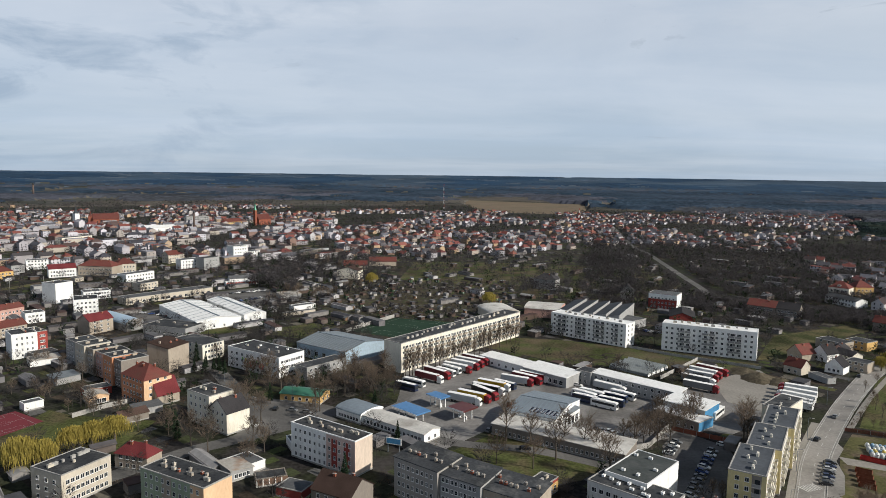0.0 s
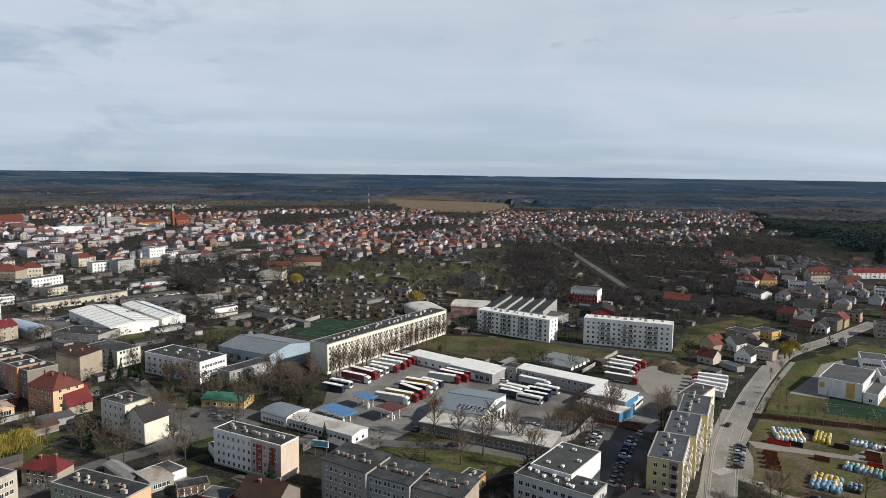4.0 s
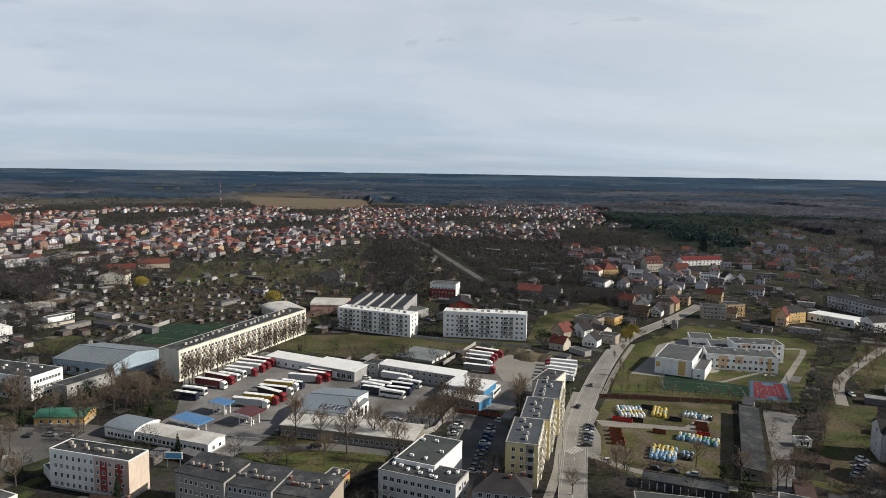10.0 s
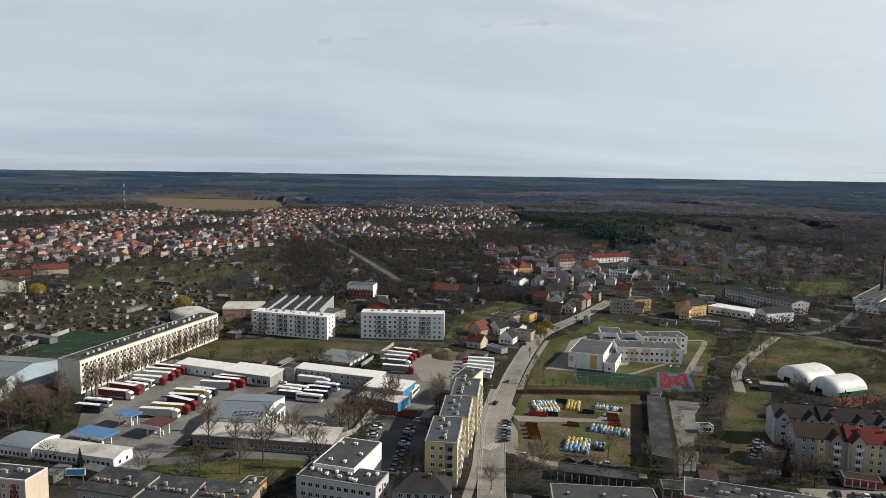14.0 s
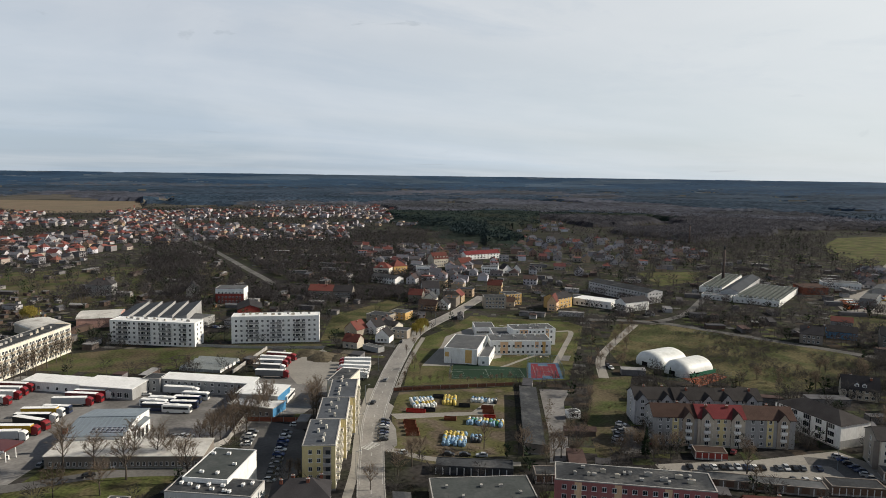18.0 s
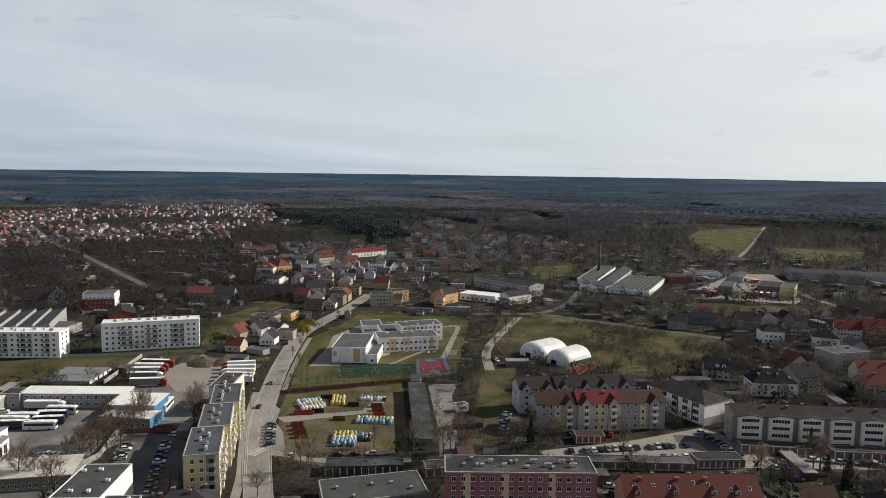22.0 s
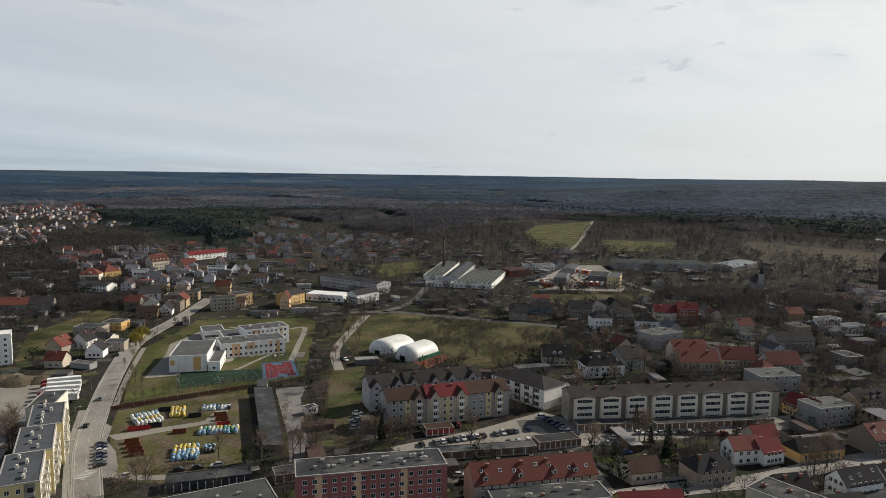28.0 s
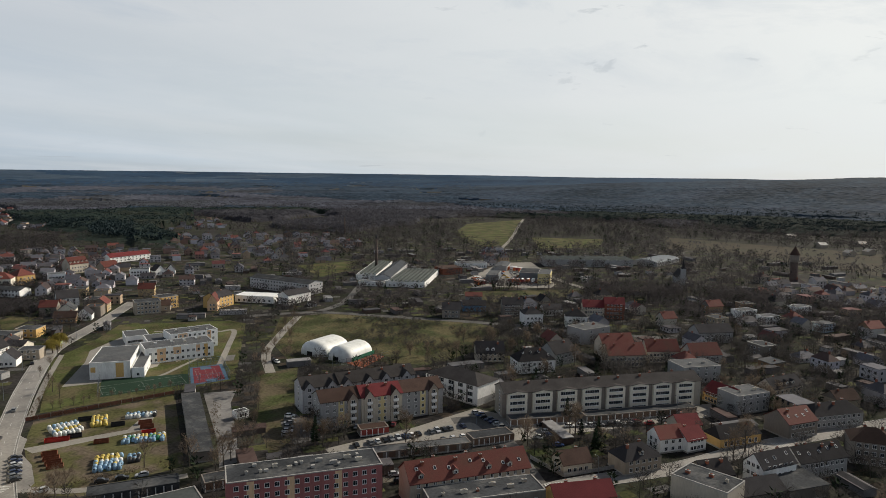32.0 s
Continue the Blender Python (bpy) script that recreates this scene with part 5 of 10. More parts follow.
b = building(233.4, 42.6, 14.9, 9.6, 5.1, -41.4, "beige villa with dark hipped roof", "villa", "house", wall=BEIGE, cover=TILED, roof="hip", rh=3.8, floors=2, front=5, chim=2, step=2.6)
dormers(b, [0], 3.8, TILED)
building(255.8, 35.6, 11.0, 8.0, 5.5, -45.6, "white and red-roofed narrow house", "house", "house", wall=WHITE, cover=TILE, roof="gable", rh=3.4, floors=2, front=3, chim=1, ends="L", step=2.6)
building(260.7, 28.6, 8.9, 8.8, 4.6, -38.7, "white house with dark red roof", "house", "house", wall=WHITE, cover=TILEW, roof="gable", rh=3.4, floors=2, front=4, chim=1, step=2.6)
building(274.1, 14.4, 19.3, 8.8, 4.1, -42.8, "ochre single-storey house with dark roof", "house", "house", wall=OCHRE, cover=TILED, roof="half", rh=3.4, floors=1, front=6, chim=2, wh=1.8, step=2.6)
b = building(242.1, 0.9, 14.8, 8.0, 7.4, -39.5, "white gabled house with dark roof", "house", "house", wall=WHITE, cover=TILED, roof="gable", rh=3.8, floors=3, front=5, ends="L", side=3, chim=2, step=2.9)
skylights(b, 3, 6, 3.8)
b = building(259.3, -12.0, 20.2, 9.6, 6.0, -44.5, "grey two-storey house with dark roof", "house", "house", wall=GREYW, cover=TILED, roof="gable", rh=3.8, floors=2, front=8, chim=4, step=3.0)
skylights(b, 5, 7, 3.8)
building(215.3, 17.4, 17.5, 12.0, 9, -109.5, "pale corner tenement with dark flat roof", "tenement", "tenement", wall=CREAM, cover=TAR, floors=3, front=0, chim=3)
building(230.1, 17.9, 10.9, 9.6, 5.5, -45.5, "dark-roofed old house behind the corner", "house", "house", wall=DIRTY, cover=TILED, roof="gable", rh=3.8, floors=2, front=3, chim=2, step=2.6)
b = building(296.5, -5.1, 14.9, 12.0, 6.0, -41.5, "two-storey house with bright red tiled roof", "house", "house", wall=DIRTY, cover=TILE, roof="gable", rh=4.1, floors=2, front=7, chim=2, step=3.0)
skylights(b, 4, 5, 4.1)
building(315.6, -19.4, 24.7, 9.6, 5.5, -47.0, "long grey house with dark roof", "house", "house", wall=GREYW, cover=TILED, roof="hip", rh=3.8, floors=2, front=9, chim=3, step=2.6)
building(280.4, -30.7, 14.4, 11.2, 8.3, -83.9, "brown corner house with pale window frames", "house", "house", wall=DIRTY, cover=TILEB, roof="hip", rh=3.8, floors=3, front=5, chim=2, step=2.6)
building(320.8, 21.0, 14.1, 11.4, 4.6, -125.6, "orange house with red gabled roof", "house", "house", wall=OCHRE, cover=TILEW, roof="gable", rh=3.8, floors=2, front=7, chim=2, ends="R", step=2.6)
b = building(335.7, 140.2, 15.1, 11.0, 5, -60.1, "house with dark gambrel roof", "house", "house", wall=CREAM, cover=TILED, roof="gable", rh=5, floors=2, front=5, chim=2)
dormers(b, [-1.5, 1.5], 5, TILED, WHITE)
b = building(328.9, 113.2, 19.9, 12.0, 6.5, -48.1, "white two-storey house with dark hipped roof", "house", "house", wall=WHITE, cover=TILED, roof="hip", rh=5.2, floors=2, front=6, chim=2, ends="L")
skylights(b, 4, 8, 5.2)
building(349.4, 106.5, 16.1, 12.0, 6.5, -25.5, "grey house with dark gabled roof", "house", "house", wall=GREYW, cover=TILED, roof="gable", rh=5.2, floors=2, front=5, chim=2)
building(404.4, 104.3, 21.7, 14.0, 9, -31.0, "grey tall house with flat roof", "tenement", "tenement", wall=GREYW, cover=TARL, floors=3, front=2, chim=2)
building(362.2, 74.8, 20.3, 12.0, 6.5, -53.9, "pale old two-storey house with red roof", "house", "house", wall=CREAM, cover=TILE, roof="gable", rh=5.2, floors=2, front=8, chim=2)
building(379.5, 83.2, 18.3, 12.0, 7, -52.2, "pale old two-storey house with red roof", "house", "house", wall=CREAM, cover=TILE, roof="gable", rh=5.2, floors=2, front=6, chim=2)
building(380.5, 58.9, 17.5, 12.0, 6.5, -60.1, "pale old house with red roof and smoking chimney", "house", "house", wall=CREAM, cover=TILE, roof="gable", rh=5.2, floors=2, front=8, chim=2)
building(385.3, 38.1, 17.0, 12.0, 6, -52.5, "red-roofed house with grey front", "house", "house", wall=GREYW, cover=TILE, roof="gable", rh=5.2, floors=2, front=5, chim=2)
building(353.0, 37.9, 20.2, 14.0, 8, -49.3, "grey house with pale flat roof", "house", "house", wall=GREYW, cover=TARL, floors=3, front=4, chim=2)
building(317.6, 13.3, 17.5, 12.0, 8, -40.8, "house with light roof in the shade", "house", "house", wall=GREYW, cover=TARL, floors=3, front=4, chim=2)
b = building(343.0, -0.4, 18.9, 9.6, 6.0, -37.2, "dark-roofed house with dormers", "house", "house", wall=CREAM, cover=TILED, roof="gable", rh=3.7, floors=2, front=6, chim=2, step=2.6)
dormers(b, [-4, 0, 4], 3.7, TILED, CREAM)
building(401.7, 359.7, 30.7, 16.0, 5, -72.2, "white works office with flat white roof", "works_office", "office", wall=WHITE, cover=LIGHTROOF, floors=1, front=7, w=1.6, wh=1.8)
building(412.1, 333.5, 10.7, 24.3, 7, -95.2, "white house beside the works office", "house", "house", wall=WHITE, cover=TILED, roof="gable", rh=3, floors=2, front=4, ends="R", side=4)
building(451.0, 374.0, 66.0, 17.0, 9, -94.0, "long grey three-storey factory wing with dark roof", "factory_wing", "factory", wall=LIGHTGREY, cover=TAR, floors=3, front=20, step=2.9, sill=0.7, w=1.7, wh=1.6, roof="gable", rh=2.0, ends="R", side=4)
building(806.8, 133.0, 27.9, 60.0, 4, -104.3, "long white hall with rounded roof", "hall", "hall", wall=GREYW, cover=STEEL, roof="arch", rh=3)
building(433.5, 151.1, 12.7, 12.0, 7.5, -53.7, "white villa with dark hipped roof", "villa", "house", wall=WHITE, cover=TILED, roof="hip", rh=4, floors=2, front=4, chim=2)
building(441.2, 122.8, 13.9, 12.0, 7.5, -67.7, "white villa with dark hipped roof", "villa", "house", wall=WHITE, cover=TILED, roof="hip", rh=4, floors=2, front=4, chim=2)
building(468.3, 148.5, 13.6, 11.0, 4.5, -53.6, "low white house with dark roof", "house", "house", wall=WHITE, cover=TILED, roof="gable", rh=3, floors=1, front=5, chim=1)
building(454.8, 173.2, 14.7, 12.0, 8, -61.2, "dark brick tenement with dark roof", "tenement", "tenement", wall=DIRTY, cover=TILED, roof="gable", rh=4, floors=3, front=6, chim=3)
building(475.5, 120.4, 14.7, 12.0, 8, -68.5, "cream tenement with dark red roof", "tenement", "tenement", wall=CREAM, cover=TILEW, roof="gable", rh=4, floors=3, front=7, chim=2)
building(479.8, 106.7, 13.4, 12.0, 10.5, -70.1, "four-storey red brick tenement with dark red roof", "tenement", "tenement", wall=BRICK, cover=TILEW, roof="gable", rh=4, floors=4, front=5, chim=2)
b = building(554.1, 308.4, 34.1, 84.4, 4.6, -71.4, "low works hall with glazed grey shed roofs", "works_hall", "factory", wall=WHITE, cover=WORKSROOF, roof="flat", rh=0.3, floors=1, front=8)
ridge_lights(b, 9)
building(564.4, 338.0, 13.9, 99.3, 6.5, -68.9, "tall works hall with pale gabled roof", "works_hall", "factory", wall=LIGHTGREY, cover=SLATE, roof="gable", rh=2.8, along="y")
b = building(578.5, 366.4, 18.7, 101.1, 4.4, -67.6, "low works hall with round skylights", "works_hall", "factory", wall=WHITE, cover=WORKSROOF, roof="flat", rh=0.4)
ridge_lights(b, 5)
building(508.6, 325.5, 22.8, 9.0, 4, -68.4, "white front wing of the works", "works_wing", "factory", wall=WHITE, cover=TARL, floors=1, front=6)
building(608.5, 199.9, 11.0, 30.0, 9.5, -75.8, "pale yellow office in the truck yard", "office_building", "office", wall=YELLOW, cover=TARL, floors=2, front=4, ends="R", step=3.6)
building(624.5, 220.3, 18.4, 31.3, 7, -74.8, "dark grey hall in the truck yard", "hall", "hall", wall=STEEL, cover=TAR)
building(600.4, 247.9, 11.3, 30.5, 6, -73.7, "grey hall in the truck yard", "hall", "hall", wall=STEEL, cover=TARL)
building(670.6, 266.8, 12.3, 37.6, 4.6, -74.7, "low hall with grey roof in the truck yard", "hall", "hall", wall=GREYW, cover=TARL, roof="gable", rh=1.2)
building(664.8, 301.3, 31.4, 16.0, 5, -51.5, "long low white hall behind the works", "hall", "hall", wall=WHITE, cover=TARL, floors=1, front=12)
building(608.7, 299.9, 22.7, 16.0, 6, -31.8, "red brick workshop with brown roof", "workshop", "workshop", wall=BRICK, cover=TILEB, roof="shed", rh=1)
building(749.2, 199.7, 96.4, 34.0, 7, -62.2, "long white greenhouse hall with low ridges", "greenhouse_hall", "hall", wall=GREYW, cover=WORKSROOF, roof="saw", rh=1.4, floors=1, front=20)
building(454.2, 202.7, 16.9, 11.0, 4.5, -60.4, "blue-walled house with dark roof", "house", "house", wall=BLUEP, cover=TILED, roof="gable", rh=3, floors=1, front=4)
building(487.2, 217.7, 12.9, 11.0, 4.5, -63.7, "house with red roof beside the blue one", "house", "house", wall=GREYW, cover=TILE, roof="gable", rh=2.5, floors=1, front=3)
building(425.0, 206.9, 12.3, 12.0, 6, -62.5, "old house with twin gables and dark roof", "house", "house", wall=DIRTY, cover=TILED, roof="gable", rh=4, floors=2, front=4, chim=1)
b = building(230.3, 174.8, 16.2, 12.0, 10.5, -35.6, "grey four-storey flats with charcoal gabled roof", "apartment_block", "apartment block", wall=LIGHTGREY, cover=TILEK, roof="gable", rh=3.2, floors=4, front=6, ends="L", side=1, step=2.7, w=1.1, chim=2)
cross_gables(b, [-5.2, 4.6], 4.4, 10.2, 2.6, TILEK, LIGHTGREY)
b = building(243.1, 164.6, 17.1, 12.0, 10.75, -35.6, "grey four-storey flats with charcoal gabled roof", "apartment_block", "apartment block", wall=LIGHTGREY, cover=TILEK, roof="gable", rh=3.2, floors=4, front=6, ends="L", side=1, step=2.7, w=1.1, chim=2)
cross_gables(b, [-5.2, 4.6], 4.4, 10.2, 2.6, TILEK, LIGHTGREY)
b = building(258.1, 154.9, 18.0, 12.0, 10.5, -35.6, "grey four-storey flats with charcoal gabled roof", "apartment_block", "apartment block", wall=LIGHTGREY, cover=TILEK, roof="gable", rh=3.2, floors=4, front=6, ends="L", side=1, step=2.7, w=1.1, chim=2)
cross_gables(b, [-5.2, 4.6], 4.4, 10.2, 2.6, TILEK, LIGHTGREY)
b = building(219.4, 156.8, 16.4, 12.5, 10.8, -38.4, "grey four-storey flats with brown gabled roof", "apartment_block", "apartment block", wall=GREYW, cover=TILEB, roof="gable", rh=3.2, floors=4, front=5, ends="L", side=2, step=2.75, w=1.1, chim=1)
cross_gables(b, [4.6], 4.2, 10.5, 2.8, TILEB, BEIGE, step=2.75)
balconies(b, "F", [4.6], 4, 2.75, mat=WHITE, w=2.2, deep=1.5)
panel(b, "F", -1.2, 1.2, 0.6, 10.7, YELLOW)
b = building(232.0, 145.9, 17.2, 12.5, 11.05, -38.4, "pale four-storey flats with dark red gabled roof", "apartment_block", "apartment block", wall=CREAM, cover=TILEW, roof="gable", rh=3.2, floors=4, front=6, step=2.75, w=1.1, chim=2)
cross_gables(b, [-5.5, 5.5], 4.2, 10.8, 2.8, TILEB, CREAM, step=2.75)
balconies(b, "F", [-5.5, 5.5], 4, 2.75, mat=WHITE, w=2.2, deep=1.5)
panel(b, "F", -1.2, 1.2, 0.6, 10.7, YELLOW)
b = building(246.5, 135.3, 18.2, 12.5, 10.8, -38.4, "grey four-storey flats with brown gabled roof", "apartment_block", "apartment block", wall=GREYW, cover=TILEB, roof="gable", rh=3.2, floors=4, front=5, ends="L", side=2, step=2.75, w=1.1, chim=1)
cross_gables(b, [4.6], 4.2, 10.5, 2.8, TILEB, BEIGE, step=2.75)
balconies(b, "F", [4.6], 4, 2.75, mat=WHITE, w=2.2, deep=1.5)
panel(b, "F", -1.2, 1.2, 0.6, 10.7, YELLOW)
building(-29.0, 198.0, 14.1, 12.0, 6, -28.8, "old house with worn brown roof", "house", "house", wall=DIRTY, cover=TILEB, roof="gable", rh=4, floors=2, front=4, chim=2)
building(-44.7, 204.7, 9.3, 7.0, 3, -22.4, "low red shed with grey roof", "shed", "shed", wall=REDP, cover=TARL)
b = building(-54.4, 213.1, 9.7, 6.0, 2.6, 21.4, "row of low garages with felt roofs", "garage_row", "garage", wall=DIRTY, cover=TAR)
garage_doors(b, 5, DARKFRAME)
building(-67.4, 218.3, 7.9, 10.0, 3.2, 42.5, "workshop with pale worn roof", "workshop", "workshop", wall=GREYW, cover=RUSTROOF, roof="shed", rh=0.8, floors=1, front=4)
building(-66.5, 222.0, 10.3, 12.0, 3, -41.3, "long white garage building", "garage_row", "garage", wall=WHITE, cover=TARL, floors=1, front=3)
building(-51.5, 241.0, 10.4, 6.0, 3, -64.2, "white shed beside the tenement", "shed", "shed", wall=WHITE, cover=TARL)
building(-123.6, 267.0, 11.1, 7.0, 3, 46.3, "dark roofed outbuilding in a back yard", "shed", "shed", wall=DIRTY, cover=TILEB, roof="gable", rh=1.5)
building(-121.4, 276.2, 11.2, 6.0, 2.8, 40.0, "grey outbuilding with felt roof", "shed", "shed", wall=GREYW, cover=TARL, roof="shed", rh=0.6)
building(-203.7, 345.6, 14.0, 8.0, 3, 40.5, "low white outbuilding with pale roof", "shed", "shed", wall=WHITE, cover=RUSTROOF, roof="shed", rh=0.6)
building(-210.5, 356.5, 12.0, 8.0, 3.4, 52.5, "low brown outbuilding with felt roof", "shed", "shed", wall=DIRTY, cover=TAR)
b = building(231.4, 95.6, 16.7, 7.0, 2.8, -41.9, "low garage row with red door", "garage_row", "garage", wall=DIRTY, cover=TAR)
garage_doors(b, 8, DARKFRAME)
b = building(208.0, 114.8, 40.6, 6.0, 2.6, -46.0, "low garage row with felt roof", "garage_row", "garage", wall=DIRTY, cover=TARL)
garage_doors(b, 9, DARKFRAME)
b = building(258.5, 86.1, 24.9, 6.0, 2.6, -52.1, "row of dark garages before the flats", "garage_row", "garage", wall=DIRTY, cover=TAR)
garage_doors(b, 9, DARKFRAME)
b = building(286.1, 51.3, 50.8, 6.0, 2.6, -48.6, "row of dark garages before the flats", "garage_row", "garage", wall=DIRTY, cover=TAR)
garage_doors(b, 16, DARKFRAME)
b = building(216.9, 138.3, 11.1, 6.0, 2.6, -42.7, "row of low brick garages before the flats", "garage_row", "garage", wall=DIRTY, cover=TILEB)
garage_doors(b, 5, REDP)
building(293.3, 33.3, 5.9, 5.0, 2.4, -41.1, "small brown garden shed with tiled roof", "shed", "shed", wall=DIRTY, cover=TILEB, roof="gable", rh=1.2)
building(239.2, -6.4, 15.8, 12.0, 4, -44.4, "old brick outbuilding with worn roof", "shed", "shed", wall=DIRTY, cover=TAR, roof="shed", rh=0.8)
building(227.7, 4.9, 16.0, 10.0, 4, -45.3, "low dark-roofed back house", "house", "house", wall=DIRTY, cover=TILED, roof="gable", rh=3, floors=1, front=3, chim=1)
building(274.1, 31.8, 9.6, 9.0, 5, -50.4, "red-brown back building with pale front", "house", "house", wall=CREAM, cover=TILEW, roof="gable", rh=3, floors=2, front=3, chim=1)
building(183.6, 346.2, 9.1, 9.0, 4, -54.9, "family house with red gabled roof beside the street", "house", "house", wall=CREAM, cover=TILE, roof="gable", rh=3.5, floors=1, front=2, chim=1)
building(205.4, 348.1, 8.7, 9.0, 4, -48.0, "white house with steep dark roof beside the street", "house", "house", wall=WHITE, cover=TILED, roof="gable", rh=4, floors=1, front=3, chim=1)
building(189.2, 332.7, 12.2, 5.0, 2.6, -74.7, "low garden shed with pale walls", "shed", "shed", wall=GREYW, cover=TARL)
building(226.1, 382.1, 8.5, 9.0, 4, -42.1, "low house with lilac gable", "house", "house", wall=PINK, cover=TILED, roof="gable", rh=3, floors=1, front=2, chim=1)
building(219.1, 351.6, 10.8, 9.0, 5, -52.0, "brown terrace with flat roof", "house", "house", wall=BEIGE, cover=TAR, floors=2, front=3)
building(243.4, 366.5, 3.6, 9.0, 4, -45.5, "light green house with steep roof", "house", "house", wall=paint(0.42, 0.50, 0.26), cover=TILED, roof="gable", rh=4, floors=1, front=1, along="y")
building(266.6, 313.2, 12.1, 18.0, 5.5, -31.9, "low link between the school wings", "school_wing", "school", wall=WHITE, cover=TARL)
building(27.8, 268.0, 1.6, 1.4, 9, -22.2, "square brick boiler chimney of the depot", "boiler_chimney", "chimney", wall=BRICK, cover=TAR)
b = building(-175.7, 599.3, 28.5, 6.0, 2.8, 30.8, "row of white garages with red doors", "garage_row", "garage", wall=WHITE, cover=LIGHTROOF)
garage_doors(b, 12, REDP)
building(-179.9, 613.6, 23.5, 9.0, 4, 29.9, "small white yard house with gabled roof", "house", "house", wall=WHITE, cover=TARL, roof="gable", rh=2, floors=1, front=5)
building(-121.2, 540.2, 16.2, 12.0, 3.2, 32.2, "low shed with pinkish metal roof", "shed", "shed", wall=GREYW, cover=RUSTROOF, roof="shed", rh=0.6)
building(-101.5, 495.9, 17.7, 7.0, 3, 41.2, "low white huts in the yard", "hut", "hut", wall=WHITE, cover=TARL)
building(-100.0, 476.2, 24.0, 4.0, 2.2, 38.9, "long pale wall shed by the yard", "shed", "shed", wall=CREAM, cover=TARL)
building(-167.1, 820.4, 77.0, 10.0, 4, 73.0, "old goods shed with flat roof", "shed", "shed", wall=DIRTY, cover=TARL)
building(-247.4, 568.8, 17.7, 10.0, 6, 61.4, "small cream signal house with flat roof", "signal_house", "house", wall=CREAM, cover=TAR, floors=2, front=5)
building(-323.7, 605.8, 8.0, 6.0, 3.2, 60.8, "low pale hut on the railway land", "hut", "hut", wall=CREAM, cover=TARL)
building(-329.8, 555.3, 7.7, 7.0, 4, 51.4, "grey hut with flat roof by the railway", "hut", "hut", wall=GREYW, cover=TARL)
building(-406.6, 651.6, 11.5, 13.0, 8, 49.6, "grey town house with dark mansard roof", "house", "house", wall=GREYW, cover=TILED, roof="hip", rh=3, floors=2, front=5)

# ---- larger houses of the town ----
building(-352.4, 632.9, 22.5, 14.0, 8, 35.3, "long white railway house with dark red roof", "house", "house", wall=WHITE, cover=TILEW, roof="gable", rh=3.5, floors=2, front=9, w=1.4, wh=1.6, step=3.4)
building(-323.7, 647.4, 34.4, 16.0, 9, -7.7, "large pale station building with red hipped roof", "station_building", "building", wall=BEIGE, cover=TILE, roof="hip", rh=5, floors=2, front=10, w=1.4, wh=1.8, step=4, chim=3)
building(-308.8, 665.2, 18.0, 18.0, 9, 32.9, "pale station wing with red hipped roof", "station_building", "building", wall=CREAM, cover=TILE, roof="hip", rh=5, floors=2, front=6, w=1.4, wh=1.8, step=4, chim=2)
building(-275.7, 615.4, 29.4, 12.0, 7, 61.4, "white two-storey railway building", "house", "house", wall=WHITE, cover=TARL, floors=2, front=9, w=1.4, wh=1.6, step=3.2)
building(-255.4, 692.7, 23.1, 13.0, 10, 41.9, "pale grey town block with flat roof", "town_block", "building", wall=WHITE, cover=TARL, floors=3, front=7, w=1.5, wh=1.7, step=3.1)
building(-236.7, 691.4, 18.2, 13.0, 12, 55.4, "grey town block with flat roof", "town_block", "building", wall=GREYW, cover=TAR, floors=3, front=4, w=1.5, wh=1.7, step=3.6)
building(-228.9, 765.6, 17.8, 14.0, 16, 48.4, "tall white town block with blank side", "town_block", "building", wall=WHITE, cover=TARL, floors=5, front=5, ends="LR", w=1.5, wh=1.7, step=3.6)
building(-219.5, 774.6, 24.0, 12.0, 9, 50.6, "white town house with flat roof", "house", "house", wall=WHITE, cover=TARL, floors=3, front=7, ends="LR", w=1.4, wh=1.6, step=3.2)
building(-454.0, 1101.3, 45.8, 34.0, 8, 38.5, "white market hall with low gabled roof", "hall", "hall", wall=WHITE, cover=LIGHTROOF, roof="gable", rh=3)
building(-454.2, 1273.5, 40.7, 14.0, 14, 34.9, "grey slab block in the far town", "town_block", "building", wall=GREYW, cover=TAR, floors=4, front=12, ends="LR", w=2, wh=1.8, step=3.2)
building(-485.0, 904.4, 45.8, 12.0, 10, 68.3, "pale yellow row of town houses", "house", "house", wall=PALE, cover=TARL, floors=3, front=13, ends="LR", w=1.6, wh=1.8, step=3.1)
building(-402.3, 679.3, 19.3, 13.0, 9, 33.0, "white town block with grey flat roof", "town_block", "building", wall=WHITE, cover=TARL, floors=3, front=6, ends="LR", w=1.4, wh=1.6, step=3.2)
building(-398.1, 616.4, 16.7, 13.0, 7, 44.9, "ochre house with red hipped roof", "house", "house", wall=OCHRE, cover=TILE, roof="hip", rh=4, floors=2, front=5, w=1.4, wh=1.6)
building(-407.7, 894.4, 25.4, 12.0, 7, 24.5, "long white row of town houses", "house", "house", wall=WHITE, cover=TARL, floors=2, front=7, ends="LR", w=1.6, wh=1.7, step=3.2)
building(-370.6, 1212.5, 30.4, 14.0, 10, 37.4, "ochre town hall wing with red roof", "hall", "hall", wall=OCHRE, cover=TILE, roof="gable", rh=5, floors=3, front=9, ends="LR", w=1.8, wh=1.8, step=3.2)
building(-214.0, 530.3, 70.5, 14.0, 5, 49.7, "long low warehouse with pale felt roof", "warehouse", "warehouse", wall=CREAM, cover=TARL, floors=1, front=14, w=2.4, wh=1.8)
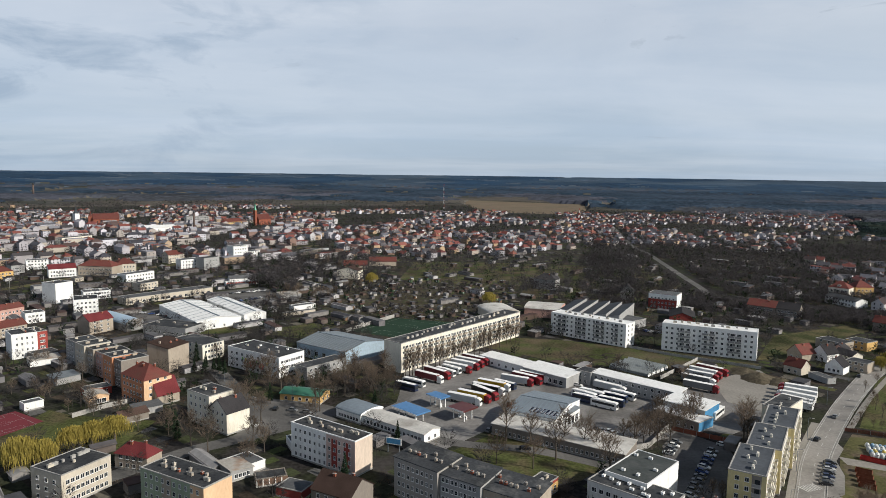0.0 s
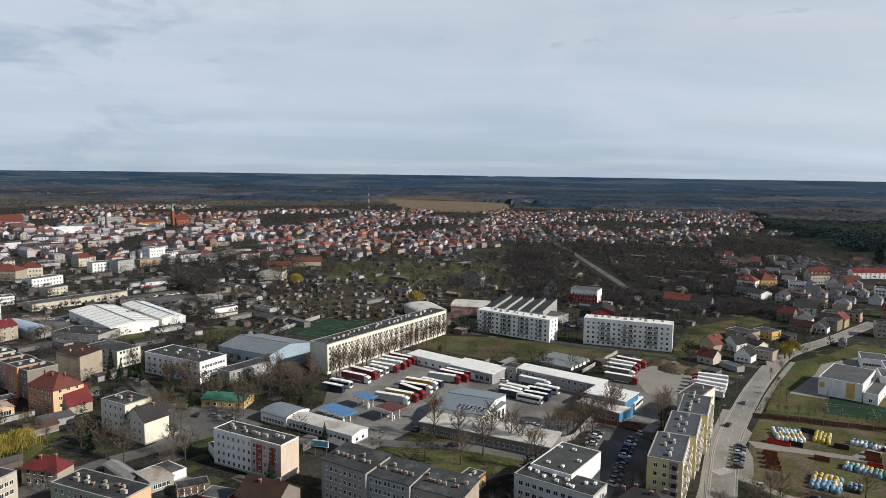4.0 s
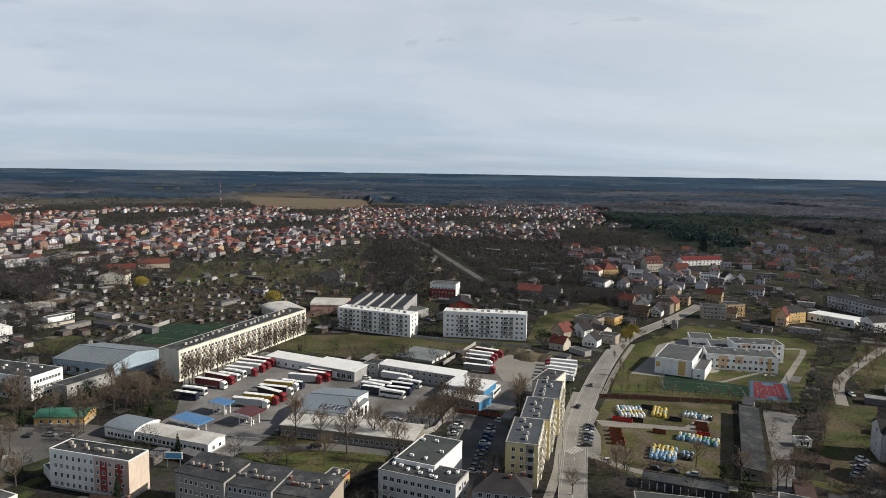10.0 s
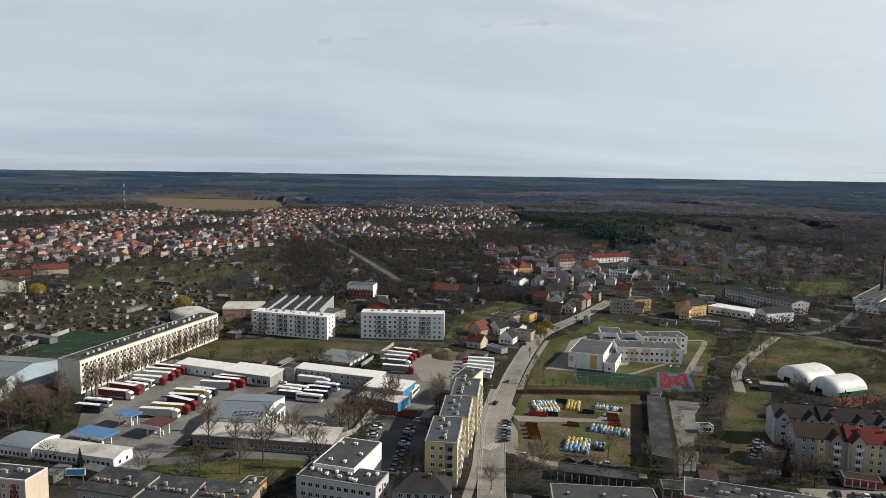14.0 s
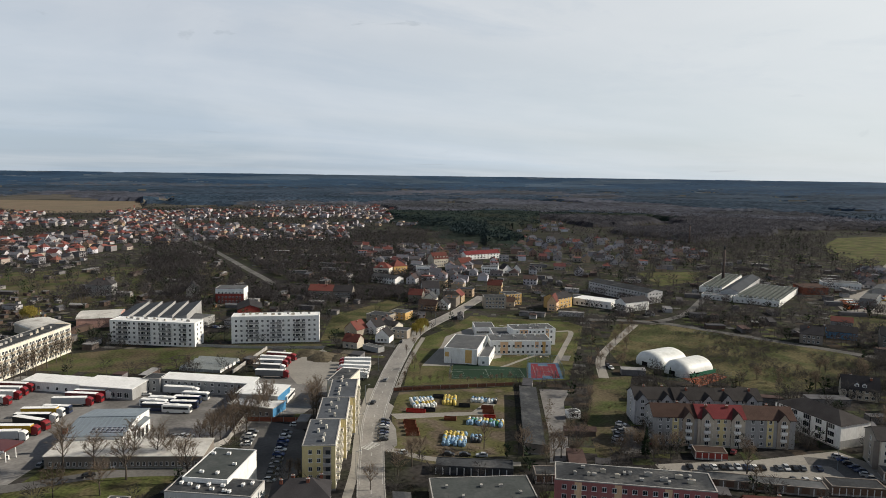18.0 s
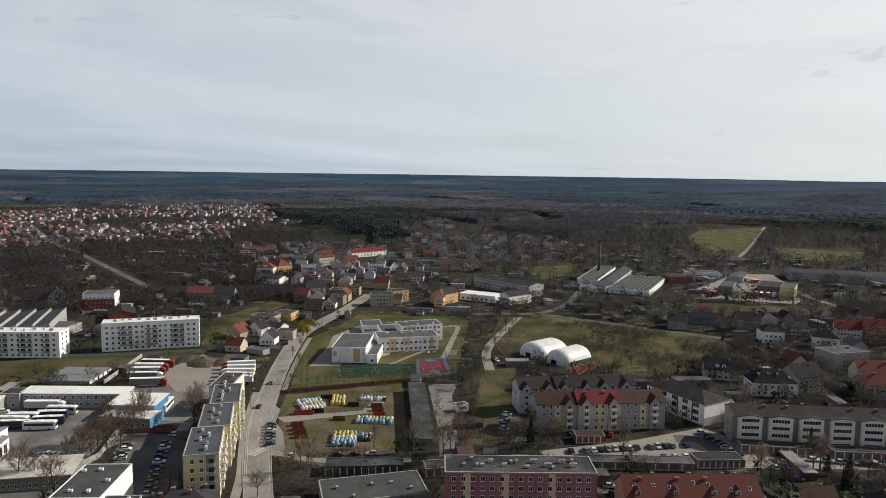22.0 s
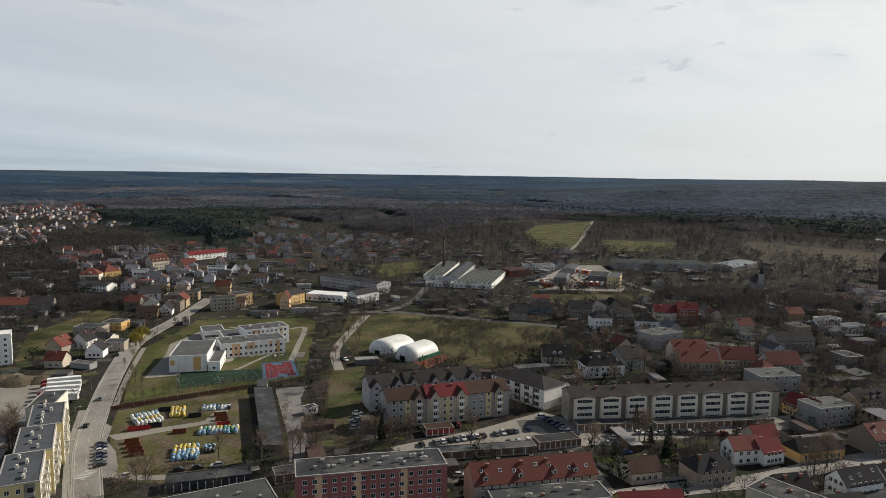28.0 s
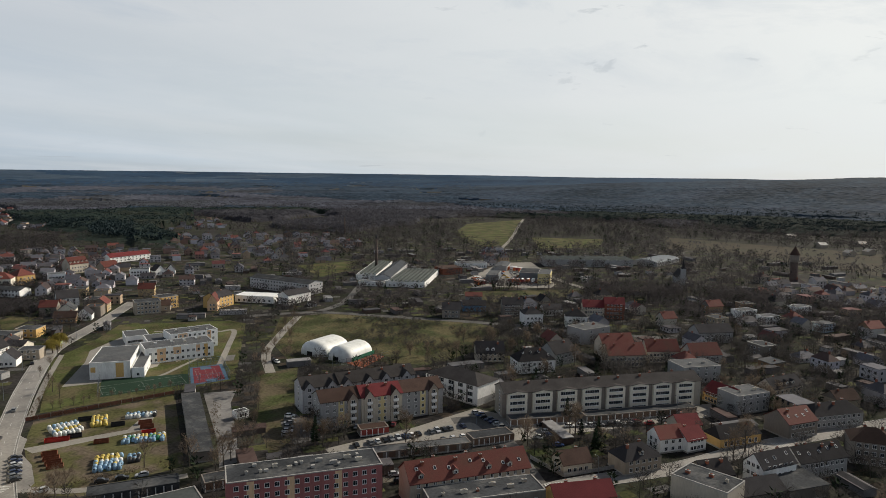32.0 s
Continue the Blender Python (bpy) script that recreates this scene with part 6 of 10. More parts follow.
building(-291.8, 736.7, 13.6, 12.0, 9, 54.9, "cream town house with red gabled roof", "house", "house", wall=CREAM, cover=TILE, roof="gable", rh=4, floors=3, front=4, ends="LR", w=1.4, wh=1.6, step=3.2)
building(-88.5, 702.5, 24.0, 13.0, 5, 5.5, "old hall with red gabled roof", "hall", "hall", wall=BEIGE, cover=TILE, roof="gable", rh=4)
building(-63.8, 736.5, 28.9, 13.0, 5, 5.8, "long old hall with red gabled roof", "hall", "hall", wall=BEIGE, cover=TILE, roof="gable", rh=4)
building(-86.5, 644.0, 21.6, 12.0, 8, -15.0, "ruined pale house with bare gable", "house", "house", wall=PALE, cover=TILEB, roof="gable", rh=3, along="y")
b = building(339.7, 579.0, 15.8, 13.0, 8, -46.2, "large pale house with red hipped roof", "house", "house", wall=PALE, cover=TILE, roof="hip", rh=5, floors=2, front=5, w=1.4, wh=1.7, step=3.4, chim=2)
dormers(b, [0], 5, TILE, PALE, 3.0)
building(359.3, 584.5, 15.2, 14.0, 8, -1.5, "ochre house with red hipped roof", "house", "house", wall=OCHRE, cover=TILE, roof="hip", rh=5, floors=2, front=4, w=1.4, wh=1.7, step=3.4, chim=1)
b = building(424.2, 606.1, 18.6, 13.0, 9, -2.1, "school-like house with dormers in its red roof", "house", "house", wall=CREAM, cover=TILE, roof="gable", rh=6, floors=2, front=6, w=1.4, wh=1.8, step=3.6)
dormers(b, [-8, -4, 0, 4, 8], 6, TILE, CREAM)
building(446.0, 588.6, 16.2, 12.0, 5, -1.3, "house with broad red roof", "house", "house", wall=BEIGE, cover=TILE, roof="gable", rh=5, floors=1, front=4)
building(508.4, 638.5, 49.0, 12.0, 6, -3.9, "row of white houses with dark red roofs", "house", "house", wall=WHITE, cover=TILEW, roof="gable", rh=3.5, floors=2, front=10, w=1.4, wh=1.5, chim=3)
building(320.1, 537.7, 29.0, 12.0, 5.4, -73.1, "long white house with dark roof", "house", "house", wall=WHITE, cover=TAR, roof="gable", rh=2, floors=2, front=9, w=1.4, wh=1.6)
building(377.9, 565.5, 14.0, 12.0, 8, -32.9, "white modern house with flat roof", "house", "house", wall=WHITE, cover=TARL, floors=2, front=5, w=1.8, wh=1.7, step=3.5)
building(319.1, 466.8, 14.4, 12.0, 6, -28.5, "dark-roofed house with white gable", "house", "house", wall=WHITE, cover=TILED, roof="gable", rh=5, floors=2, front=3, chim=1)
building(295.5, 431.9, 10.1, 11.0, 5, -44.7, "pale gabled house with grey roof", "house", "house", wall=PALE, cover=TAR, roof="gable", rh=4, floors=1, front=3, chim=1)
building(294.0, 412.3, 9.3, 10.0, 4, -45.0, "white house with steep dark roof", "house", "house", wall=WHITE, cover=TILED, roof="gable", rh=4, floors=1, front=3)
building(329.1, 395.5, 16.8, 12.0, 8.5, -33.1, "brown flat-roofed house block", "town_block", "building", wall=BEIGE, cover=TAR, floors=3, front=6, w=1.4, wh=1.5)
building(348.5, 399.5, 13.1, 12.0, 8.5, -8.6, "ochre flat-roofed house block", "town_block", "building", wall=OCHRE, cover=TAR, floors=3, front=4, w=1.4, wh=1.5)
building(371.3, 370.6, 19.2, 12.0, 8, 6.8, "ochre tenement with dark roof", "house", "house", wall=OCHRE, cover=TILED, roof="gable", rh=3, floors=3, front=5, chim=2)
building(360.1, 364.2, 6.7, 12.0, 7, -54.3, "tenement with tall red gable", "house", "house", wall=PEACH, cover=TILE, roof="gable", rh=5, floors=2, front=2, along="y")
building(439.2, 535.7, 16.8, 12.0, 7, -43.6, "white house with balconies", "house", "house", wall=WHITE, cover=TAR, floors=2, front=6, w=1.6, wh=1.7)
building(456.7, 532.2, 9.7, 11.0, 4, -17.2, "white house with steep gable", "house", "house", wall=WHITE, cover=TILED, roof="gable", rh=5, floors=1, front=2, along="y")
building(467.0, 526.5, 8.3, 11.0, 4, -43.3, "white house with steep gable", "house", "house", wall=WHITE, cover=TILED, roof="gable", rh=5, floors=1, front=2, along="y")
building(340.6, 395.6, 13.8, 10.0, 4, -45.5, "low house with brown roof", "house", "house", wall=BEIGE, cover=TILEB, roof="gable", rh=3, floors=1, front=3)
building(529.5, 25.3, 16.0, 9.0, 5.6, -38.9, "white cube houses in a row", "house", "house", wall=WHITE, cover=TARL, floors=2, front=5)
building(514.9, 9.2, 12.5, 9.0, 5.6, -47.0, "white cube house with flat roof", "house", "house", wall=WHITE, cover=TARL, floors=2, front=4)
building(566.2, -10.0, 14.0, 9.5, 5.6, -41.7, "white cube house with flat roof", "house", "house", wall=WHITE, cover=TARL, floors=2, front=4)
building(508.3, -23.6, 12.0, 9.0, 5.6, -42.7, "pale blue cube house with flat roof", "house", "house", wall=PALEBLUE, cover=TARL, floors=2, front=4)
building(441.9, 38.9, 22.5, 12.0, 6.5, -52.3, "grey old house with dark roof", "house", "house", wall=GREYW, cover=TILED, roof="gable", rh=4, floors=2, front=7, chim=2)
building(1261.5, -1.8, 14.1, 12.0, 4.5, -54.6, "white-roofed farmhouse at the edge of the wood", "house", "house", wall=BEIGE, cover=RUSTROOF, roof="gable", rh=3)
building(1121.3, -42.8, 12.2, 12.0, 4.5, -55.6, "small pale house with pale roof", "house", "house", wall=BEIGE, cover=WORNLIGHT, roof="gable", rh=3)
building(1025.1, -71.2, 11.0, 12.0, 4.5, -56.4, "low pale house with pale roof", "house", "house", wall=BEIGE, cover=RUSTROOF, roof="gable", rh=3)
building(1056.3, -95.5, 11.2, 12.0, 4.5, -56.3, "pale farmhouse with light gabled roof", "house", "house", wall=BEIGE, cover=RUSTROOF, roof="gable", rh=3)
building(1176.1, -95.4, 12.7, 12.0, 4.5, -55.5, "low pale barn with pale roof", "house", "house", wall=BEIGE, cover=RUSTROOF, roof="gable", rh=3)
building(199.7, 373.1, 9.9, 10.0, 4, -68.9, "house with bright red gabled roof beside the street", "house", "house", wall=BEIGE, cover=TILE, roof="gable", rh=4.5, floors=1, front=2, chim=1)
building(212.1, 371.6, 9.2, 10.0, 4.5, -62.2, "house with black gabled roof and white gable", "house", "house", wall=WHITE, cover=TILED, roof="gable", rh=4.5, floors=1, front=2, chim=1)
building(232.0, 397.8, 16.3, 11.0, 5, -61.6, "brown cube house with flat roof", "house", "house", wall=BEIGE, cover=TAR, floors=2, front=3)
building(248.3, 398.3, 12.3, 11.0, 5, -60.2, "ochre cube house with flat roof", "house", "house", wall=OCHRE, cover=TAR, floors=2, front=3)
building(225.2, 372.3, 10.9, 9.0, 3.4, -68.4, "low pale house with dark shallow roof", "house", "house", wall=PALE, cover=TILED, roof="gable", rh=2.2, floors=1, front=3)

# ---- woods, trees and bushes ----
BARK = surface("grey_bark", (0.09, 0.077, 0.064), 0.9, fine=4, coarse=0.5, amount=0.3)
TWIG = surface("bare_twigs", (0.16, 0.125, 0.095), 0.95, fine=1.5, coarse=0.2, amount=0.3, rnd=0.3, thin=0.35)
TWIGS = surface("bare_twig_stuff", (0.060, 0.056, 0.054), 0.95, fine=0.5, coarse=0.01, amount=0.3, rnd=0.16, island=True, world=True, bump=0, thin=0.4)
NEEDLE = surface("dark_needles", (0.022, 0.036, 0.02), 0.9, fine=1.5, coarse=0.2, amount=0.35, rnd=0.3)
WILLOW = surface("willow_withes", (0.26, 0.21, 0.05), 0.85, fine=1.0, coarse=0.2, amount=0.3)
# The grey and woodland twigs carry some blue distance haze in their colour.
GREYTWIGS = surface("grey_twig_stuff", (0.071, 0.065, 0.066), 0.95, fine=0.5, coarse=0.01, amount=0.3, rnd=0.2, island=True, world=True, bump=0, thin=0.4)
WOODTWIG = surface("woodland_twigs", (0.068, 0.067, 0.078), 0.95, fine=0.4, coarse=0.006, amount=0.35, rnd=0.25, island=True, world=True, bump=0, thin=0.4)
WOODPINE = surface("woodland_needles", (0.024, 0.037, 0.040), 0.95, fine=0.4, coarse=0.006, amount=0.35, rnd=0.3, island=True, world=True, bump=0)
PINES = surface("pine_canopy", (0.017, 0.026, 0.022), 0.95, fine=0.06, coarse=0.006, amount=0.4, col2=(0.019, 0.023, 0.018), patch=(0.5, 0.6), patch_scale=0.006, world=True, bump=0)
# Aerial haze is tinted into these wood and far field colours, bluer farther out.
BAREWOOD = surface("bare_canopy", (0.042, 0.042, 0.049), 0.95, fine=0.06, coarse=0.006, amount=0.4, col2=(0.034, 0.034, 0.038), patch=(0.5, 0.6), patch_scale=0.006, world=True, bump=0)
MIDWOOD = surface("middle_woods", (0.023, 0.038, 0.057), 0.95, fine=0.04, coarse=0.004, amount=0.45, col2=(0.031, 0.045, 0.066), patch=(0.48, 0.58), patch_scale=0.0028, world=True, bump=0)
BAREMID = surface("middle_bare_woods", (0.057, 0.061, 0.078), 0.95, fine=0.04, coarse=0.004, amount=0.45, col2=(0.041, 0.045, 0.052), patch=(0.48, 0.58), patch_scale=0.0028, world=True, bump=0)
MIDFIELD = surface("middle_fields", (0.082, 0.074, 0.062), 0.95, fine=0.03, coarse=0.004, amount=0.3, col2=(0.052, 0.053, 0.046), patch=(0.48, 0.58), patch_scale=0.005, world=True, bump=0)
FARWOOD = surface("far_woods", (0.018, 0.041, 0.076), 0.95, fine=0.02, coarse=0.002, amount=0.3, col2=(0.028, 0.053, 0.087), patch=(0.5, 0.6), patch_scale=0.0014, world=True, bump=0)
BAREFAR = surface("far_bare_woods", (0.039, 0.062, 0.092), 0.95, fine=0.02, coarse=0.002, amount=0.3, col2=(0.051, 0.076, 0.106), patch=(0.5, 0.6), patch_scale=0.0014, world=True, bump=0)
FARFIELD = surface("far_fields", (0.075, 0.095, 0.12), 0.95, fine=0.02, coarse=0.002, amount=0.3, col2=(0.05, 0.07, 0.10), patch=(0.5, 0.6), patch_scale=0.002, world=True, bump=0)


def limb(q, p0, p1, r0, r1, n=4):
    """A tapered branch as a prism."""
    d = (p1 - p0).normalized()
    u = d.orthogonal().normalized()
    v = d.cross(u)
    ring = lambda p, r: [tuple(p + (u * math.cos(2 * math.pi * i / n) + v * math.sin(2 * math.pi * i / n)) * r) for i in range(n)]
    a, b = ring(p0, r0), ring(p1, r1)
    for i in range(n):
        j = (i + 1) % n
        q.append(([a[i], a[j], b[j], b[i]], 0))


def shard(q, p, d, length, width, rng, k=0):
    """A thin three-cornered twig."""
    s = d.cross(Vector((rng.uniform(-1, 1), rng.uniform(-1, 1), rng.uniform(-1, 1)))).normalized() * width
    q.append(([tuple(p - s), tuple(p + s), tuple(p + d * length)], k))


def raw_mesh(name, q, mats):
    vs, fs = [], []
    for pts, k in q:
        fs.append(tuple(range(len(vs), len(vs) + len(pts))))
        vs += pts
    me = bpy.data.meshes.new(name)
    me.from_pydata(vs, [], fs)
    me.polygons.foreach_set("material_index", [k for _, k in q])
    for m in mats:
        me.materials.append(m)
    return me


def bare_tree(seed, h, spread, dense=1.0, upright=0.5, twig=None):
    """Meshes of a leafless tree: trunk with limbs, and a crown of branches and twigs."""
    rng = random.Random(seed)
    trunk, crown = [], []
    top = Vector((rng.uniform(-0.5, 0.5), rng.uniform(-0.5, 0.5), h * 0.68))
    fork = Vector((rng.uniform(-0.15, 0.15), rng.uniform(-0.15, 0.15), h * 0.24))
    limb(trunk, Vector((0, 0, -0.2)), fork, h * 0.021, h * 0.016, 6)
    limb(trunk, fork, top, h * 0.016, h * 0.005, 5)
    n = int(13 * dense)
    for i in range(n):
        a, t = i * 2.4 + rng.uniform(-0.5, 0.5), (i + rng.random()) / n
        p = fork.lerp(top, t)
        up = upright + 0.35 * t
        out = (Vector((math.cos(a), math.sin(a), 0)) * (1 - upright) + Vector((0, 0, up))).normalized()
        e = p + out * h * rng.uniform(0.24, 0.36) * spread * (1.15 - 0.45 * t)
        bend = e + Vector((0, 0, h * 0.05))
        mid = p.lerp(e, 0.5) - Vector((0, 0, h * 0.01))
        limb(trunk, p, mid, h * 0.008 * (1.1 - 0.5 * t), h * 0.005, 4)
        limb(trunk, mid, bend, h * 0.005, h * 0.002, 3)
        for j in range(9):
            b0 = (p.lerp(mid, rng.uniform(0.5, 1)) if j < 2 else mid.lerp(bend, rng.uniform(0.1, 1.0)))
            d = (out * 0.7 + Vector((rng.uniform(-1, 1), rng.uniform(-1, 1), rng.uniform(-0.15, 0.9)))).normalized()
            ln = h * rng.uniform(0.09, 0.18) * (0.6 + 0.4 * spread)
            shard(crown, b0, d, ln * 1.1, 0.045, rng)
            for _ in range(10):
                tw = (d * 0.8 + Vector((rng.uniform(-1, 1), rng.uniform(-1, 1), rng.uniform(-0.3, 0.9)))).normalized()
                shard(crown, b0 + d * ln * rng.uniform(0.15, 1), tw, h * rng.uniform(0.05, 0.11), 0.032, rng)
    return raw_mesh("trunk", trunk, (BARK,)), raw_mesh("crown", crown, (twig or TWIG,))


def conifer(seed, h, wide):
    rng = random.Random(seed)
    trunk, crown = [], []
    limb(trunk, Vector((0, 0, -0.2)), Vector((0, 0, h * 0.9)), h * 0.018, 0.03, 6)
    for i in range(420):
        z = rng.uniform(0.1, 1.0) ** 0.8
        a = rng.uniform(0, 6.283)
        d = Vector((math.cos(a), math.sin(a), rng.uniform(-0.35, 0.1))).normalized()
        reach = (1.03 - z) * wide * rng.uniform(0.55, 1.0)
        p = Vector((0, 0, z * h)) + d * reach * 0.35
        shard(crown, p, d, reach * 0.75 + 0.2, 0.28 * (1.15 - z) + 0.08, rng)
    return raw_mesh("trunk", trunk, (BARK,)), raw_mesh("crown", crown, (NEEDLE,))


def willow_tree(seed, h, wide):
    rng = random.Random(seed)
    trunk, crown = [], []
    limb(trunk, Vector((0, 0, -0.2)), Vector((0, 0, h * 0.4)), 0.5, 0.4, 7)
    for i in range(85):
        a, u = rng.uniform(0, 6.283), rng.uniform(0.15, 1.0)
        e = Vector((math.cos(a) * wide * u * 0.8, math.sin(a) * wide * u * 0.8, h * (1.0 - 0.35 * u * u) * rng.uniform(0.85, 1.0)))
        limb(trunk, Vector((0, 0, h * 0.4)), e, 0.14, 0.04, 3)
        for _ in range(26):
            p = e + Vector((rng.gauss(0, 1), rng.gauss(0, 1), rng.uniform(-0.6, 0.9))) * wide * 0.17
            d = Vector((rng.uniform(-0.3, 0.3), rng.uniform(-0.3, 0.3), -1)).normalized()
            shard(crown, p, d, h * rng.uniform(0.2, 0.45), 0.09, rng)
    return raw_mesh("trunk", trunk, (BARK,)), raw_mesh("crown", crown, (WILLOW,))


def tree_kind(name, meshes, label, category="tree"):
    """The first tree of a kind; more are copied from it."""
    t = thing(name, 0, 0, 0, label, category)
    part("trunk", meshes[0], t)
    part("crown", meshes[1], t)
    return t


FIRST = {
    "bare": [(bare_tree(i, h, s, d, u), h) for i, (h, s, d, u) in enumerate(((12, 1.0, 1.0, 0.45), (14, 0.9, 1.1, 0.5), (10, 1.1, 1.0, 0.4), (9, 1.1, 1.2, 0.35)))],
    "poplar": [(bare_tree(20 + i, h, sp, 0.62, up), h) for i, (h, sp, up) in enumerate(((13, 0.85, 0.66), (11, 0.95, 0.6), (12, 0.75, 0.72)))],
    "fir": [(conifer(40 + i, h, w), h) for i, (h, w) in enumerate(((11, 2.6), (8, 2.4)))],
    "willow": [(willow_tree(50, 9, 5.5), 9)],
}
LABELS = {"bare": "leafless deciduous tree with grey-brown twigs", "poplar": "slender leafless tree with upright branches", "fir": "dark green conifer with dense drooping branches", "willow": "weeping willow with yellow-green withes"}
PLANTED = {}


def plant(kind, x, y, size=1.0, which=0, turn=0.0, group=""):
    meshes, h = FIRST[kind][which % len(FIRST[kind])]
    key = (kind, which % len(FIRST[kind]))
    m = pose(x, y, ground_z(x, y), 0, 0, turn) @ Matrix.Scale(size, 4)
    if key not in PLANTED:
        t = tree_kind({"bare": "tree", "poplar": "tree", "fir": "conifer", "willow": "willow"}[kind], meshes, LABELS[kind])
        PLANTED[key] = t
    else:
        t = copy_thing(PLANTED[key], Matrix.Identity(4))
    t.matrix_basis = m
    return t


def polar(az, r):
    return r * math.sin(radians(az)), r * math.cos(radians(az))


def tree_stuff(name, spots, mat, label, n, wide=0.32, width=0.16, low=0.25):
    """Many far trees as one mesh: x, y, z, height."""
    rg = np.random.default_rng(5)
    k = len(spots)
    s = np.array(spots)
    x, y, z, h = (np.repeat(s[:, i], n) for i in range(4))
    a, u = rg.uniform(0, 2 * np.pi, k * n), np.sqrt(rg.random(k * n))
    zz = rg.uniform(low, 0.8, k * n)
    rad = wide * h * np.sin(np.pi * np.clip(zz * 0.85 + 0.05, 0, 1)) * u * 0.75
    p = np.stack([x + rad * np.cos(a), y + rad * np.sin(a), z + zz * h], 1)
    d = np.stack([np.cos(a) * (0.3 + u), np.sin(a) * (0.3 + u), rg.uniform(0.1, 1.3, k * n)], 1)
    d /= np.linalg.norm(d, axis=1)[:, None]
    side = np.cross(d, rg.normal(size=(k * n, 3)))
    side *= (width * rg.uniform(0.6, 1.3, k * n) / np.linalg.norm(side, axis=1))[:, None]
    tip = p + d * (h * rg.uniform(0.12, 0.26, k * n))[:, None]
    tw = np.stack([p - side, p + side, tip], 1).reshape(-1, 3)
    # trunks
    tx, ty, tz, th = s.T
    tr = []
    for i in range(3):
        b0, b1 = 2.094 * i, 2.094 * (i + 1)
        w = 0.02 * th
        tr.append(np.stack([np.stack([tx + w * np.cos(b0), ty + w * np.sin(b0), tz - 0.2], 1), np.stack([tx + w * np.cos(b1), ty + w * np.sin(b1), tz - 0.2], 1), np.stack([tx, ty, tz + th * 0.75], 1)], 1).reshape(-1, 3))
    v = np.concatenate([tw] + tr)
    me = bpy.data.meshes.new(name)
    me.vertices.add(len(v))
    me.vertices.foreach_set("co", v.ravel().astype(np.float32))
    f = len(v) // 3
    me.loops.add(len(v))
    me.loops.foreach_set("vertex_index", np.arange(len(v), dtype=np.int32))
    me.polygons.add(f)
    me.polygons.foreach_set("loop_start", np.arange(0, len(v), 3, dtype=np.int32))
    me.update()
    me.validate()
    me.materials.append(mat)
    return tagged(new(name, me), label, "trees", kind="stuff")


# canopy of the woods: a rough sheet of crowns over the land, with fields between
def cover(x, y):
    """What grows at a place: pines 0, leafless wood 1, open field 2; and how high it stands."""
    r, az = math.hypot(x, y), math.degrees(math.atan2(x, y))
    wob = az + 2.2 * noise.noise(Vector((x * 0.006, y * 0.006, 14.0)))
    edge = at_heading(WOOD_EDGE, wob) + 260 * noise.noise(Vector((x * 0.002, y * 0.002, 0.0))) + 90 * noise.noise(Vector((x * 0.012, y * 0.012, 6.0)))
    grown = min(1.0, max(0.0, (r - edge) / (190 if 28 < az < 39 else 70)))
    gap = noise.noise(Vector((x * 0.0052 + 9, y * 0.0052, 4.0))) + 0.25 * noise.noise(Vector((x * 0.009, y * 0.009, 2.0)))
    limit = (0.30 if r < 2900 else 0.38) if az < 14 else 0.5
    if az > 66 and r > 2200:
        limit = 0.9
    grown *= min(1.0, max(0.0, (limit - gap) / 0.05))
    if 31 < wob < 42.7 and 980 < r < 1650:  # the pine block behind the old village
        return (0, grown) if grown >= 0.2 else (2, grown)
    if 42.7 <= wob < 66 and r < 1600:
        return (1, grown) if grown >= 0.2 else (2, grown)
    side = min(1.0, max(0.0, (az - 46) / 26))
    level = (1 - side) * (0.05 if r < 2600 else -0.12) + side * (-0.75 if r > 1800 else -0.4 if r > 1500 else -0.2)
    kind = 2 if grown < 0.2 else 0 if noise.noise(Vector((x * 0.0016, y * 0.0016 + 20, 1.0))) + 0.3 * noise.noise(Vector((x * 0.007, y * 0.007, 8.0))) > level else 1
    return kind, grown


def canopy(x, y):
    kind, grown = cover(x, y)
    r = math.hypot(x, y)
    low = 1.0 if r < 2200 else max(0.3, 1.0 - (r - 2200) / 2400)
    rise = 0.75 if x > 2.2 * abs(y) and r > 1900 else 1.0  # even crowns on the wooded hill
    h = (noise.random() * rise * (5.2 - 1.8 * min(1.0, r / 2600)) + (9 if kind == 0 else 6.5) + 3.0 * noise.noise(Vector((x * 0.01, y * 0.01, 2.0)))) * grown * low
    return ground_z(x, y) + 0.15 + 3.0 * min(1.0, max(0.0, (r - 1850) / 300)) + h


def wooded(r, a):
    x, y = r * math.sin(a), r * math.cos(a)
    if r < at_heading(WOOD_EDGE, math.degrees(a)) - 330:
        return False
    if r < 2000 and cover(x, y)[1] < 0.02:
        return False
    return not any(lo_x < x < hi_x and lo_y < y < hi_y and inside(x, y, p) for lo_x, hi_x, lo_y, hi_y, p in OPEN)


def rings(r0, r1, step):
    out = [r0]
    while out[-1] < r1:
        out.append(out[-1] + step * (0.7 + 0.6 * noise.random()))
    return out


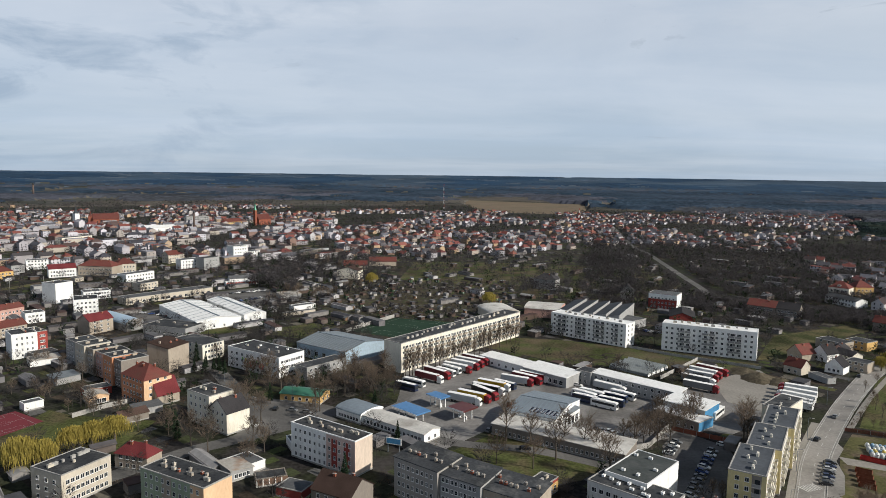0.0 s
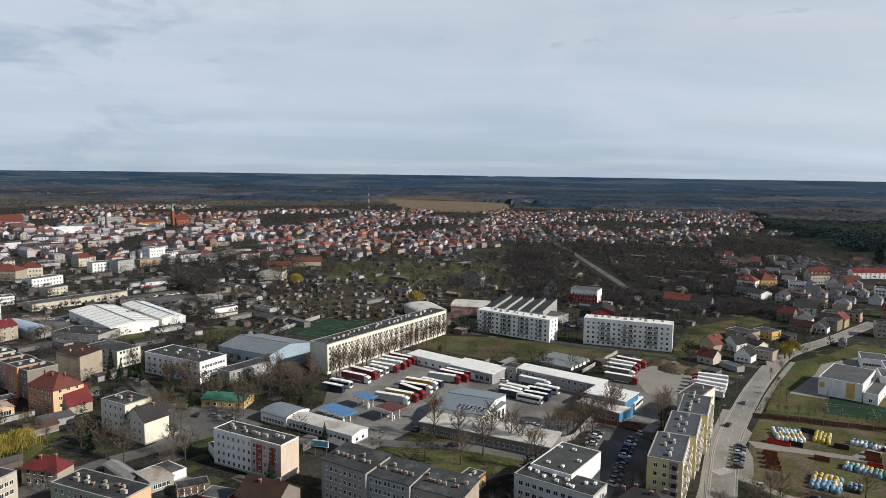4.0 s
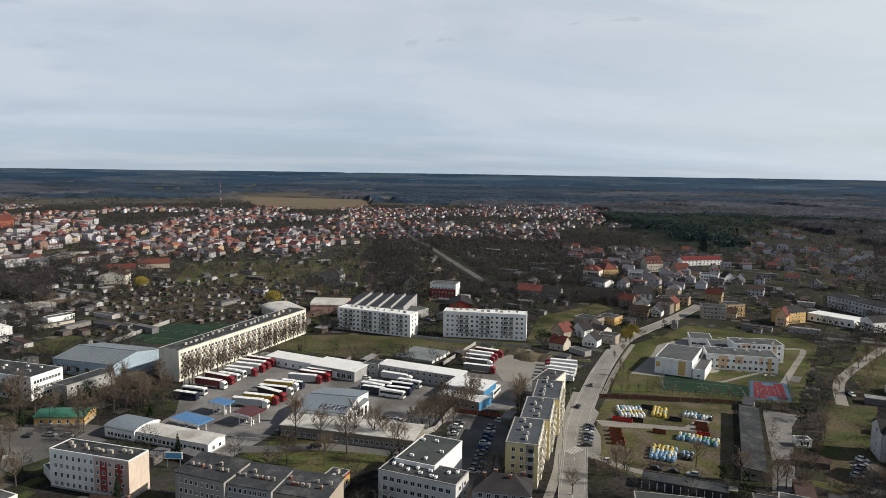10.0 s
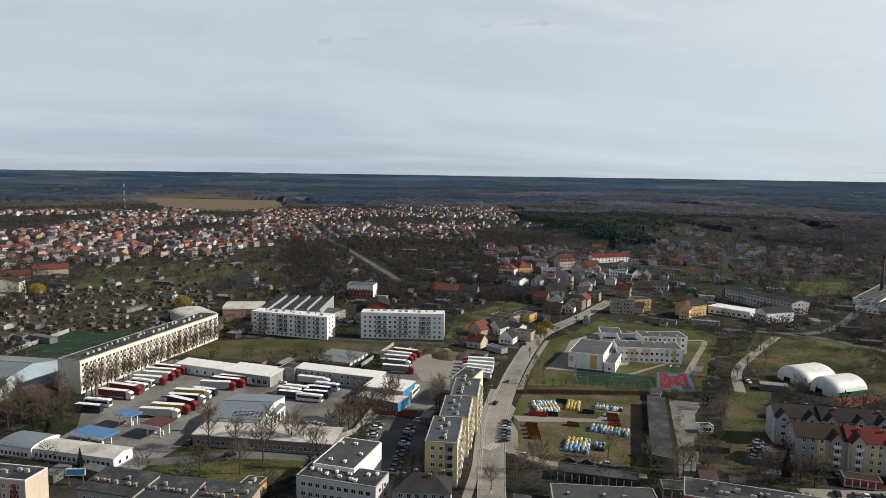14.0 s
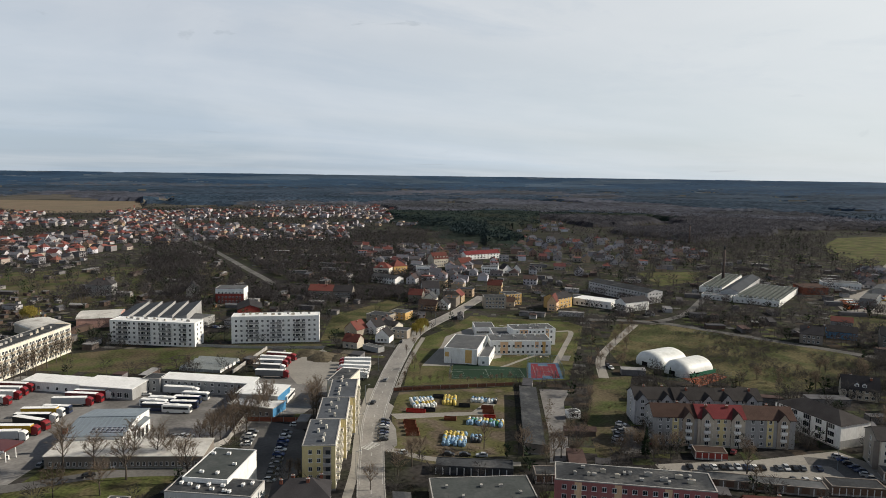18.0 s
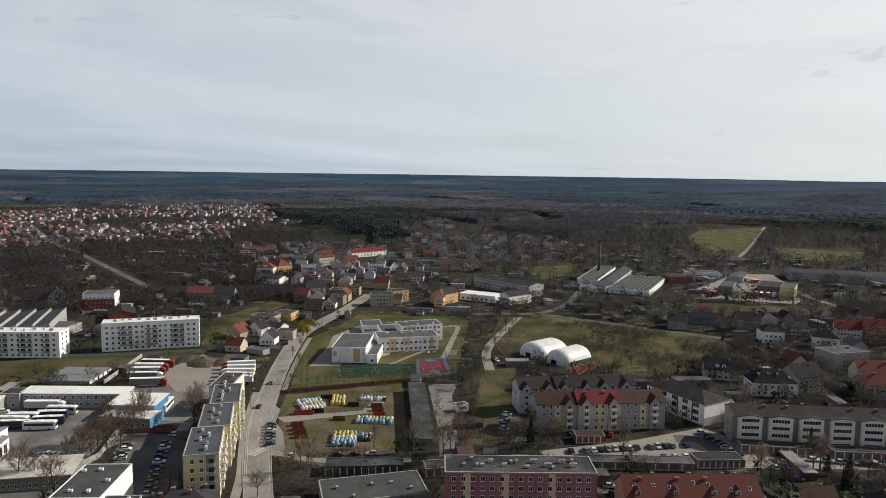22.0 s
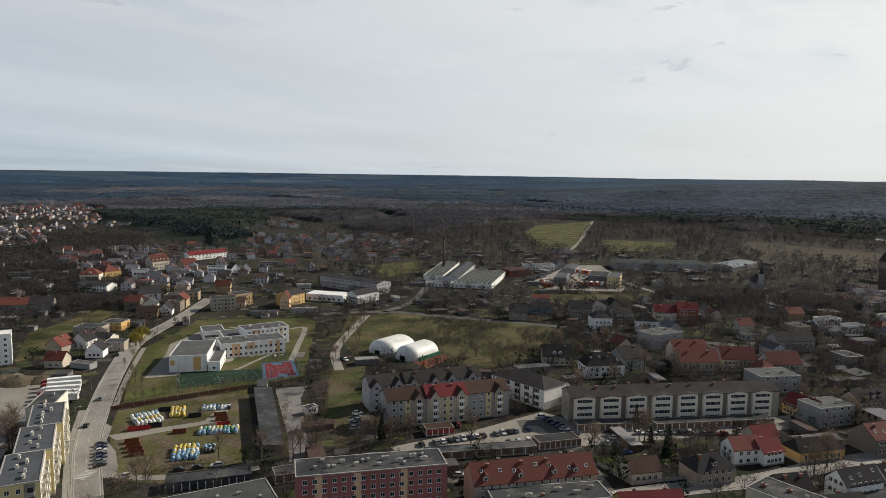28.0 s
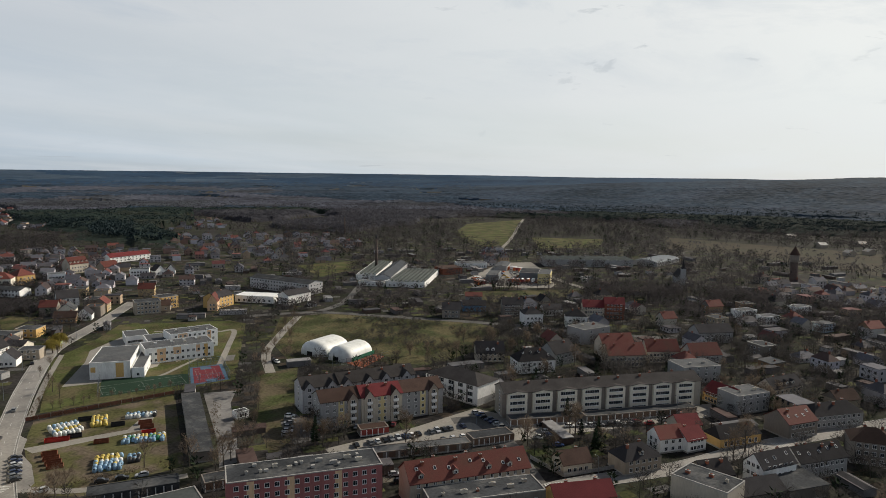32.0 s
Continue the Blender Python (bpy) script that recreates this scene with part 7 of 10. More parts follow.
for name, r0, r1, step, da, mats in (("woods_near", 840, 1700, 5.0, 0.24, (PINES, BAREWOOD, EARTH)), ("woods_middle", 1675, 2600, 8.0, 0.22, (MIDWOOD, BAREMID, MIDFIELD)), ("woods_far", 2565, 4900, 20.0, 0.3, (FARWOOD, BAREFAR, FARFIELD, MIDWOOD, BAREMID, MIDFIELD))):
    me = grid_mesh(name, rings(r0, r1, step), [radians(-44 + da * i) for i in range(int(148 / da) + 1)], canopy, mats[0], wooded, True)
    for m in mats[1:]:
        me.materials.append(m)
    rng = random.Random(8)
    for p in me.polygons:  # woods and fields thin out into one another, and take the bluer haze-tinted colours far away
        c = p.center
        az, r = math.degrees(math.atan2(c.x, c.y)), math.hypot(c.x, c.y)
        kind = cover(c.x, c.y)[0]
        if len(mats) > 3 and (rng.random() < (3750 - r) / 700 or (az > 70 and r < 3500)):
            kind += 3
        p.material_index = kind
    tagged(new(name, me), {"woods_near": "mixed pine and leafless woodland", "woods_middle": "dark mixed woodland with open fields", "woods_far": "distant woodland and a wooded hill, tinted blue for haze"}[name], "woods", kind="stuff")

# ---- houses of the town ----
HW = surface("house_walls", (0.5, 0.5, 0.5), 0.8, fine=1.5, coarse=0.2, amount=0.15, ramp=[(0.46, 0.44, 0.41), (0.34, 0.29, 0.22), (0.24, 0.225, 0.20), (0.52, 0.51, 0.49), (0.38, 0.29, 0.17), (0.20, 0.175, 0.15), (0.42, 0.39, 0.33), (0.28, 0.19, 0.12)])
# Blue is raised in the following wall and roof ramps to tint in distance haze.
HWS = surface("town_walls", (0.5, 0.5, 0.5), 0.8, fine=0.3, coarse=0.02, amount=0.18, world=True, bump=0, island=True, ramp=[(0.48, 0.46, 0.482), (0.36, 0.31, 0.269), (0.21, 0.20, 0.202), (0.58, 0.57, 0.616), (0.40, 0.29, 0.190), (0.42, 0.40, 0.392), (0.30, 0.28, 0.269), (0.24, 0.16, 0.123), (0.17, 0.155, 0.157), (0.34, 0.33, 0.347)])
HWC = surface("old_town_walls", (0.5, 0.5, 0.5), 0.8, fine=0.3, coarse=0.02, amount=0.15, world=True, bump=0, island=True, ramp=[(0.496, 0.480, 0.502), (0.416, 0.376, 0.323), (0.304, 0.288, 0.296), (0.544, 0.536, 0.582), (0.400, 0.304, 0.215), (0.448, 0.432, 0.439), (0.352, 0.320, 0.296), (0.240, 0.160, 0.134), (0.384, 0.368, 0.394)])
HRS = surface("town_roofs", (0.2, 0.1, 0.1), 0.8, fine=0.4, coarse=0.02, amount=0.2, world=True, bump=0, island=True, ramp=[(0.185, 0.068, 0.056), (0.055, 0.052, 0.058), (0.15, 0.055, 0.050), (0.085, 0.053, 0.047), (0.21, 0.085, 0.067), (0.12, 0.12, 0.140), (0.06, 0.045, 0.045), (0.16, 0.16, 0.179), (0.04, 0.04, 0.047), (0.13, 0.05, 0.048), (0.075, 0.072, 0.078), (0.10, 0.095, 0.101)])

HRC = surface("old_town_roofs", (0.1, 0.1, 0.1), 0.85, fine=0.4, coarse=0.02, amount=0.2, world=True, bump=0, island=True, ramp=[(0.13, 0.13, 0.146), (0.17, 0.062, 0.053), (0.085, 0.06, 0.056), (0.20, 0.20, 0.218), (0.06, 0.055, 0.058), (0.26, 0.255, 0.280), (0.055, 0.055, 0.065), (0.14, 0.05, 0.045), (0.10, 0.10, 0.112)])
HRD = surface("village_roofs", (0.1, 0.1, 0.1), 0.8, fine=0.4, coarse=0.02, amount=0.2, world=True, bump=0, island=True, ramp=[(0.055, 0.052, 0.058), (0.16, 0.062, 0.053), (0.085, 0.058, 0.052), (0.10, 0.10, 0.115), (0.06, 0.045, 0.045), (0.13, 0.13, 0.146), (0.04, 0.04, 0.047), (0.12, 0.05, 0.048), (0.07, 0.068, 0.075), (0.09, 0.085, 0.092)])
SHEDWALL = surface("shed_walls", (0.5, 0.5, 0.5), 0.85, fine=0.4, coarse=0.05, amount=0.25, world=True, bump=0, island=True, ramp=[(0.22, 0.21, 0.201), (0.12, 0.10, 0.090), (0.16, 0.155, 0.159), (0.40, 0.39, 0.392), (0.09, 0.065, 0.053), (0.14, 0.13, 0.127)])
SHEDROOF = surface("shed_roofs", (0.2, 0.2, 0.2), 0.85, fine=0.4, coarse=0.05, amount=0.25, world=True, bump=0, island=True, ramp=[(0.06, 0.06, 0.066), (0.12, 0.118, 0.122), (0.085, 0.08, 0.083), (0.24, 0.235, 0.233), (0.075, 0.05, 0.045), (0.10, 0.10, 0.106), (0.05, 0.048, 0.050)])


def house_kind(i, L, W, h, rh, roof, cover, floors, front, label):
    b = thing("house", 0, 0, 0, label, "house", "houses of the town")
    part("wall", mesh_of("wall", box(-L / 2, L / 2, -W / 2, W / 2, -0.3, h), (HW,)), b)
    part("roof", roof_mesh(roof, L, W, h, rh, (cover, HW), 0.4, "x"), b)
    part("chimney", chimney_mesh(0.8, 0.6, 1.2, BRICK), b, m=pose(L * 0.2, 0.4, roof_at(roof, L, W, h, rh, L * 0.2, 0.4, "x") - 0.3))
    windows(b, "F", L, W, front, floors, 1.2, 1.3)
    windows(b, "R", L, W, 1, floors, 1.0, 1.3)
    return b


HOUSES = [
    ((11, 9, 5.6, 3.6, "gable", TILE, 2, 3), "two-storey family house with red gabled roof"),
    ((10, 9, 4.2, 4.0, "gable", TILED, 1, 3), "family house with steep dark gabled roof"),
    ((11, 10, 6.2, 0.3, "flat", TAR, 2, 3), "two-storey cube house with flat felt roof"),
    ((12, 9, 5.4, 3.4, "half", TILEB, 2, 4), "family house with brown tiled roof"),
    ((10, 10, 5.8, 3.6, "hip", TILE, 2, 3), "family house with red hipped roof"),
    ((13, 9, 3.6, 3.2, "gable", TILEB, 1, 4), "low old house with brown gabled roof"),
    ((9, 8, 3.2, 0.8, "shed", TARL, 1, 2), "small low house with sloping felt roof"),
    ((11, 10, 5.6, 3.8, "hip", TILED, 2, 3), "family house with dark hipped roof"),
]
MADE = {}


def put_house(i, x, y, turn, s=1.0):
    spec, label = HOUSES[i]
    if i not in MADE:
        MADE[i] = house_kind(i, *spec, label)
        t = MADE[i]
    else:
        t = copy_thing(MADE[i], Matrix.Identity(4))
    t.matrix_basis = pose(x, y, 0, 0, 0, turn) @ Matrix.Diagonal((s, 1, 0.95 + 0.1 * s, 1))
    claim(x, y, 7.0)


def house_stuff(name, rows, label, plain=False, wall=None, cover=None):
    """Far houses as one mesh with walls, roofs and windows; rows: x, y, L, W, h, roof height, turn, roof kind."""
    vs, fs, ids = [], [], []

    def add(pts, faces, k):
        o = len(vs)
        vs.extend(pts)
        fs.extend(tuple(o + i for i in f) for f in faces)
        ids.extend([k] * len(faces))

    for x, y, L, W, h, rh, turn, kind in rows:
        c, s = math.cos(turn), math.sin(turn)
        z = ground_z(x, y)
        g = lambda u, v, w: (x + u * c - v * s, y + u * s + v * c, z + w)
        a, b = L / 2, W / 2
        box_pts = [g(u, v, w) for w in (-0.5, h) for u, v in ((-a, -b), (a, -b), (a, b), (-a, b))]
        faces = [(0, 1, 5, 4), (1, 2, 6, 5), (2, 3, 7, 6), (3, 0, 4, 7), (4, 5, 6, 7)]
        if kind == 0:
            box_pts += [g(-a, 0, h + rh * 0.97), g(a, 0, h + rh * 0.97)]
            faces += [(7, 4, 8), (5, 6, 9)]
        add(box_pts, faces, 0)
        o, p = a + 0.4, b + 0.4
        if kind == 0:
            add([g(-o, -p, h - 0.3), g(o, -p, h - 0.3), g(o, 0, h + rh), g(-o, 0, h + rh), g(o, p, h - 0.3), g(-o, p, h - 0.3)], [(0, 1, 2, 3), (3, 2, 4, 5)], 1)
        elif kind == 1:
            k = min(b, a - 0.5)
            add([g(-o, -p, h - 0.3), g(o, -p, h - 0.3), g(o, p, h - 0.3), g(-o, p, h - 0.3), g(-a + k, 0, h + rh), g(a - k, 0, h + rh)], [(0, 1, 5, 4), (1, 2, 5), (2, 3, 4, 5), (3, 0, 4)], 1)
        else:
            add([g(u, v, w) for w in (h, h + 0.35) for u, v in ((-a - 0.1, -b - 0.1), (a + 0.1, -b - 0.1), (a + 0.1, b + 0.1), (-a - 0.1, b + 0.1))], [(0, 1, 5, 4), (1, 2, 6, 5), (2, 3, 7, 6), (3, 0, 4, 7), (4, 5, 6, 7)], 1)
        if plain:
            continue
        n, fl = max(2, round(L / 3.5)), max(1, round(h / 3.0))
        for f in range(fl):
            for i in range(n):
                u, w = -a + L * (i + 0.5) / n, 0.9 + f * 2.9
                add([g(u - 0.6, -b - 0.04, w), g(u + 0.6, -b - 0.04, w), g(u + 0.6, -b - 0.04, w + 1.4), g(u - 0.6, -b - 0.04, w + 1.4)], [(0, 1, 2, 3)], 2)
            for v in (-W / 4, W / 4):
                w = 0.9 + f * 2.9
                add([g(a + 0.04, v - 0.5, w), g(a + 0.04, v + 0.5, w), g(a + 0.04, v + 0.5, w + 1.4), g(a + 0.04, v - 0.5, w + 1.4)], [(0, 1, 2, 3)], 2)
        if kind < 2:
            cx = a * 0.4
            add([g(cx + u, v, w) for w in (h + rh * 0.5, h + rh + 0.9) for u, v in ((-0.4, -0.3), (0.4, -0.3), (0.4, 0.3), (-0.4, 0.3))], [(0, 1, 5, 4), (1, 2, 6, 5), (2, 3, 7, 6), (3, 0, 4, 7), (4, 5, 6, 7)], 3)
    me = bpy.data.meshes.new(name)
    me.from_pydata(vs, [], fs)
    me.polygons.foreach_set("material_index", ids)
    for m in (SHEDWALL if plain else wall or HWS, SHEDROOF if plain else cover or HRS, GLASS, BRICK):
        me.materials.append(m)
    return tagged(new(name, me), label, "houses", kind="stuff")


HOUSE_IN = [(-45, 820), (-30, 790), (-16, 770), (-5, 800), (5, 760), (12, 760), (16, 780), (17, 930), (28, 930), (30, 660), (33, 540), (36, 420), (39, 560), (46, 640), (54, 700), (57, 950), (66, 950), (69, 470), (75, 330), (105, 300)]
HOUSE_OUT = [(-45, 2050), (-5, 1950), (6, 1800), (14, 1750), (18, 2000), (31, 2000), (33, 1350), (35, 960), (40, 1000), (41, 1450), (45, 1450), (46, 1180), (52, 1120), (56, 980), (58, 960), (68, 960), (70, 560), (86, 560), (88, 720), (105, 720)]


def scatter_houses():
    rng = random.Random(11)
    far, old, near, tries = [], [], 0, 0
    while len(far) < 2450 and tries < 90000:
        tries += 1
        az, r = rng.uniform(-44, 104), math.sqrt(rng.uniform(300 ** 2, 2050 ** 2))
        if not at_heading(HOUSE_IN, az) < r < at_heading(HOUSE_OUT, az):
            continue
        x, y = polar(az, r)
        # quarters: some ground is gardens, some is built up
        n = noise.noise(Vector((x * 0.004, y * 0.004, 7.0)))
        centre = az < -9 and r < 1350
        if (n < -0.12 and not centre) or (r > 1500 and az < 16 and n < 0.05):
            continue
        if (az > 68 and r < 620 and rng.random() < 0.82) or (38 < az < 58 and rng.random() < (0.85 if r < 800 else 0.6)) or (15 < az < 34 and 1280 < r < 1460 and rng.random() < 0.8):
            continue
        if centre and noise.noise(Vector((x * 0.011, y * 0.011, 9.0))) > 0.08:
            continue
        if az < 32 and not centre and noise.noise(Vector((x * 0.013, y * 0.013, 12.0))) > 0.13 + 0.25 * rng.random():
            continue
        if not free(x, y, 5.6 if centre else 5.8 + (r > 1400)):
            continue
        turn = radians(-45 + rng.choice((0, 90, 180, 270)) + 18 * noise.noise(Vector((x * 0.002, y * 0.002, 1.0))))
        if r < 600 and near < 30:
            put_house(rng.choice((0, 0, 1, 2, 2, 3, 4, 5, 5, 6, 7)), x, y, math.degrees(turn), rng.uniform(0.9, 1.15))
            near += 1
            continue
        if centre:  # the old centre: rows of larger houses
            L, W, h, k = rng.choice((9, 11, 13, 15, 18, 24)), rng.uniform(8, 11), rng.choice((5, 6, 7, 8, 10)), rng.choice((0, 0, 1, 2, 2))
        else:
            L, W, h, k = rng.uniform(8.5, 13), rng.uniform(7.5, 9.5), rng.choice((2.8, 3.2, 4.2, 5.2, 6.4)), rng.choice((0, 0, 0, 1, 1, 2, 2))
        (old if centre else far).append((x, y, L, W, h, rng.uniform(2.4, 3.6), turn, k))
        claim(x, y, max(L, W) * (0.45 if centre else 0.55))
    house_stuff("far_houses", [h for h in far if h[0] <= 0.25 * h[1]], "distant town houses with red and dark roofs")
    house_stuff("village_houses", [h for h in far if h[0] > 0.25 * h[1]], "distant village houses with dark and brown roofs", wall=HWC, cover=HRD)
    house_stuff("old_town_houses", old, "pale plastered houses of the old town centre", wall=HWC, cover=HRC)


scatter_houses()


# allotment huts and beds
def hut_kind(i):
    L, W, h = ((3.0, 2.4, 2.1), (3.6, 2.7, 2.2), (2.4, 2.0, 1.9))[i]
    wall = (paint(0.34, 0.32, 0.28), surface("green_boards", (0.06, 0.09, 0.055), 0.8), surface("brown_boards", (0.17, 0.11, 0.07), 0.8))[i]
    b = thing("allotment_hut", 0, 0, 0, ("pale allotment hut with sloping felt roof", "green boarded allotment hut with felt roof", "small brown boarded garden shed")[i], "hut", "huts in the allotments")
    part("wall", mesh_of("wall", box(-L / 2, L / 2, -W / 2, W / 2, -0.2, h), (wall,)), b)
    part("roof", roof_mesh(("shed", "gable", "shed")[i], L, W, h, 0.7, (TARL if i != 1 else TILEB, wall), 0.25, "x"), b)
    part("window", window_mesh(0.8, 0.8), b, m=pose(0.6, -W / 2, 0.9))
    return b


def scatter_huts():
    rng = random.Random(3)
    kinds, n = {}, 0
    while n < 44:
        az, r = (rng.uniform(-12, 5), rng.uniform(430, 640)) if n < 38 else (rng.uniform(14, 26), rng.uniform(520, 800))
        x, y = polar(az, r)
        if not free(x, y, 4):
            continue
        i = rng.choice((0, 0, 1, 2))
        if i in kinds:
            t = copy_thing(kinds[i], Matrix.Identity(4))
        else:
            t = kinds[i] = hut_kind(i)
        t.matrix_basis = pose(x, y, 0, 0, 0, rng.uniform(-60, -30) + rng.choice((0, 90)))
        claim(x, y, 3)
        n += 1


scatter_huts()


def scatter_sheds():
    """Low garages and sheds in the yards by the railway and behind the houses."""
    rng = random.Random(31)
    rows = []
    while len(rows) < 780:
        az, r = (rng.uniform(-36, -8), rng.uniform(420, 760)) if len(rows) < 150 else (rng.uniform(-12, 6), rng.uniform(430, 640)) if len(rows) < 270 else (rng.uniform(-40, 100), rng.uniform(220, 900))
        x, y = polar(az, r)
        if not free(x, y, 5):
            continue
        L = rng.choice((5, 6, 8, 12, 18)) if not 150 <= len(rows) < 270 else rng.uniform(2.4, 3.8)
        rows.append((x, y, L, min(L, rng.uniform(4, 6.5)), rng.uniform(2.3, 3.2) if L > 4 else 1.9, 0.8 if L > 4 else 0.4, radians(-45 + rng.choice((0, 90)) + rng.uniform(-8, 8)), rng.choice((2, 2, 0))))
        claim(x, y, L * 0.5)
    house_stuff("low_sheds", rows, "low garages and sheds in back yards", True)


scatter_sheds()


def garden_plots():
    """Small beds, lawns, paved spots and bare patches in gardens and yards, each a thin sod of its own."""
    rng = random.Random(77)
    taken, vs, fs = set(), [], []
    for _ in range(26000):
        az, r = rng.uniform(-42, 102), math.sqrt(rng.uniform(190 ** 2, 1050 ** 2))
        x, y = polar(az, r)
        cell = (int(x // 9), int(y // 9))
        if cell in taken or not free(x, y, 3.0):
            continue
        taken.add(cell)
        a, b = rng.uniform(1.6, 4.2), rng.uniform(1.2, 3.6)
        t = radians(-42 + 12 * noise.noise(Vector((x * 0.004, y * 0.004, 2.0))))
        x, y = (cell[0] + 0.5) * 9, (cell[1] + 0.5) * 9
        c, s = math.cos(t), math.sin(t)
        z = 0.006 + 0.004 * rng.random()
        o = len(vs)
        k = [(x + u * c - v * s, y + u * s + v * c) for u, v in ((-a, -b), (a, -b), (a, b), (-a, b))]
        vs += [(*p, z) for p in k] + [(*p, -0.1) for p in k]
        fs += [(o, o + 1, o + 2, o + 3)] + [(o + i, o + 4 + i, o + 4 + (i + 1) % 4, o + (i + 1) % 4) for i in range(4)]
    for i in range(-60, 26):  # the beds of the allotments lie in rows
        for j in range(90):
            if rng.random() < 0.35:
                continue
            x, y = 3.9 * i + 1.6 * j * 0.3 + rng.uniform(-0.5, 0.5), 432 + 2.6 * j + rng.uniform(-0.4, 0.4)
            az, r = math.degrees(math.atan2(x, y)), math.hypot(x, y)
            if not (-12 < az < 6 and 436 < r < 640) or not free(x, y, 1.4):
                continue
            a, b = rng.uniform(0.9, 1.8), rng.uniform(0.6, 1.1)
            o, z = len(vs), 0.019 + 0.004 * rng.random()
            k = [(x + u * 0.76 + v * 0.65, y - u * 0.65 + v * 0.76) for u, v in ((-a, -b), (a, -b), (a, b), (-a, b))]
            vs += [(*p, z) for p in k] + [(*p, -0.1) for p in k]
            fs += [(o, o + 1, o + 2, o + 3)] + [(o + n, o + 4 + n, o + 4 + (n + 1) % 4, o + (n + 1) % 4) for n in range(4)]
    me = bpy.data.meshes.new("garden_plots")
    me.from_pydata(vs, [], fs)
    me.materials.append(surface("plot_soil_and_grass", (0.06, 0.05, 0.04), 0.95, fine=0.9, coarse=0.08, amount=0.45, world=True, bump=0.2, island=True, ramp=[(0.050, 0.062, 0.024), (0.060, 0.047, 0.036), (0.075, 0.078, 0.034), (0.036, 0.031, 0.026), (0.105, 0.095, 0.078), (0.045, 0.052, 0.026), (0.095, 0.093, 0.09), (0.055, 0.044, 0.033)]))
    tagged(new("garden_plots", me), "small beds, lawns and paved spots in gardens", "ground", kind="stuff")


garden_plots()


# ---- trees between the houses ----
def scatter_trees():
    rng = random.Random(21)
    near, close, mid, far, firs, bushes = 0, [], [], [], [], []
    for i in range(118000):
        az, r = rng.uniform(-44, 104), math.sqrt(rng.uniform(130 ** 2, (2300 if i < 80000 else 620) ** 2))
        if i >= 112000:
            az, r = rng.uniform(-40, -6), rng.uniform(560, 1450)
        elif i >= 100000:
            az, r = rng.uniform(12, 34), rng.uniform(540, 1150)
        x, y = polar(az, r)
        n = noise.noise(Vector((x * 0.006, y * 0.006, 3.0)))
        park = (-10 < az < 15 and 560 < r < 760) or (70 < az < 104 and 800 < r < 1500) or (-16 < az < 16 and 560 < r < 800) or (66 < az < 90 and 560 < r < 1050) or (46 < az < 70 and 640 < r < 1300)
        want = 0.72 if park else 0.4 + 0.9 * max(-0.3, n)
        if 11 < az < 34 and 520 < r < 1900:
            want = 0.85
        if r < 600:
            want *= 2.2 if az > 66 else 1.15
        if -12 < az < 6 and 430 < r < 620:
            want *= 0.75
        elif -36 < az < -12 and 400 < r < 760:
            want *= 1.1 if az > -21 else 0.5
        elif -20 < az < 40 and r < 520:
            want *= 0.45 if az > -6 else 1.0
        if -4 < az < 18 and 540 < r < 780:
            want = 0.38
        elif 36 < az < 50 and 480 < r < 1450:
            want *= 0.35
        if r > at_heading(WOOD_EDGE, az) + 150 or rng.random() > want or not free(x, y, 1.5):
            continue
        h = rng.uniform(5.5, 12) * (0.5 if -12 < az < 6 and 430 < r < 620 else 1.3 if park else 0.72 if 11 < az < 34 and r > 520 else 0.9)
        k = rng.random()
        if r < 470 and near < 40:
            plant("fir" if k < 0.1 else "bare", x, y, rng.uniform(0.55, 1.05), rng.randrange(4), rng.uniform(0, 360))
            near += 1
        elif k < 0.09:
            firs.append((x, y, ground_z(x, y), h * 0.9))
        elif k < 0.32 and not park:
            bushes.append((x, y, ground_z(x, y), rng.uniform(2, 4)))
        elif r < 480:
            close.append((x, y, 0.0, h))
        elif r < 800:
            mid.append((x, y, 0.0, h))
        else:
            far.append((x, y, ground_z(x, y), h))
    for i in range(6800):  # undergrowth and hedges in the yards and meadows
        az, r = rng.uniform(-42, 102), math.sqrt(rng.uniform(150 ** 2, 520 ** 2))
        x, y = polar(az, r)
        meadow = 46 < az < 72 and r > 230
        if free(x, y, 0.8, not meadow) and (noise.noise(Vector((x * 0.02, y * 0.02, 1.0))) > (-0.02 if meadow else -0.05)):
            bushes.append((x, y, 0.0, rng.uniform(0.8, 2.6)))
    for (ax, ay), (bx, by), step in (((163, 263), (214, 238.5), 0.9), ((214, 238.5), (240, 226), 1.1), ((166, 268), (196, 303), 1.6), ((115, 247), (140, 281), 1.5), ((66, 246), (92, 268), 1.4), ((123, 204), (160, 180), 1.2), ((183, 187), (212, 214), 1.6)):
        n = int(math.hypot(bx - ax, by - ay) / step)  # hedges along fences
        for k in range(n):
            bushes.append((ax + (bx - ax) * k / n + rng.uniform(-1.2, 1.2), ay + (by - ay) * k / n + rng.uniform(-1.2, 1.2), 0.0, rng.uniform(1.2, 3.0)))
    for _ in range(90):  # thicket behind the long shed and round the site hut
        x, y = rng.uniform(212, 268), rng.uniform(178, 236)
        if free(x, y, 1.0) and noise.noise(Vector((x * 0.05, y * 0.05, 3.0))) > -0.12:
            close.append((x, y, 0.0, rng.uniform(3.5, 7.0)))
    tall, firs_far = [], []
    while len(tall) + len(firs_far) < 13000:
        az, r = rng.uniform(-42, 102), 1.0 / rng.uniform(1 / 2000, 1 / 850)
        x, y = polar(az, r)
        kind, grown = cover(x, y)
        if kind == 2 or grown < 0.5 or r < at_heading(WOOD_EDGE, az) - 200 or not free(x, y, 2.0):
            continue
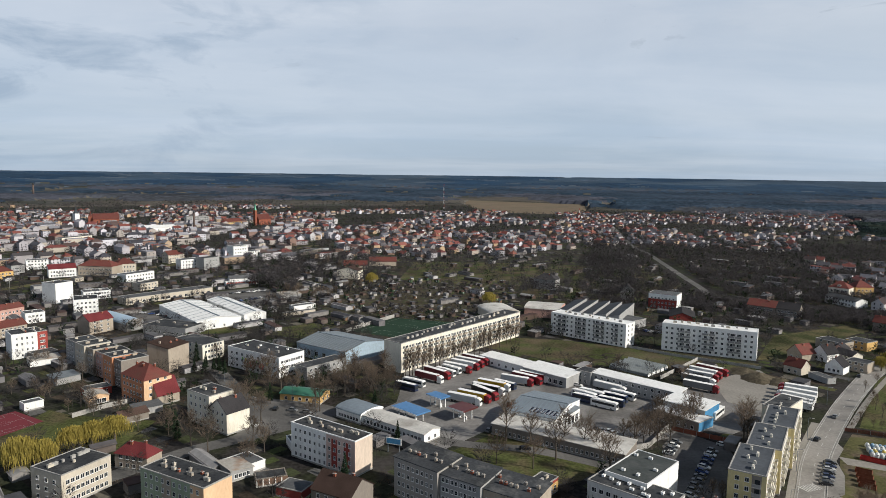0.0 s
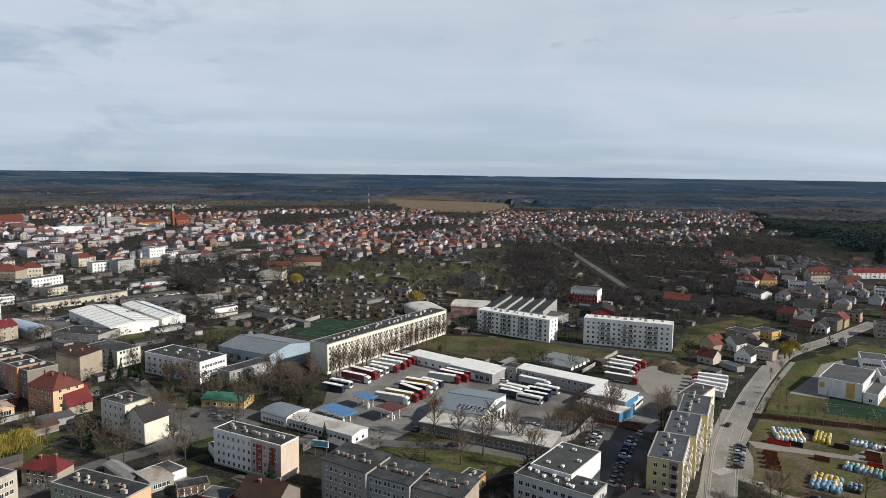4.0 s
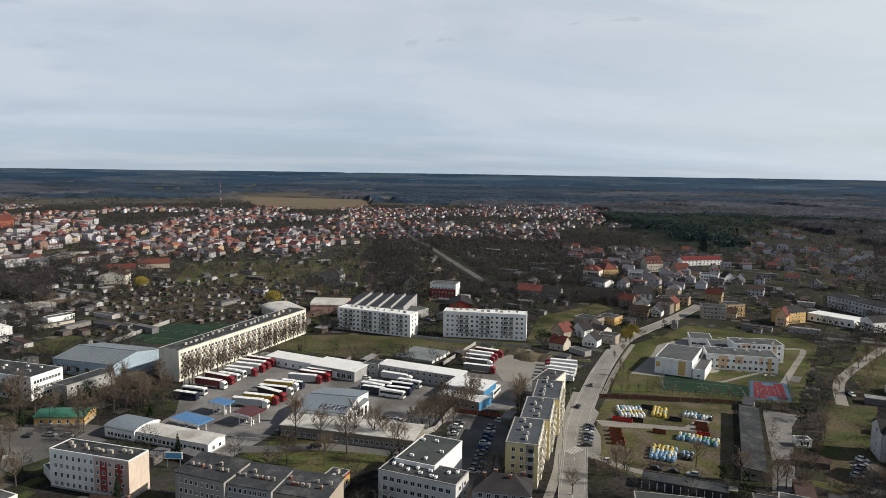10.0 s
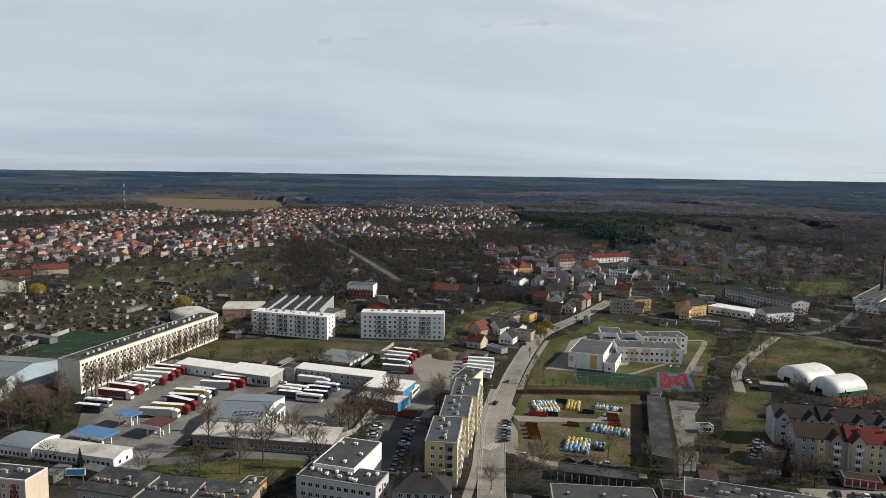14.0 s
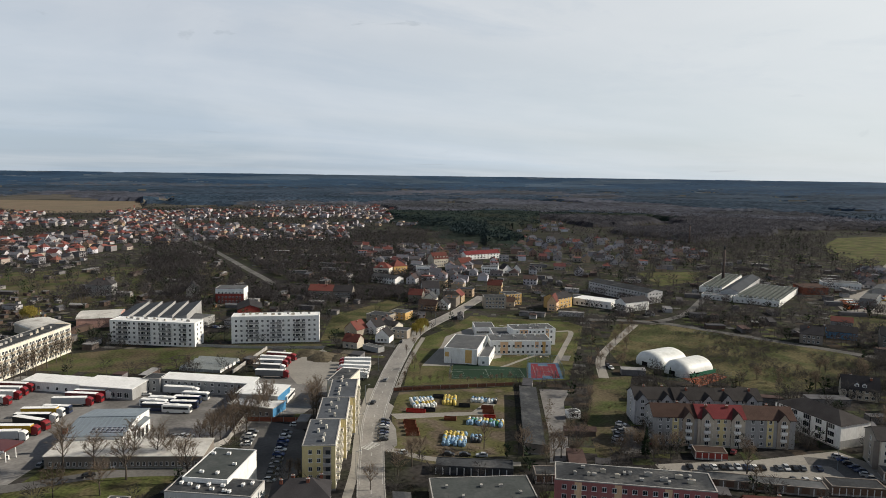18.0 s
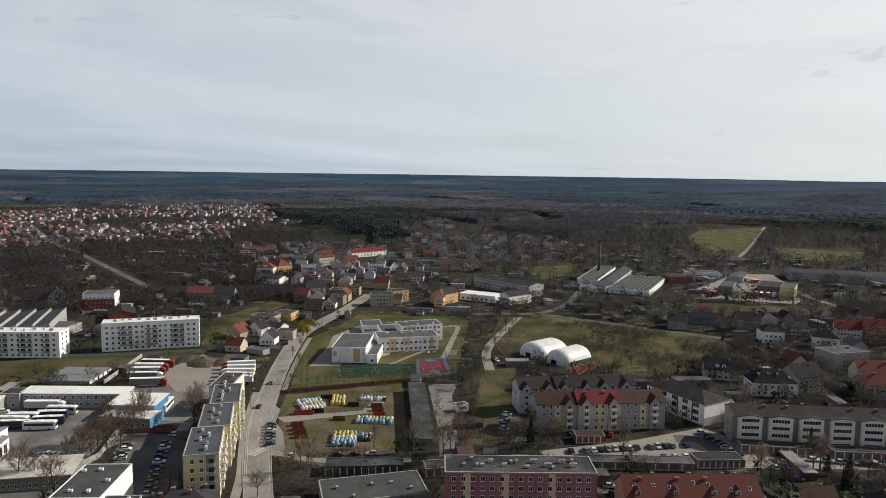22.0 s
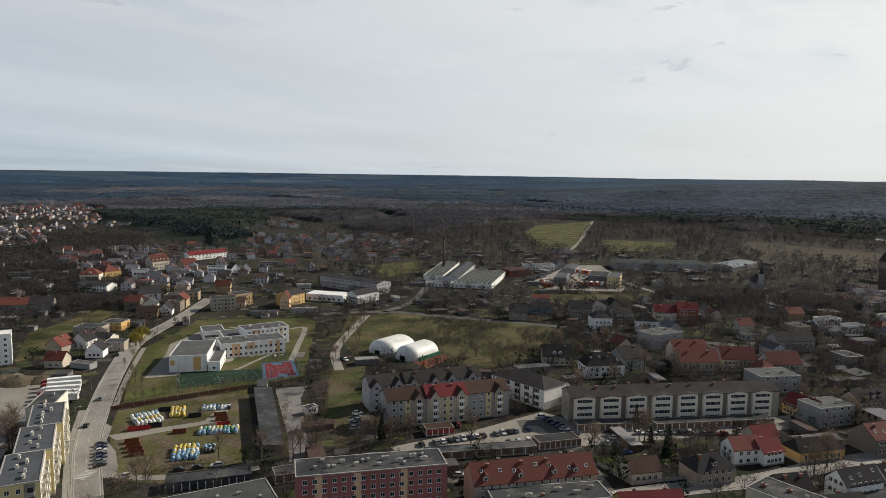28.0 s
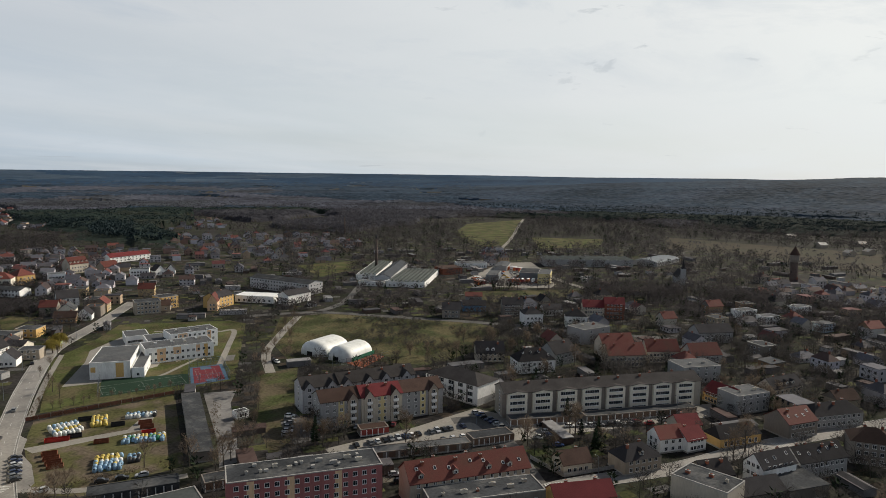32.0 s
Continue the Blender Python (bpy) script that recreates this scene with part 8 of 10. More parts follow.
        (tall if kind == 1 else firs_far).append((x, y, ground_z(x, y), rng.uniform(11, 17) * (1.0 if kind else 1.05)))
    for _ in range(420):
        x, y = rng.uniform(830, 1160), rng.uniform(-115, 180)
        if inside(x, y, WIDE) and noise.noise(Vector((x * 0.012, y * 0.012, 2.0))) > -0.1:
            tall.append((x, y, 0.0, rng.uniform(3, 9)))
    tree_stuff("wood_trees", tall, WOODTWIG, "bare crowns of the woodland", 10, 0.36, 0.55, 0.35)
    tree_stuff("wood_pines", firs_far, WOODPINE, "dark pine crowns of the woodland", 11, 0.27, 0.75, 0.45)
    scrub = []
    while len(scrub) < 760:
        x, y = rng.uniform(285, 420), rng.uniform(150, 300)
        if inside(x, y, FIELD) and free(x, y, 1.0, False) and noise.noise(Vector((x * 0.03, y * 0.03, 4.0))) > 0.02:
            scrub.append((x, y, 0.0, rng.uniform(1.4, 3.6)))
    tree_stuff("meadow_scrub", scrub, TWIGS, "brown scrub in the rough meadow", 60, 0.7, 0.07, 0.05)
    tree_stuff("near_trees", close, TWIGS, "leafless trees in yards and gardens", 112, 0.36, 0.09)
    tree_stuff("trees_between_houses", mid, GREYTWIGS, "leafless trees between the houses", 58, 0.38, 0.2)
    tree_stuff("far_trees", far, GREYTWIGS, "distant leafless trees", 14, 0.44, 0.6)
    tree_stuff("far_conifers", firs, surface("dark_conifer_stuff", (0.024, 0.036, 0.02), 0.95, fine=0.4, coarse=0.02, amount=0.3, rnd=0.3, island=True, world=True, bump=0), "dark conifers in the gardens", 34, 0.24, 0.42, 0.1)
    tree_stuff("bushes", bushes, surface("bush_stuff", (0.092, 0.067, 0.044), 0.95, fine=0.4, coarse=0.02, amount=0.35, rnd=0.3, island=True, world=True, bump=0, thin=0.4), "brown leafless bushes", 24, 0.7, 0.11, 0.05)


# ---- vehicles ----
RUBBER = surface("black_rubber", (0.02, 0.02, 0.02), 0.9, bump=0)
CARPAINT = {}
for _n, _c in (("white", (0.72, 0.72, 0.70)), ("black", (0.02, 0.02, 0.022)), ("grey", (0.16, 0.165, 0.17)), ("silver", (0.42, 0.43, 0.44)), ("red", (0.22, 0.02, 0.024)), ("blue", (0.035, 0.07, 0.20)), ("navy", (0.02, 0.03, 0.07)), ("yellow", (0.55, 0.33, 0.03)), ("maroon", (0.15, 0.03, 0.035)), ("orange", (0.50, 0.11, 0.02))):
    CARPAINT[_n] = surface("car_paint_" + _n, _c, 0.3, 0.0, amount=0.06, bump=0)
WHEELS = {}
CARS = {}


def wheel_mesh(r, w):
    if (r, w) not in WHEELS:
        q = [([(x, z, y) for x, y, z in pts], k) for pts, k in tube(0, 0, -w / 2, w / 2, r, r, 10, 0) + tube(0, 0, -w / 2 - 0.01, w / 2 + 0.01, r * 0.55, r * 0.55, 8, 1)]
        WHEELS[(r, w)] = mesh_of("wheel", q, (RUBBER, CONC))
    return WHEELS[(r, w)]


def loft(profiles, k=0):
    """Sections from rear to front: x, half width, bottom, top."""
    q = []
    for (x0, w0, b0, t0), (x1, w1, b1, t1) in zip(profiles, profiles[1:]):
        q += [([(x0, -w0, t0), (x1, -w1, t1), (x1, w1, t1), (x0, w0, t0)], k), ([(x0, w0, b0), (x1, w1, b1), (x1, -w1, b1), (x0, -w0, b0)], k)]
        for s in (-1, 1):
            q.append(([(x0, s * w0, b0), (x1, s * w1, b1), (x1, s * w1, t1), (x0, s * w0, t0)], k))
    for x, w, b, t in (profiles[0], profiles[-1]):
        q.append(([(x, -w, b), (x, w, b), (x, w, t), (x, -w, t)], k))
    return q


def car(x, y, turn, colour="grey"):
    """A parked car, nose along its turn."""
    x, y = round(x, 2), round(y, 2)
    far = math.hypot(x, y) > 400
    key = (colour, far)
    if key not in CARS:
        b = thing("car", 0, 0, 0, colour + " parked car on the asphalt", "car", "parked cars")
        body = loft([(-2.15, 0.75, 0.45, 0.80), (-2.05, 0.86, 0.28, 0.95), (-1.3, 0.88, 0.25, 0.98), (0.75, 0.88, 0.25, 0.94), (1.9, 0.84, 0.26, 0.78), (2.15, 0.72, 0.35, 0.62)])
        body += loft([(-1.35, 0.64, 1.44, 1.47), (-0.9, 0.66, 1.45, 1.52), (0.1, 0.66, 1.45, 1.50), (0.3, 0.64, 1.43, 1.45)])
        if far:
            body += [q for u in (-1.35, 1.35) for q in box(u - 0.31, u + 0.31, -0.88, 0.88, 0.0, 0.62, 1)]
        part("body", mesh_of("body", body, (CARPAINT[colour], RUBBER)), b)
        part("glazing", mesh_of("glazing", loft([(-1.95, 0.72, 0.95, 0.96), (-1.35, 0.63, 0.95, 1.44), (0.3, 0.63, 0.93, 1.44), (1.05, 0.72, 0.90, 0.91)]), (GLASS,)), b)
        for u in () if far else (-1.35, 1.35):
            for v in (-0.78, 0.78):
                part("wheel", wheel_mesh(0.31, 0.2), b, m=pose(u, v, 0.31))
        CARS[key] = b
        t = b
    else:
        t = copy_thing(CARS[key], Matrix.Identity(4))
    t.matrix_basis = pose(x, y, 0.06, 0, 0, turn)
    claim(x, y, 2.2)


def truck(x, y, turn, trailer="white", cab="red", length=13.6):
    """A parked lorry: tractor with cab, and a long trailer."""
    key = ("truck", trailer, cab, length)
    if key not in CARS:
        b = thing("truck", 0, 0, 0, "parked lorry with %s cab and %s trailer" % (cab, trailer), "truck", "parked lorries")
        r, f = -length / 2 - 1.2, length / 2 + 1.4
        part("trailer", mesh_of("trailer", box(r, r + length, -1.25, 1.25, 1.15, 3.9, 0) + box(r + 0.2, r + length - 0.3, -0.5, 0.5, 0.8, 1.15, 1), (CARPAINT[trailer], RUBBER)), b)
        part("trailer_roof", mesh_of("trailer_roof", box(r - 0.02, r + length + 0.02, -1.27, 1.27, 3.9, 3.98, 0), (WHITE,)), b)
        part("cab", mesh_of("cab", loft([(f - 2.4, 1.22, 0.5, 3.55), (f - 1.6, 1.24, 0.45, 3.75), (f - 0.35, 1.22, 0.4, 3.3), (f, 1.15, 0.4, 2.9)]) + box(f - 4.6, f - 2.4, -0.5, 0.5, 0.7, 1.0, 0), (CARPAINT[cab],)), b)
        part("windscreen", mesh_of("windscreen", box(f - 0.03, f + 0.03, -1.05, 1.05, 1.75, 2.7, 0), (GLASS,)), b)
        for u in (r + 1.8, r + 3.2, f - 3.6, f - 0.9):
            for v in (-1.05, 1.05):
                part("wheel", wheel_mesh(0.5, 0.35), b, m=pose(u, v, 0.5))
        CARS[key] = t = b
    else:
        t = copy_thing(CARS[key], Matrix.Identity(4))
    t.matrix_basis = pose(x, y, 0.04, 0, 0, turn)
    claim(x, y, 4)


def coach(x, y, turn, colour="white", length=12.0):
    """A parked coach with a dark window band."""
    key = ("coach", colour, length)
    if key not in CARS:
        b = thing("coach", 0, 0, 0, "%s parked coach with dark windows" % colour, "bus", "coaches in the depot")
        a = length / 2
        part("body", mesh_of("body", loft([(-a, 1.15, 0.5, 3.2), (-a + 0.3, 1.25, 0.35, 3.35), (a - 0.5, 1.25, 0.35, 3.35), (a, 1.15, 0.45, 3.1)]), (CARPAINT[colour],)), b)
        part("glazing", mesh_of("glazing", box(-a + 0.7, a - 0.8, -1.29, 1.29, 1.75, 2.75, 0) + box(a - 0.25, a + 0.04, -1.05, 1.05, 1.3, 2.8, 0), (GLASS,)), b)
        part("roof", mesh_of("roof", box(-a + 0.5, a - 0.7, -1.15, 1.15, 3.3, 3.42, 0) + box(-1.2, 1.0, -0.8, 0.8, 3.42, 3.62, 0), (WHITE,)), b)
        for u in (-a + 2.6, a - 2.4):
            for v in (-1.1, 1.1):
                part("wheel", wheel_mesh(0.48, 0.3), b, m=pose(u, v, 0.48))
        CARS[key] = t = b
    else:
        t = copy_thing(CARS[key], Matrix.Identity(4))
    t.matrix_basis = pose(x, y, 0.04, 0, 0, turn)
    claim(x, y, 4)

# ---- landmarks and yard things ----
def lathe(profile, n=12, k=0):
    """A turned shape from (radius, height) pairs."""
    q = []
    for (r0, z0), (r1, z1) in zip(profile, profile[1:]):
        for i in range(n):
            a, b = 2 * math.pi * i / n, 2 * math.pi * (i + 1) / n
            pts = [(r0 * math.cos(a), r0 * math.sin(a), z0), (r0 * math.cos(b), r0 * math.sin(b), z0), (r1 * math.cos(b), r1 * math.sin(b), z1), (r1 * math.cos(a), r1 * math.sin(a), z1)]
            if r0 < 1e-4:
                pts = [pts[0], pts[2], pts[3]]
            elif r1 < 1e-4:
                pts = pts[:3]
            q.append((pts, k))
    return q


def canopy_roof(x, y, turn, L, W, h, mat, label, posts=2):
    """A filling-station canopy on posts."""
    b = thing("fuel_canopy", x, y, turn, label, "canopy", "canopies of the filling station")
    part("deck", mesh_of("deck", box(-L / 2, L / 2, -W / 2, W / 2, h, h + 0.6, 0), (mat,)), b)
    part("fascia", mesh_of("fascia", box(-L / 2 - 0.05, L / 2 + 0.05, -W / 2 - 0.05, -W / 2 + 0.02, h - 0.1, h + 0.55, 0), (WHITE,)), b)
    me = mesh_of("post", box(-0.15, 0.15, -0.15, 0.15, 0, h, 0), (WHITE,))
    for i in range(posts):
        for v in (-W / 4, W / 4):
            part("post", me, b, m=pose(-L / 3 + i * 2 * L / 3 / max(1, posts - 1), v, 0))
    pump = mesh_of("fuel_pump", box(-0.5, 0.5, -0.25, 0.25, 0, 1.6, 0) + box(-0.9, 0.9, -0.6, 0.6, 0, 0.15, 1) + box(-0.4, 0.4, -0.27, 0.27, 0.9, 1.4, 2), (WHITE, CONC, GLASS))
    for i in range(2):
        part("fuel_pump", pump, b, m=pose(-L / 5 + i * 2 * L / 5, 0, 0.03))
    claim(x, y, L / 2)


BELLS = {}
BELLMAT = {"yellow": (0.50, 0.38, 0.08), "blue": (0.20, 0.33, 0.46), "white": (0.60, 0.62, 0.60), "green": (0.05, 0.22, 0.10), "red": (0.30, 0.035, 0.03), "black": (0.03, 0.03, 0.032)}


def bell(x, y, turn, colour):
    """A bell-shaped recycling container."""
    if colour not in BELLS:
        q = lathe([(0.0, 0.0), (0.72, 0.0), (0.82, 0.25), (0.84, 0.7), (0.74, 1.2), (0.5, 1.55), (0.2, 1.7), (0.0, 1.72)], 12)
        m = surface("container_" + colour, BELLMAT[colour], 0.45, amount=0.12, bump=0)
        q += box(0.55, 0.8, -0.25, 0.25, 1.15, 1.35, 1) + tube(0, 0, 1.7, 1.86, 0.1, 0.1, 8, 2)
        b = tagged(new("recycling_container", mesh_of("recycling_container", q, (m, RUBBER, STEEL))), colour + " bell-shaped recycling container standing in a yard", "container", "recycling containers")
        BELLS[colour] = t = b
    else:
        t = copy_thing(BELLS[colour], Matrix.Identity(4))
    t.matrix_basis = pose(x, y, 0.03, 0, 0, turn) @ Matrix.Scale(0.98, 4)


def bell_rows(x, y, turn, nx, ny, colours, gap=1.65, seed=0):
    rng = random.Random(seed)
    c, s = math.cos(radians(turn)), math.sin(radians(turn))
    for i in range(nx):
        for j in range(ny):
            if rng.random() < 0.1:
                continue
            u, v = (i - (nx - 1) / 2) * gap + rng.uniform(-0.25, 0.25), (j - (ny - 1) / 2) * gap + rng.uniform(-0.25, 0.25)
            bell(x + u * c - v * s, y + u * s + v * c, rng.uniform(0, 360), colours[min(len(colours) - 1, int(j * len(colours) / ny + rng.uniform(-0.4, 0.4)))] if rng.random() < 0.8 else rng.choice(colours))


SKIPS = {}


def skip_box(x, y, turn, colour="red", L=5.0):
    """An open steel skip."""
    if (colour, L) not in SKIPS:
        m = surface("skip_" + colour, BELLMAT[colour] if colour != "rust" else (0.16, 0.06, 0.035), 0.6, amount=0.25)
        b = thing("waste_skip", 0, 0, 0, colour + " open steel waste skip on bare earth", "skip", "waste skips")
        a, w, h = L / 2, 1.0, 1.3
        q = box(-a, a, -w, w, 0.1, 0.2, 0)
        for x0, x1, y0, y1 in ((-a, a, -w, -w + 0.08), (-a, a, w - 0.08, w), (-a, -a + 0.08, -w + 0.08, w - 0.08), (a - 0.08, a, -w + 0.08, w - 0.08)):
            q += box(x0, x1, y0, y1, 0.2, h, 0)
        part("tub", mesh_of("tub", q, (m,)), b)
        rib = mesh_of("rib", box(-0.06, 0.06, -0.08, 0, 0.2, 1.3, 0), (m,))
        for i in range(4):
            part("rib", rib, b, m=pose(-a + L * (i + 0.5) / 4, -w, 0))
        SKIPS[(colour, L)] = t = b
    else:
        t = copy_thing(SKIPS[(colour, L)], Matrix.Identity(4))
    t.matrix_basis = pose(x, y, 0.03, 0, 0, turn)


MEMBRANE = surface("white_membrane", (0.66, 0.67, 0.64), 0.5, fine=0.6, coarse=0.1, amount=0.12, col2=(0.48, 0.48, 0.44), patch=(0.55, 0.75), bump=0.05)


def tennis_hall(x, y, turn, L, W, h):
    """An air-borne tennis hall: a white vault with rounded ends and ribs."""
    b = thing("tennis_hall", x, y, turn, "white vaulted tennis hall of stretched membrane", "hall", "tennis halls")
    n, m = 18, 16
    rows = []
    for i in range(n + 1):
        u = i / n
        e = min(1.0, math.sin(math.pi * min(u, 1 - u) / 0.36) if min(u, 1 - u) < 0.18 else 1.0)
        k = 0.62 + 0.38 * e
        rows.append([(-L / 2 + L * u, -W / 2 * k * math.cos(math.pi * j / m), h * (0.55 + 0.45 * e) * math.sin(math.pi * j / m) ** 0.8) for j in range(m + 1)])
    q = [([rows[i][j], rows[i + 1][j], rows[i + 1][j + 1], rows[i][j + 1]], 0) for i in range(n) for j in range(m)]
    q += [(rows[0], 0), (rows[-1][::-1], 0)]
    part("membrane", mesh_of("membrane", q, (MEMBRANE,), True), b)
    part("door", mesh_of("door", box(-L / 2 - 0.5, -L / 2 + 0.2, -1.6, 1.6, 0, 2.4, 0), (RUBBER,)), b)
    part("side_wall", mesh_of("side_wall", box(-L * 0.36, L * 0.42, -W / 2 - 0.25, -W / 2 - 0.05, 0, 2.2, 0), (surface("green_tarpaulin", (0.03, 0.13, 0.08), 0.7),)), b)
    claim(x, y, max(L, W) * 0.55)


SOOT = surface("sooty_brick", (0.11, 0.085, 0.075), 0.85, fine=3, coarse=0.2, amount=0.3)


def smoke_stack(x, y, h, r0=1.6, r1=1.0, z=0.0):
    b = thing("factory_chimney", x, y, 0, "tall sooty brick factory chimney with dark top", "chimney", z=z)
    part("shaft", mesh_of("shaft", tube(0, 0, -0.3, h * 0.9, r0, r1 * 1.05, 14), (SOOT,), True), b)
    part("top", mesh_of("top", tube(0, 0, h * 0.9, h, r1 * 1.1, r1 * 1.1, 14), (TAR,), True), b)


def lattice_mast(x, y, h, z=0.0, label="tall red and white lattice radio mast"):
    b = thing("radio_mast", x, y, 0, label, "mast", z=z)
    n = 8
    red, white = surface("mast_red", (0.30, 0.05, 0.04), 0.6), WHITE
    for i in range(n):
        q = []
        z0, z1 = h * i / n, h * (i + 1) / n
        w0, w1 = 1.6 - 1.2 * i / n, 1.6 - 1.2 * (i + 1) / n
        cs = ((-1, -1), (1, -1), (1, 1), (-1, 1))
        for a, c in enumerate(cs):
            d = cs[(a + 1) % 4]
            limb(q, Vector((c[0] * w0, c[1] * w0, z0)), Vector((c[0] * w1, c[1] * w1, z1)), 0.16, 0.16, 4)
            limb(q, Vector((c[0] * w0, c[1] * w0, z0)), Vector((d[0] * w1, d[1] * w1, z1)), 0.08, 0.08, 4)
        part("mast_section", raw_mesh("mast_section", q, (red if i % 2 else white,)), b)


def church(x, y, turn, h, label, spire_mat, L=30, W=13, tower=5.0, wall=None, cover=None, eaves=11, rise=9):
    wall, cover = wall or BRICK, cover or TILE
    b = thing("church", x, y, turn, label, "church")
    part("nave", mesh_of("nave", box(-L / 2, L / 2, -W / 2, W / 2, -0.5, eaves, 0), (wall,)), b)
    part("roof", roof_mesh("gable", L, W, eaves, rise, (cover, wall), 0.4, "x"), b)
    t = part("tower", mesh_of("tower", box(-tower / 2, tower / 2, -tower / 2, tower / 2, -0.5, h * 0.6, 0), (wall,)), b, m=pose(-L / 2 - tower / 2, 0, 0))
    part("spire", mesh_of("spire", lathe([(tower * 0.62, h * 0.6), (tower * 0.4, h * 0.68), (tower * 0.16, h * 0.82), (0.0, h)], 8), (spire_mat,)), t)
    for k in range(3):
        part("window", window_mesh(1.4, 4.0, DARKFRAME), b, m=side_pose("F", L, W, -L / 3 + k * L / 3, 3.5))
    claim(x, y, 20)


def water_tower(x, y, h):
    b = thing("water_tower", x, y, 0, "old sooty brick water tower with pointed tiled roof", "water tower")
    part("shaft", mesh_of("shaft", tube(0, 0, -0.5, h * 0.62, 3.7, 3.3, 12), (SOOT,)), b)
    part("tank", mesh_of("tank", lathe([(3.3, h * 0.6), (4.2, h * 0.66), (4.2, h * 0.82), (0, h * 0.82)], 12), (DIRTY,)), b)
    part("roof", mesh_of("roof", lathe([(4.9, h * 0.80), (2.5, h * 0.92), (0.0, h * 1.05)], 12), (TILEB,)), b)
    for k in range(6):
        a = k * 60
        part("window", window_mesh(0.9, 2.0, DARKFRAME), b, m=pose(3.55 * math.sin(radians(a)), -3.55 * math.cos(radians(a)), h * 0.3, 0, 0, a))


LAMPS = []


def street_lamp(x, y, turn):
    """A street lamp with an arm."""
    if not LAMPS:
        b = thing("street_lamp", 0, 0, 0, "grey steel street lamp with a long arm", "street lamp", "street lamps")
        part("pole", mesh_of("pole", tube(0, 0, 0, 8, 0.11, 0.07, 8), (STEEL,)), b)
        part("arm", mesh_of("arm", box(0, 1.8, -0.05, 0.05, 7.9, 8.02, 0), (STEEL,)), b)
        part("lantern", mesh_of("lantern", box(1.5, 2.3, -0.16, 0.16, 7.78, 7.93, 0), (CONC,)), b)
        LAMPS.append(b)
        t = b
    else:
        t = copy_thing(LAMPS[0], Matrix.Identity(4))
    t.matrix_basis = pose(x, y, 0, 0, 0, turn)


def fence(pts, h, mat, label, name="fence", gap=4.0, solid=True):
    """A fence or yard wall along a line: posts with panels between."""
    b = thing(name, pts[0][0], pts[0][1], 0, label, "fence")
    ox, oy = pts[0]
    post = mesh_of("post", box(-0.07, 0.07, -0.07, 0.07, -0.2, h + 0.1, 0), (CONC if solid else STEEL,))
    cache = {}
    for (ax, ay), (bx, by) in zip(pts, pts[1:]):
        run = math.hypot(bx - ax, by - ay)
        n = max(1, round(run / gap))
        ang = math.degrees(math.atan2(by - ay, bx - ax))
        w = run / n
        key = round(w, 2)
        if key not in cache:
            if solid:
                q = box(0.07, w - 0.07, -0.03, 0.03, -0.1, h, 0)
            else:
                # one lattice: bars and rails that share their corners
                q = []
                xs = sorted({0.07, w - 0.07, *(0.07 + (w - 0.14) * (i + 0.5) / 6 + d for i in range(6) for d in (-0.02, 0.02))})
                zs = [0.0, 0.08, h * 0.5, h * 0.5 + 0.06, h - 0.06, h]
                for i, (x0, x1) in enumerate(zip(xs, xs[1:])):
                    for z0, z1 in zip(zs, zs[1:]):
                        if x1 - x0 < 0.05 or z1 - z0 < 0.1:
                            for yy in (-0.02, 0.02):
                                q.append(([(x0, yy, z0), (x1, yy, z0), (x1, yy, z1), (x0, yy, z1)], 0))
                for a0, b0 in (((xs[0], 0.0), (xs[-1], 0.0)), ((xs[0], h), (xs[-1], h))):
                    q.append(([(a0[0], -0.02, a0[1]), (b0[0], -0.02, b0[1]), (b0[0], 0.02, b0[1]), (a0[0], 0.02, a0[1])], 0))
            cache[key] = mesh_of("fence_panel", q, (mat,))
        for i in range(n):
            t = i / n
            m = pose(ax + (bx - ax) * t - ox, ay + (by - ay) * t - oy, 0, 0, 0, ang)
            part("fence_panel", cache[key], b, m=m)
            part("post", post, b, m=m)
    return b


def lines_on(name, x, y, turn, L, W, z, label, kind):
    """Painted lines of a pitch: border, halfway line, circle and areas."""
    q = []
    w = 0.12

    def bar(x0, x1, y0, y1):
        q.extend(box(min(x0, x1) - w / 2, max(x0, x1) + w / 2, min(y0, y1) - w / 2, max(y0, y1) + w / 2, z, z + 0.012, 0))

    a, b = L / 2, W / 2
    for s in (-1, 1):
        bar(-a, a, s * b, s * b)
        bar(s * a, s * a, -b, b)
        d = L * 0.16
        bar(s * (a - d), s * (a - d), -b * 0.5, b * 0.5)
        bar(s * a, s * (a - d), -b * 0.5, -b * 0.5)
        bar(s * a, s * (a - d), b * 0.5, b * 0.5)
    bar(0, 0, -b, b)
    r = W * 0.16
    for i in range(24):
        p, t = 2 * math.pi * i / 24, 2 * math.pi * (i + 1) / 24
        q.append(([(r * math.cos(p), r * math.sin(p), z + 0.012), (r * math.cos(t), r * math.sin(t), z + 0.012), ((r - w) * math.cos(t), (r - w) * math.sin(t), z + 0.012), ((r - w) * math.cos(p), (r - w) * math.sin(p), z + 0.012)], 0))
    ob = new(name, mesh_of(name, q, (FAINT,)))
    ob.matrix_basis = pose(x, y, 0, 0, 0, turn)
    return tagged(ob, label, "marking", kind="structure")


def zebra(x, y, turn, n=7, L=4.0):
    q = []
    for i in range(n):
        u = (i - (n - 1) / 2) * 1.0
        q += box(u - 0.25, u + 0.25, -L / 2, L / 2, 0.064, 0.072, 0)
    ob = new("zebra_crossing", mesh_of("zebra_crossing", q, (MARK,)))
    ob.matrix_basis = pose(x, y, 0, 0, 0, turn)
    tagged(ob, "white zebra crossing on the asphalt", "marking", kind="structure")


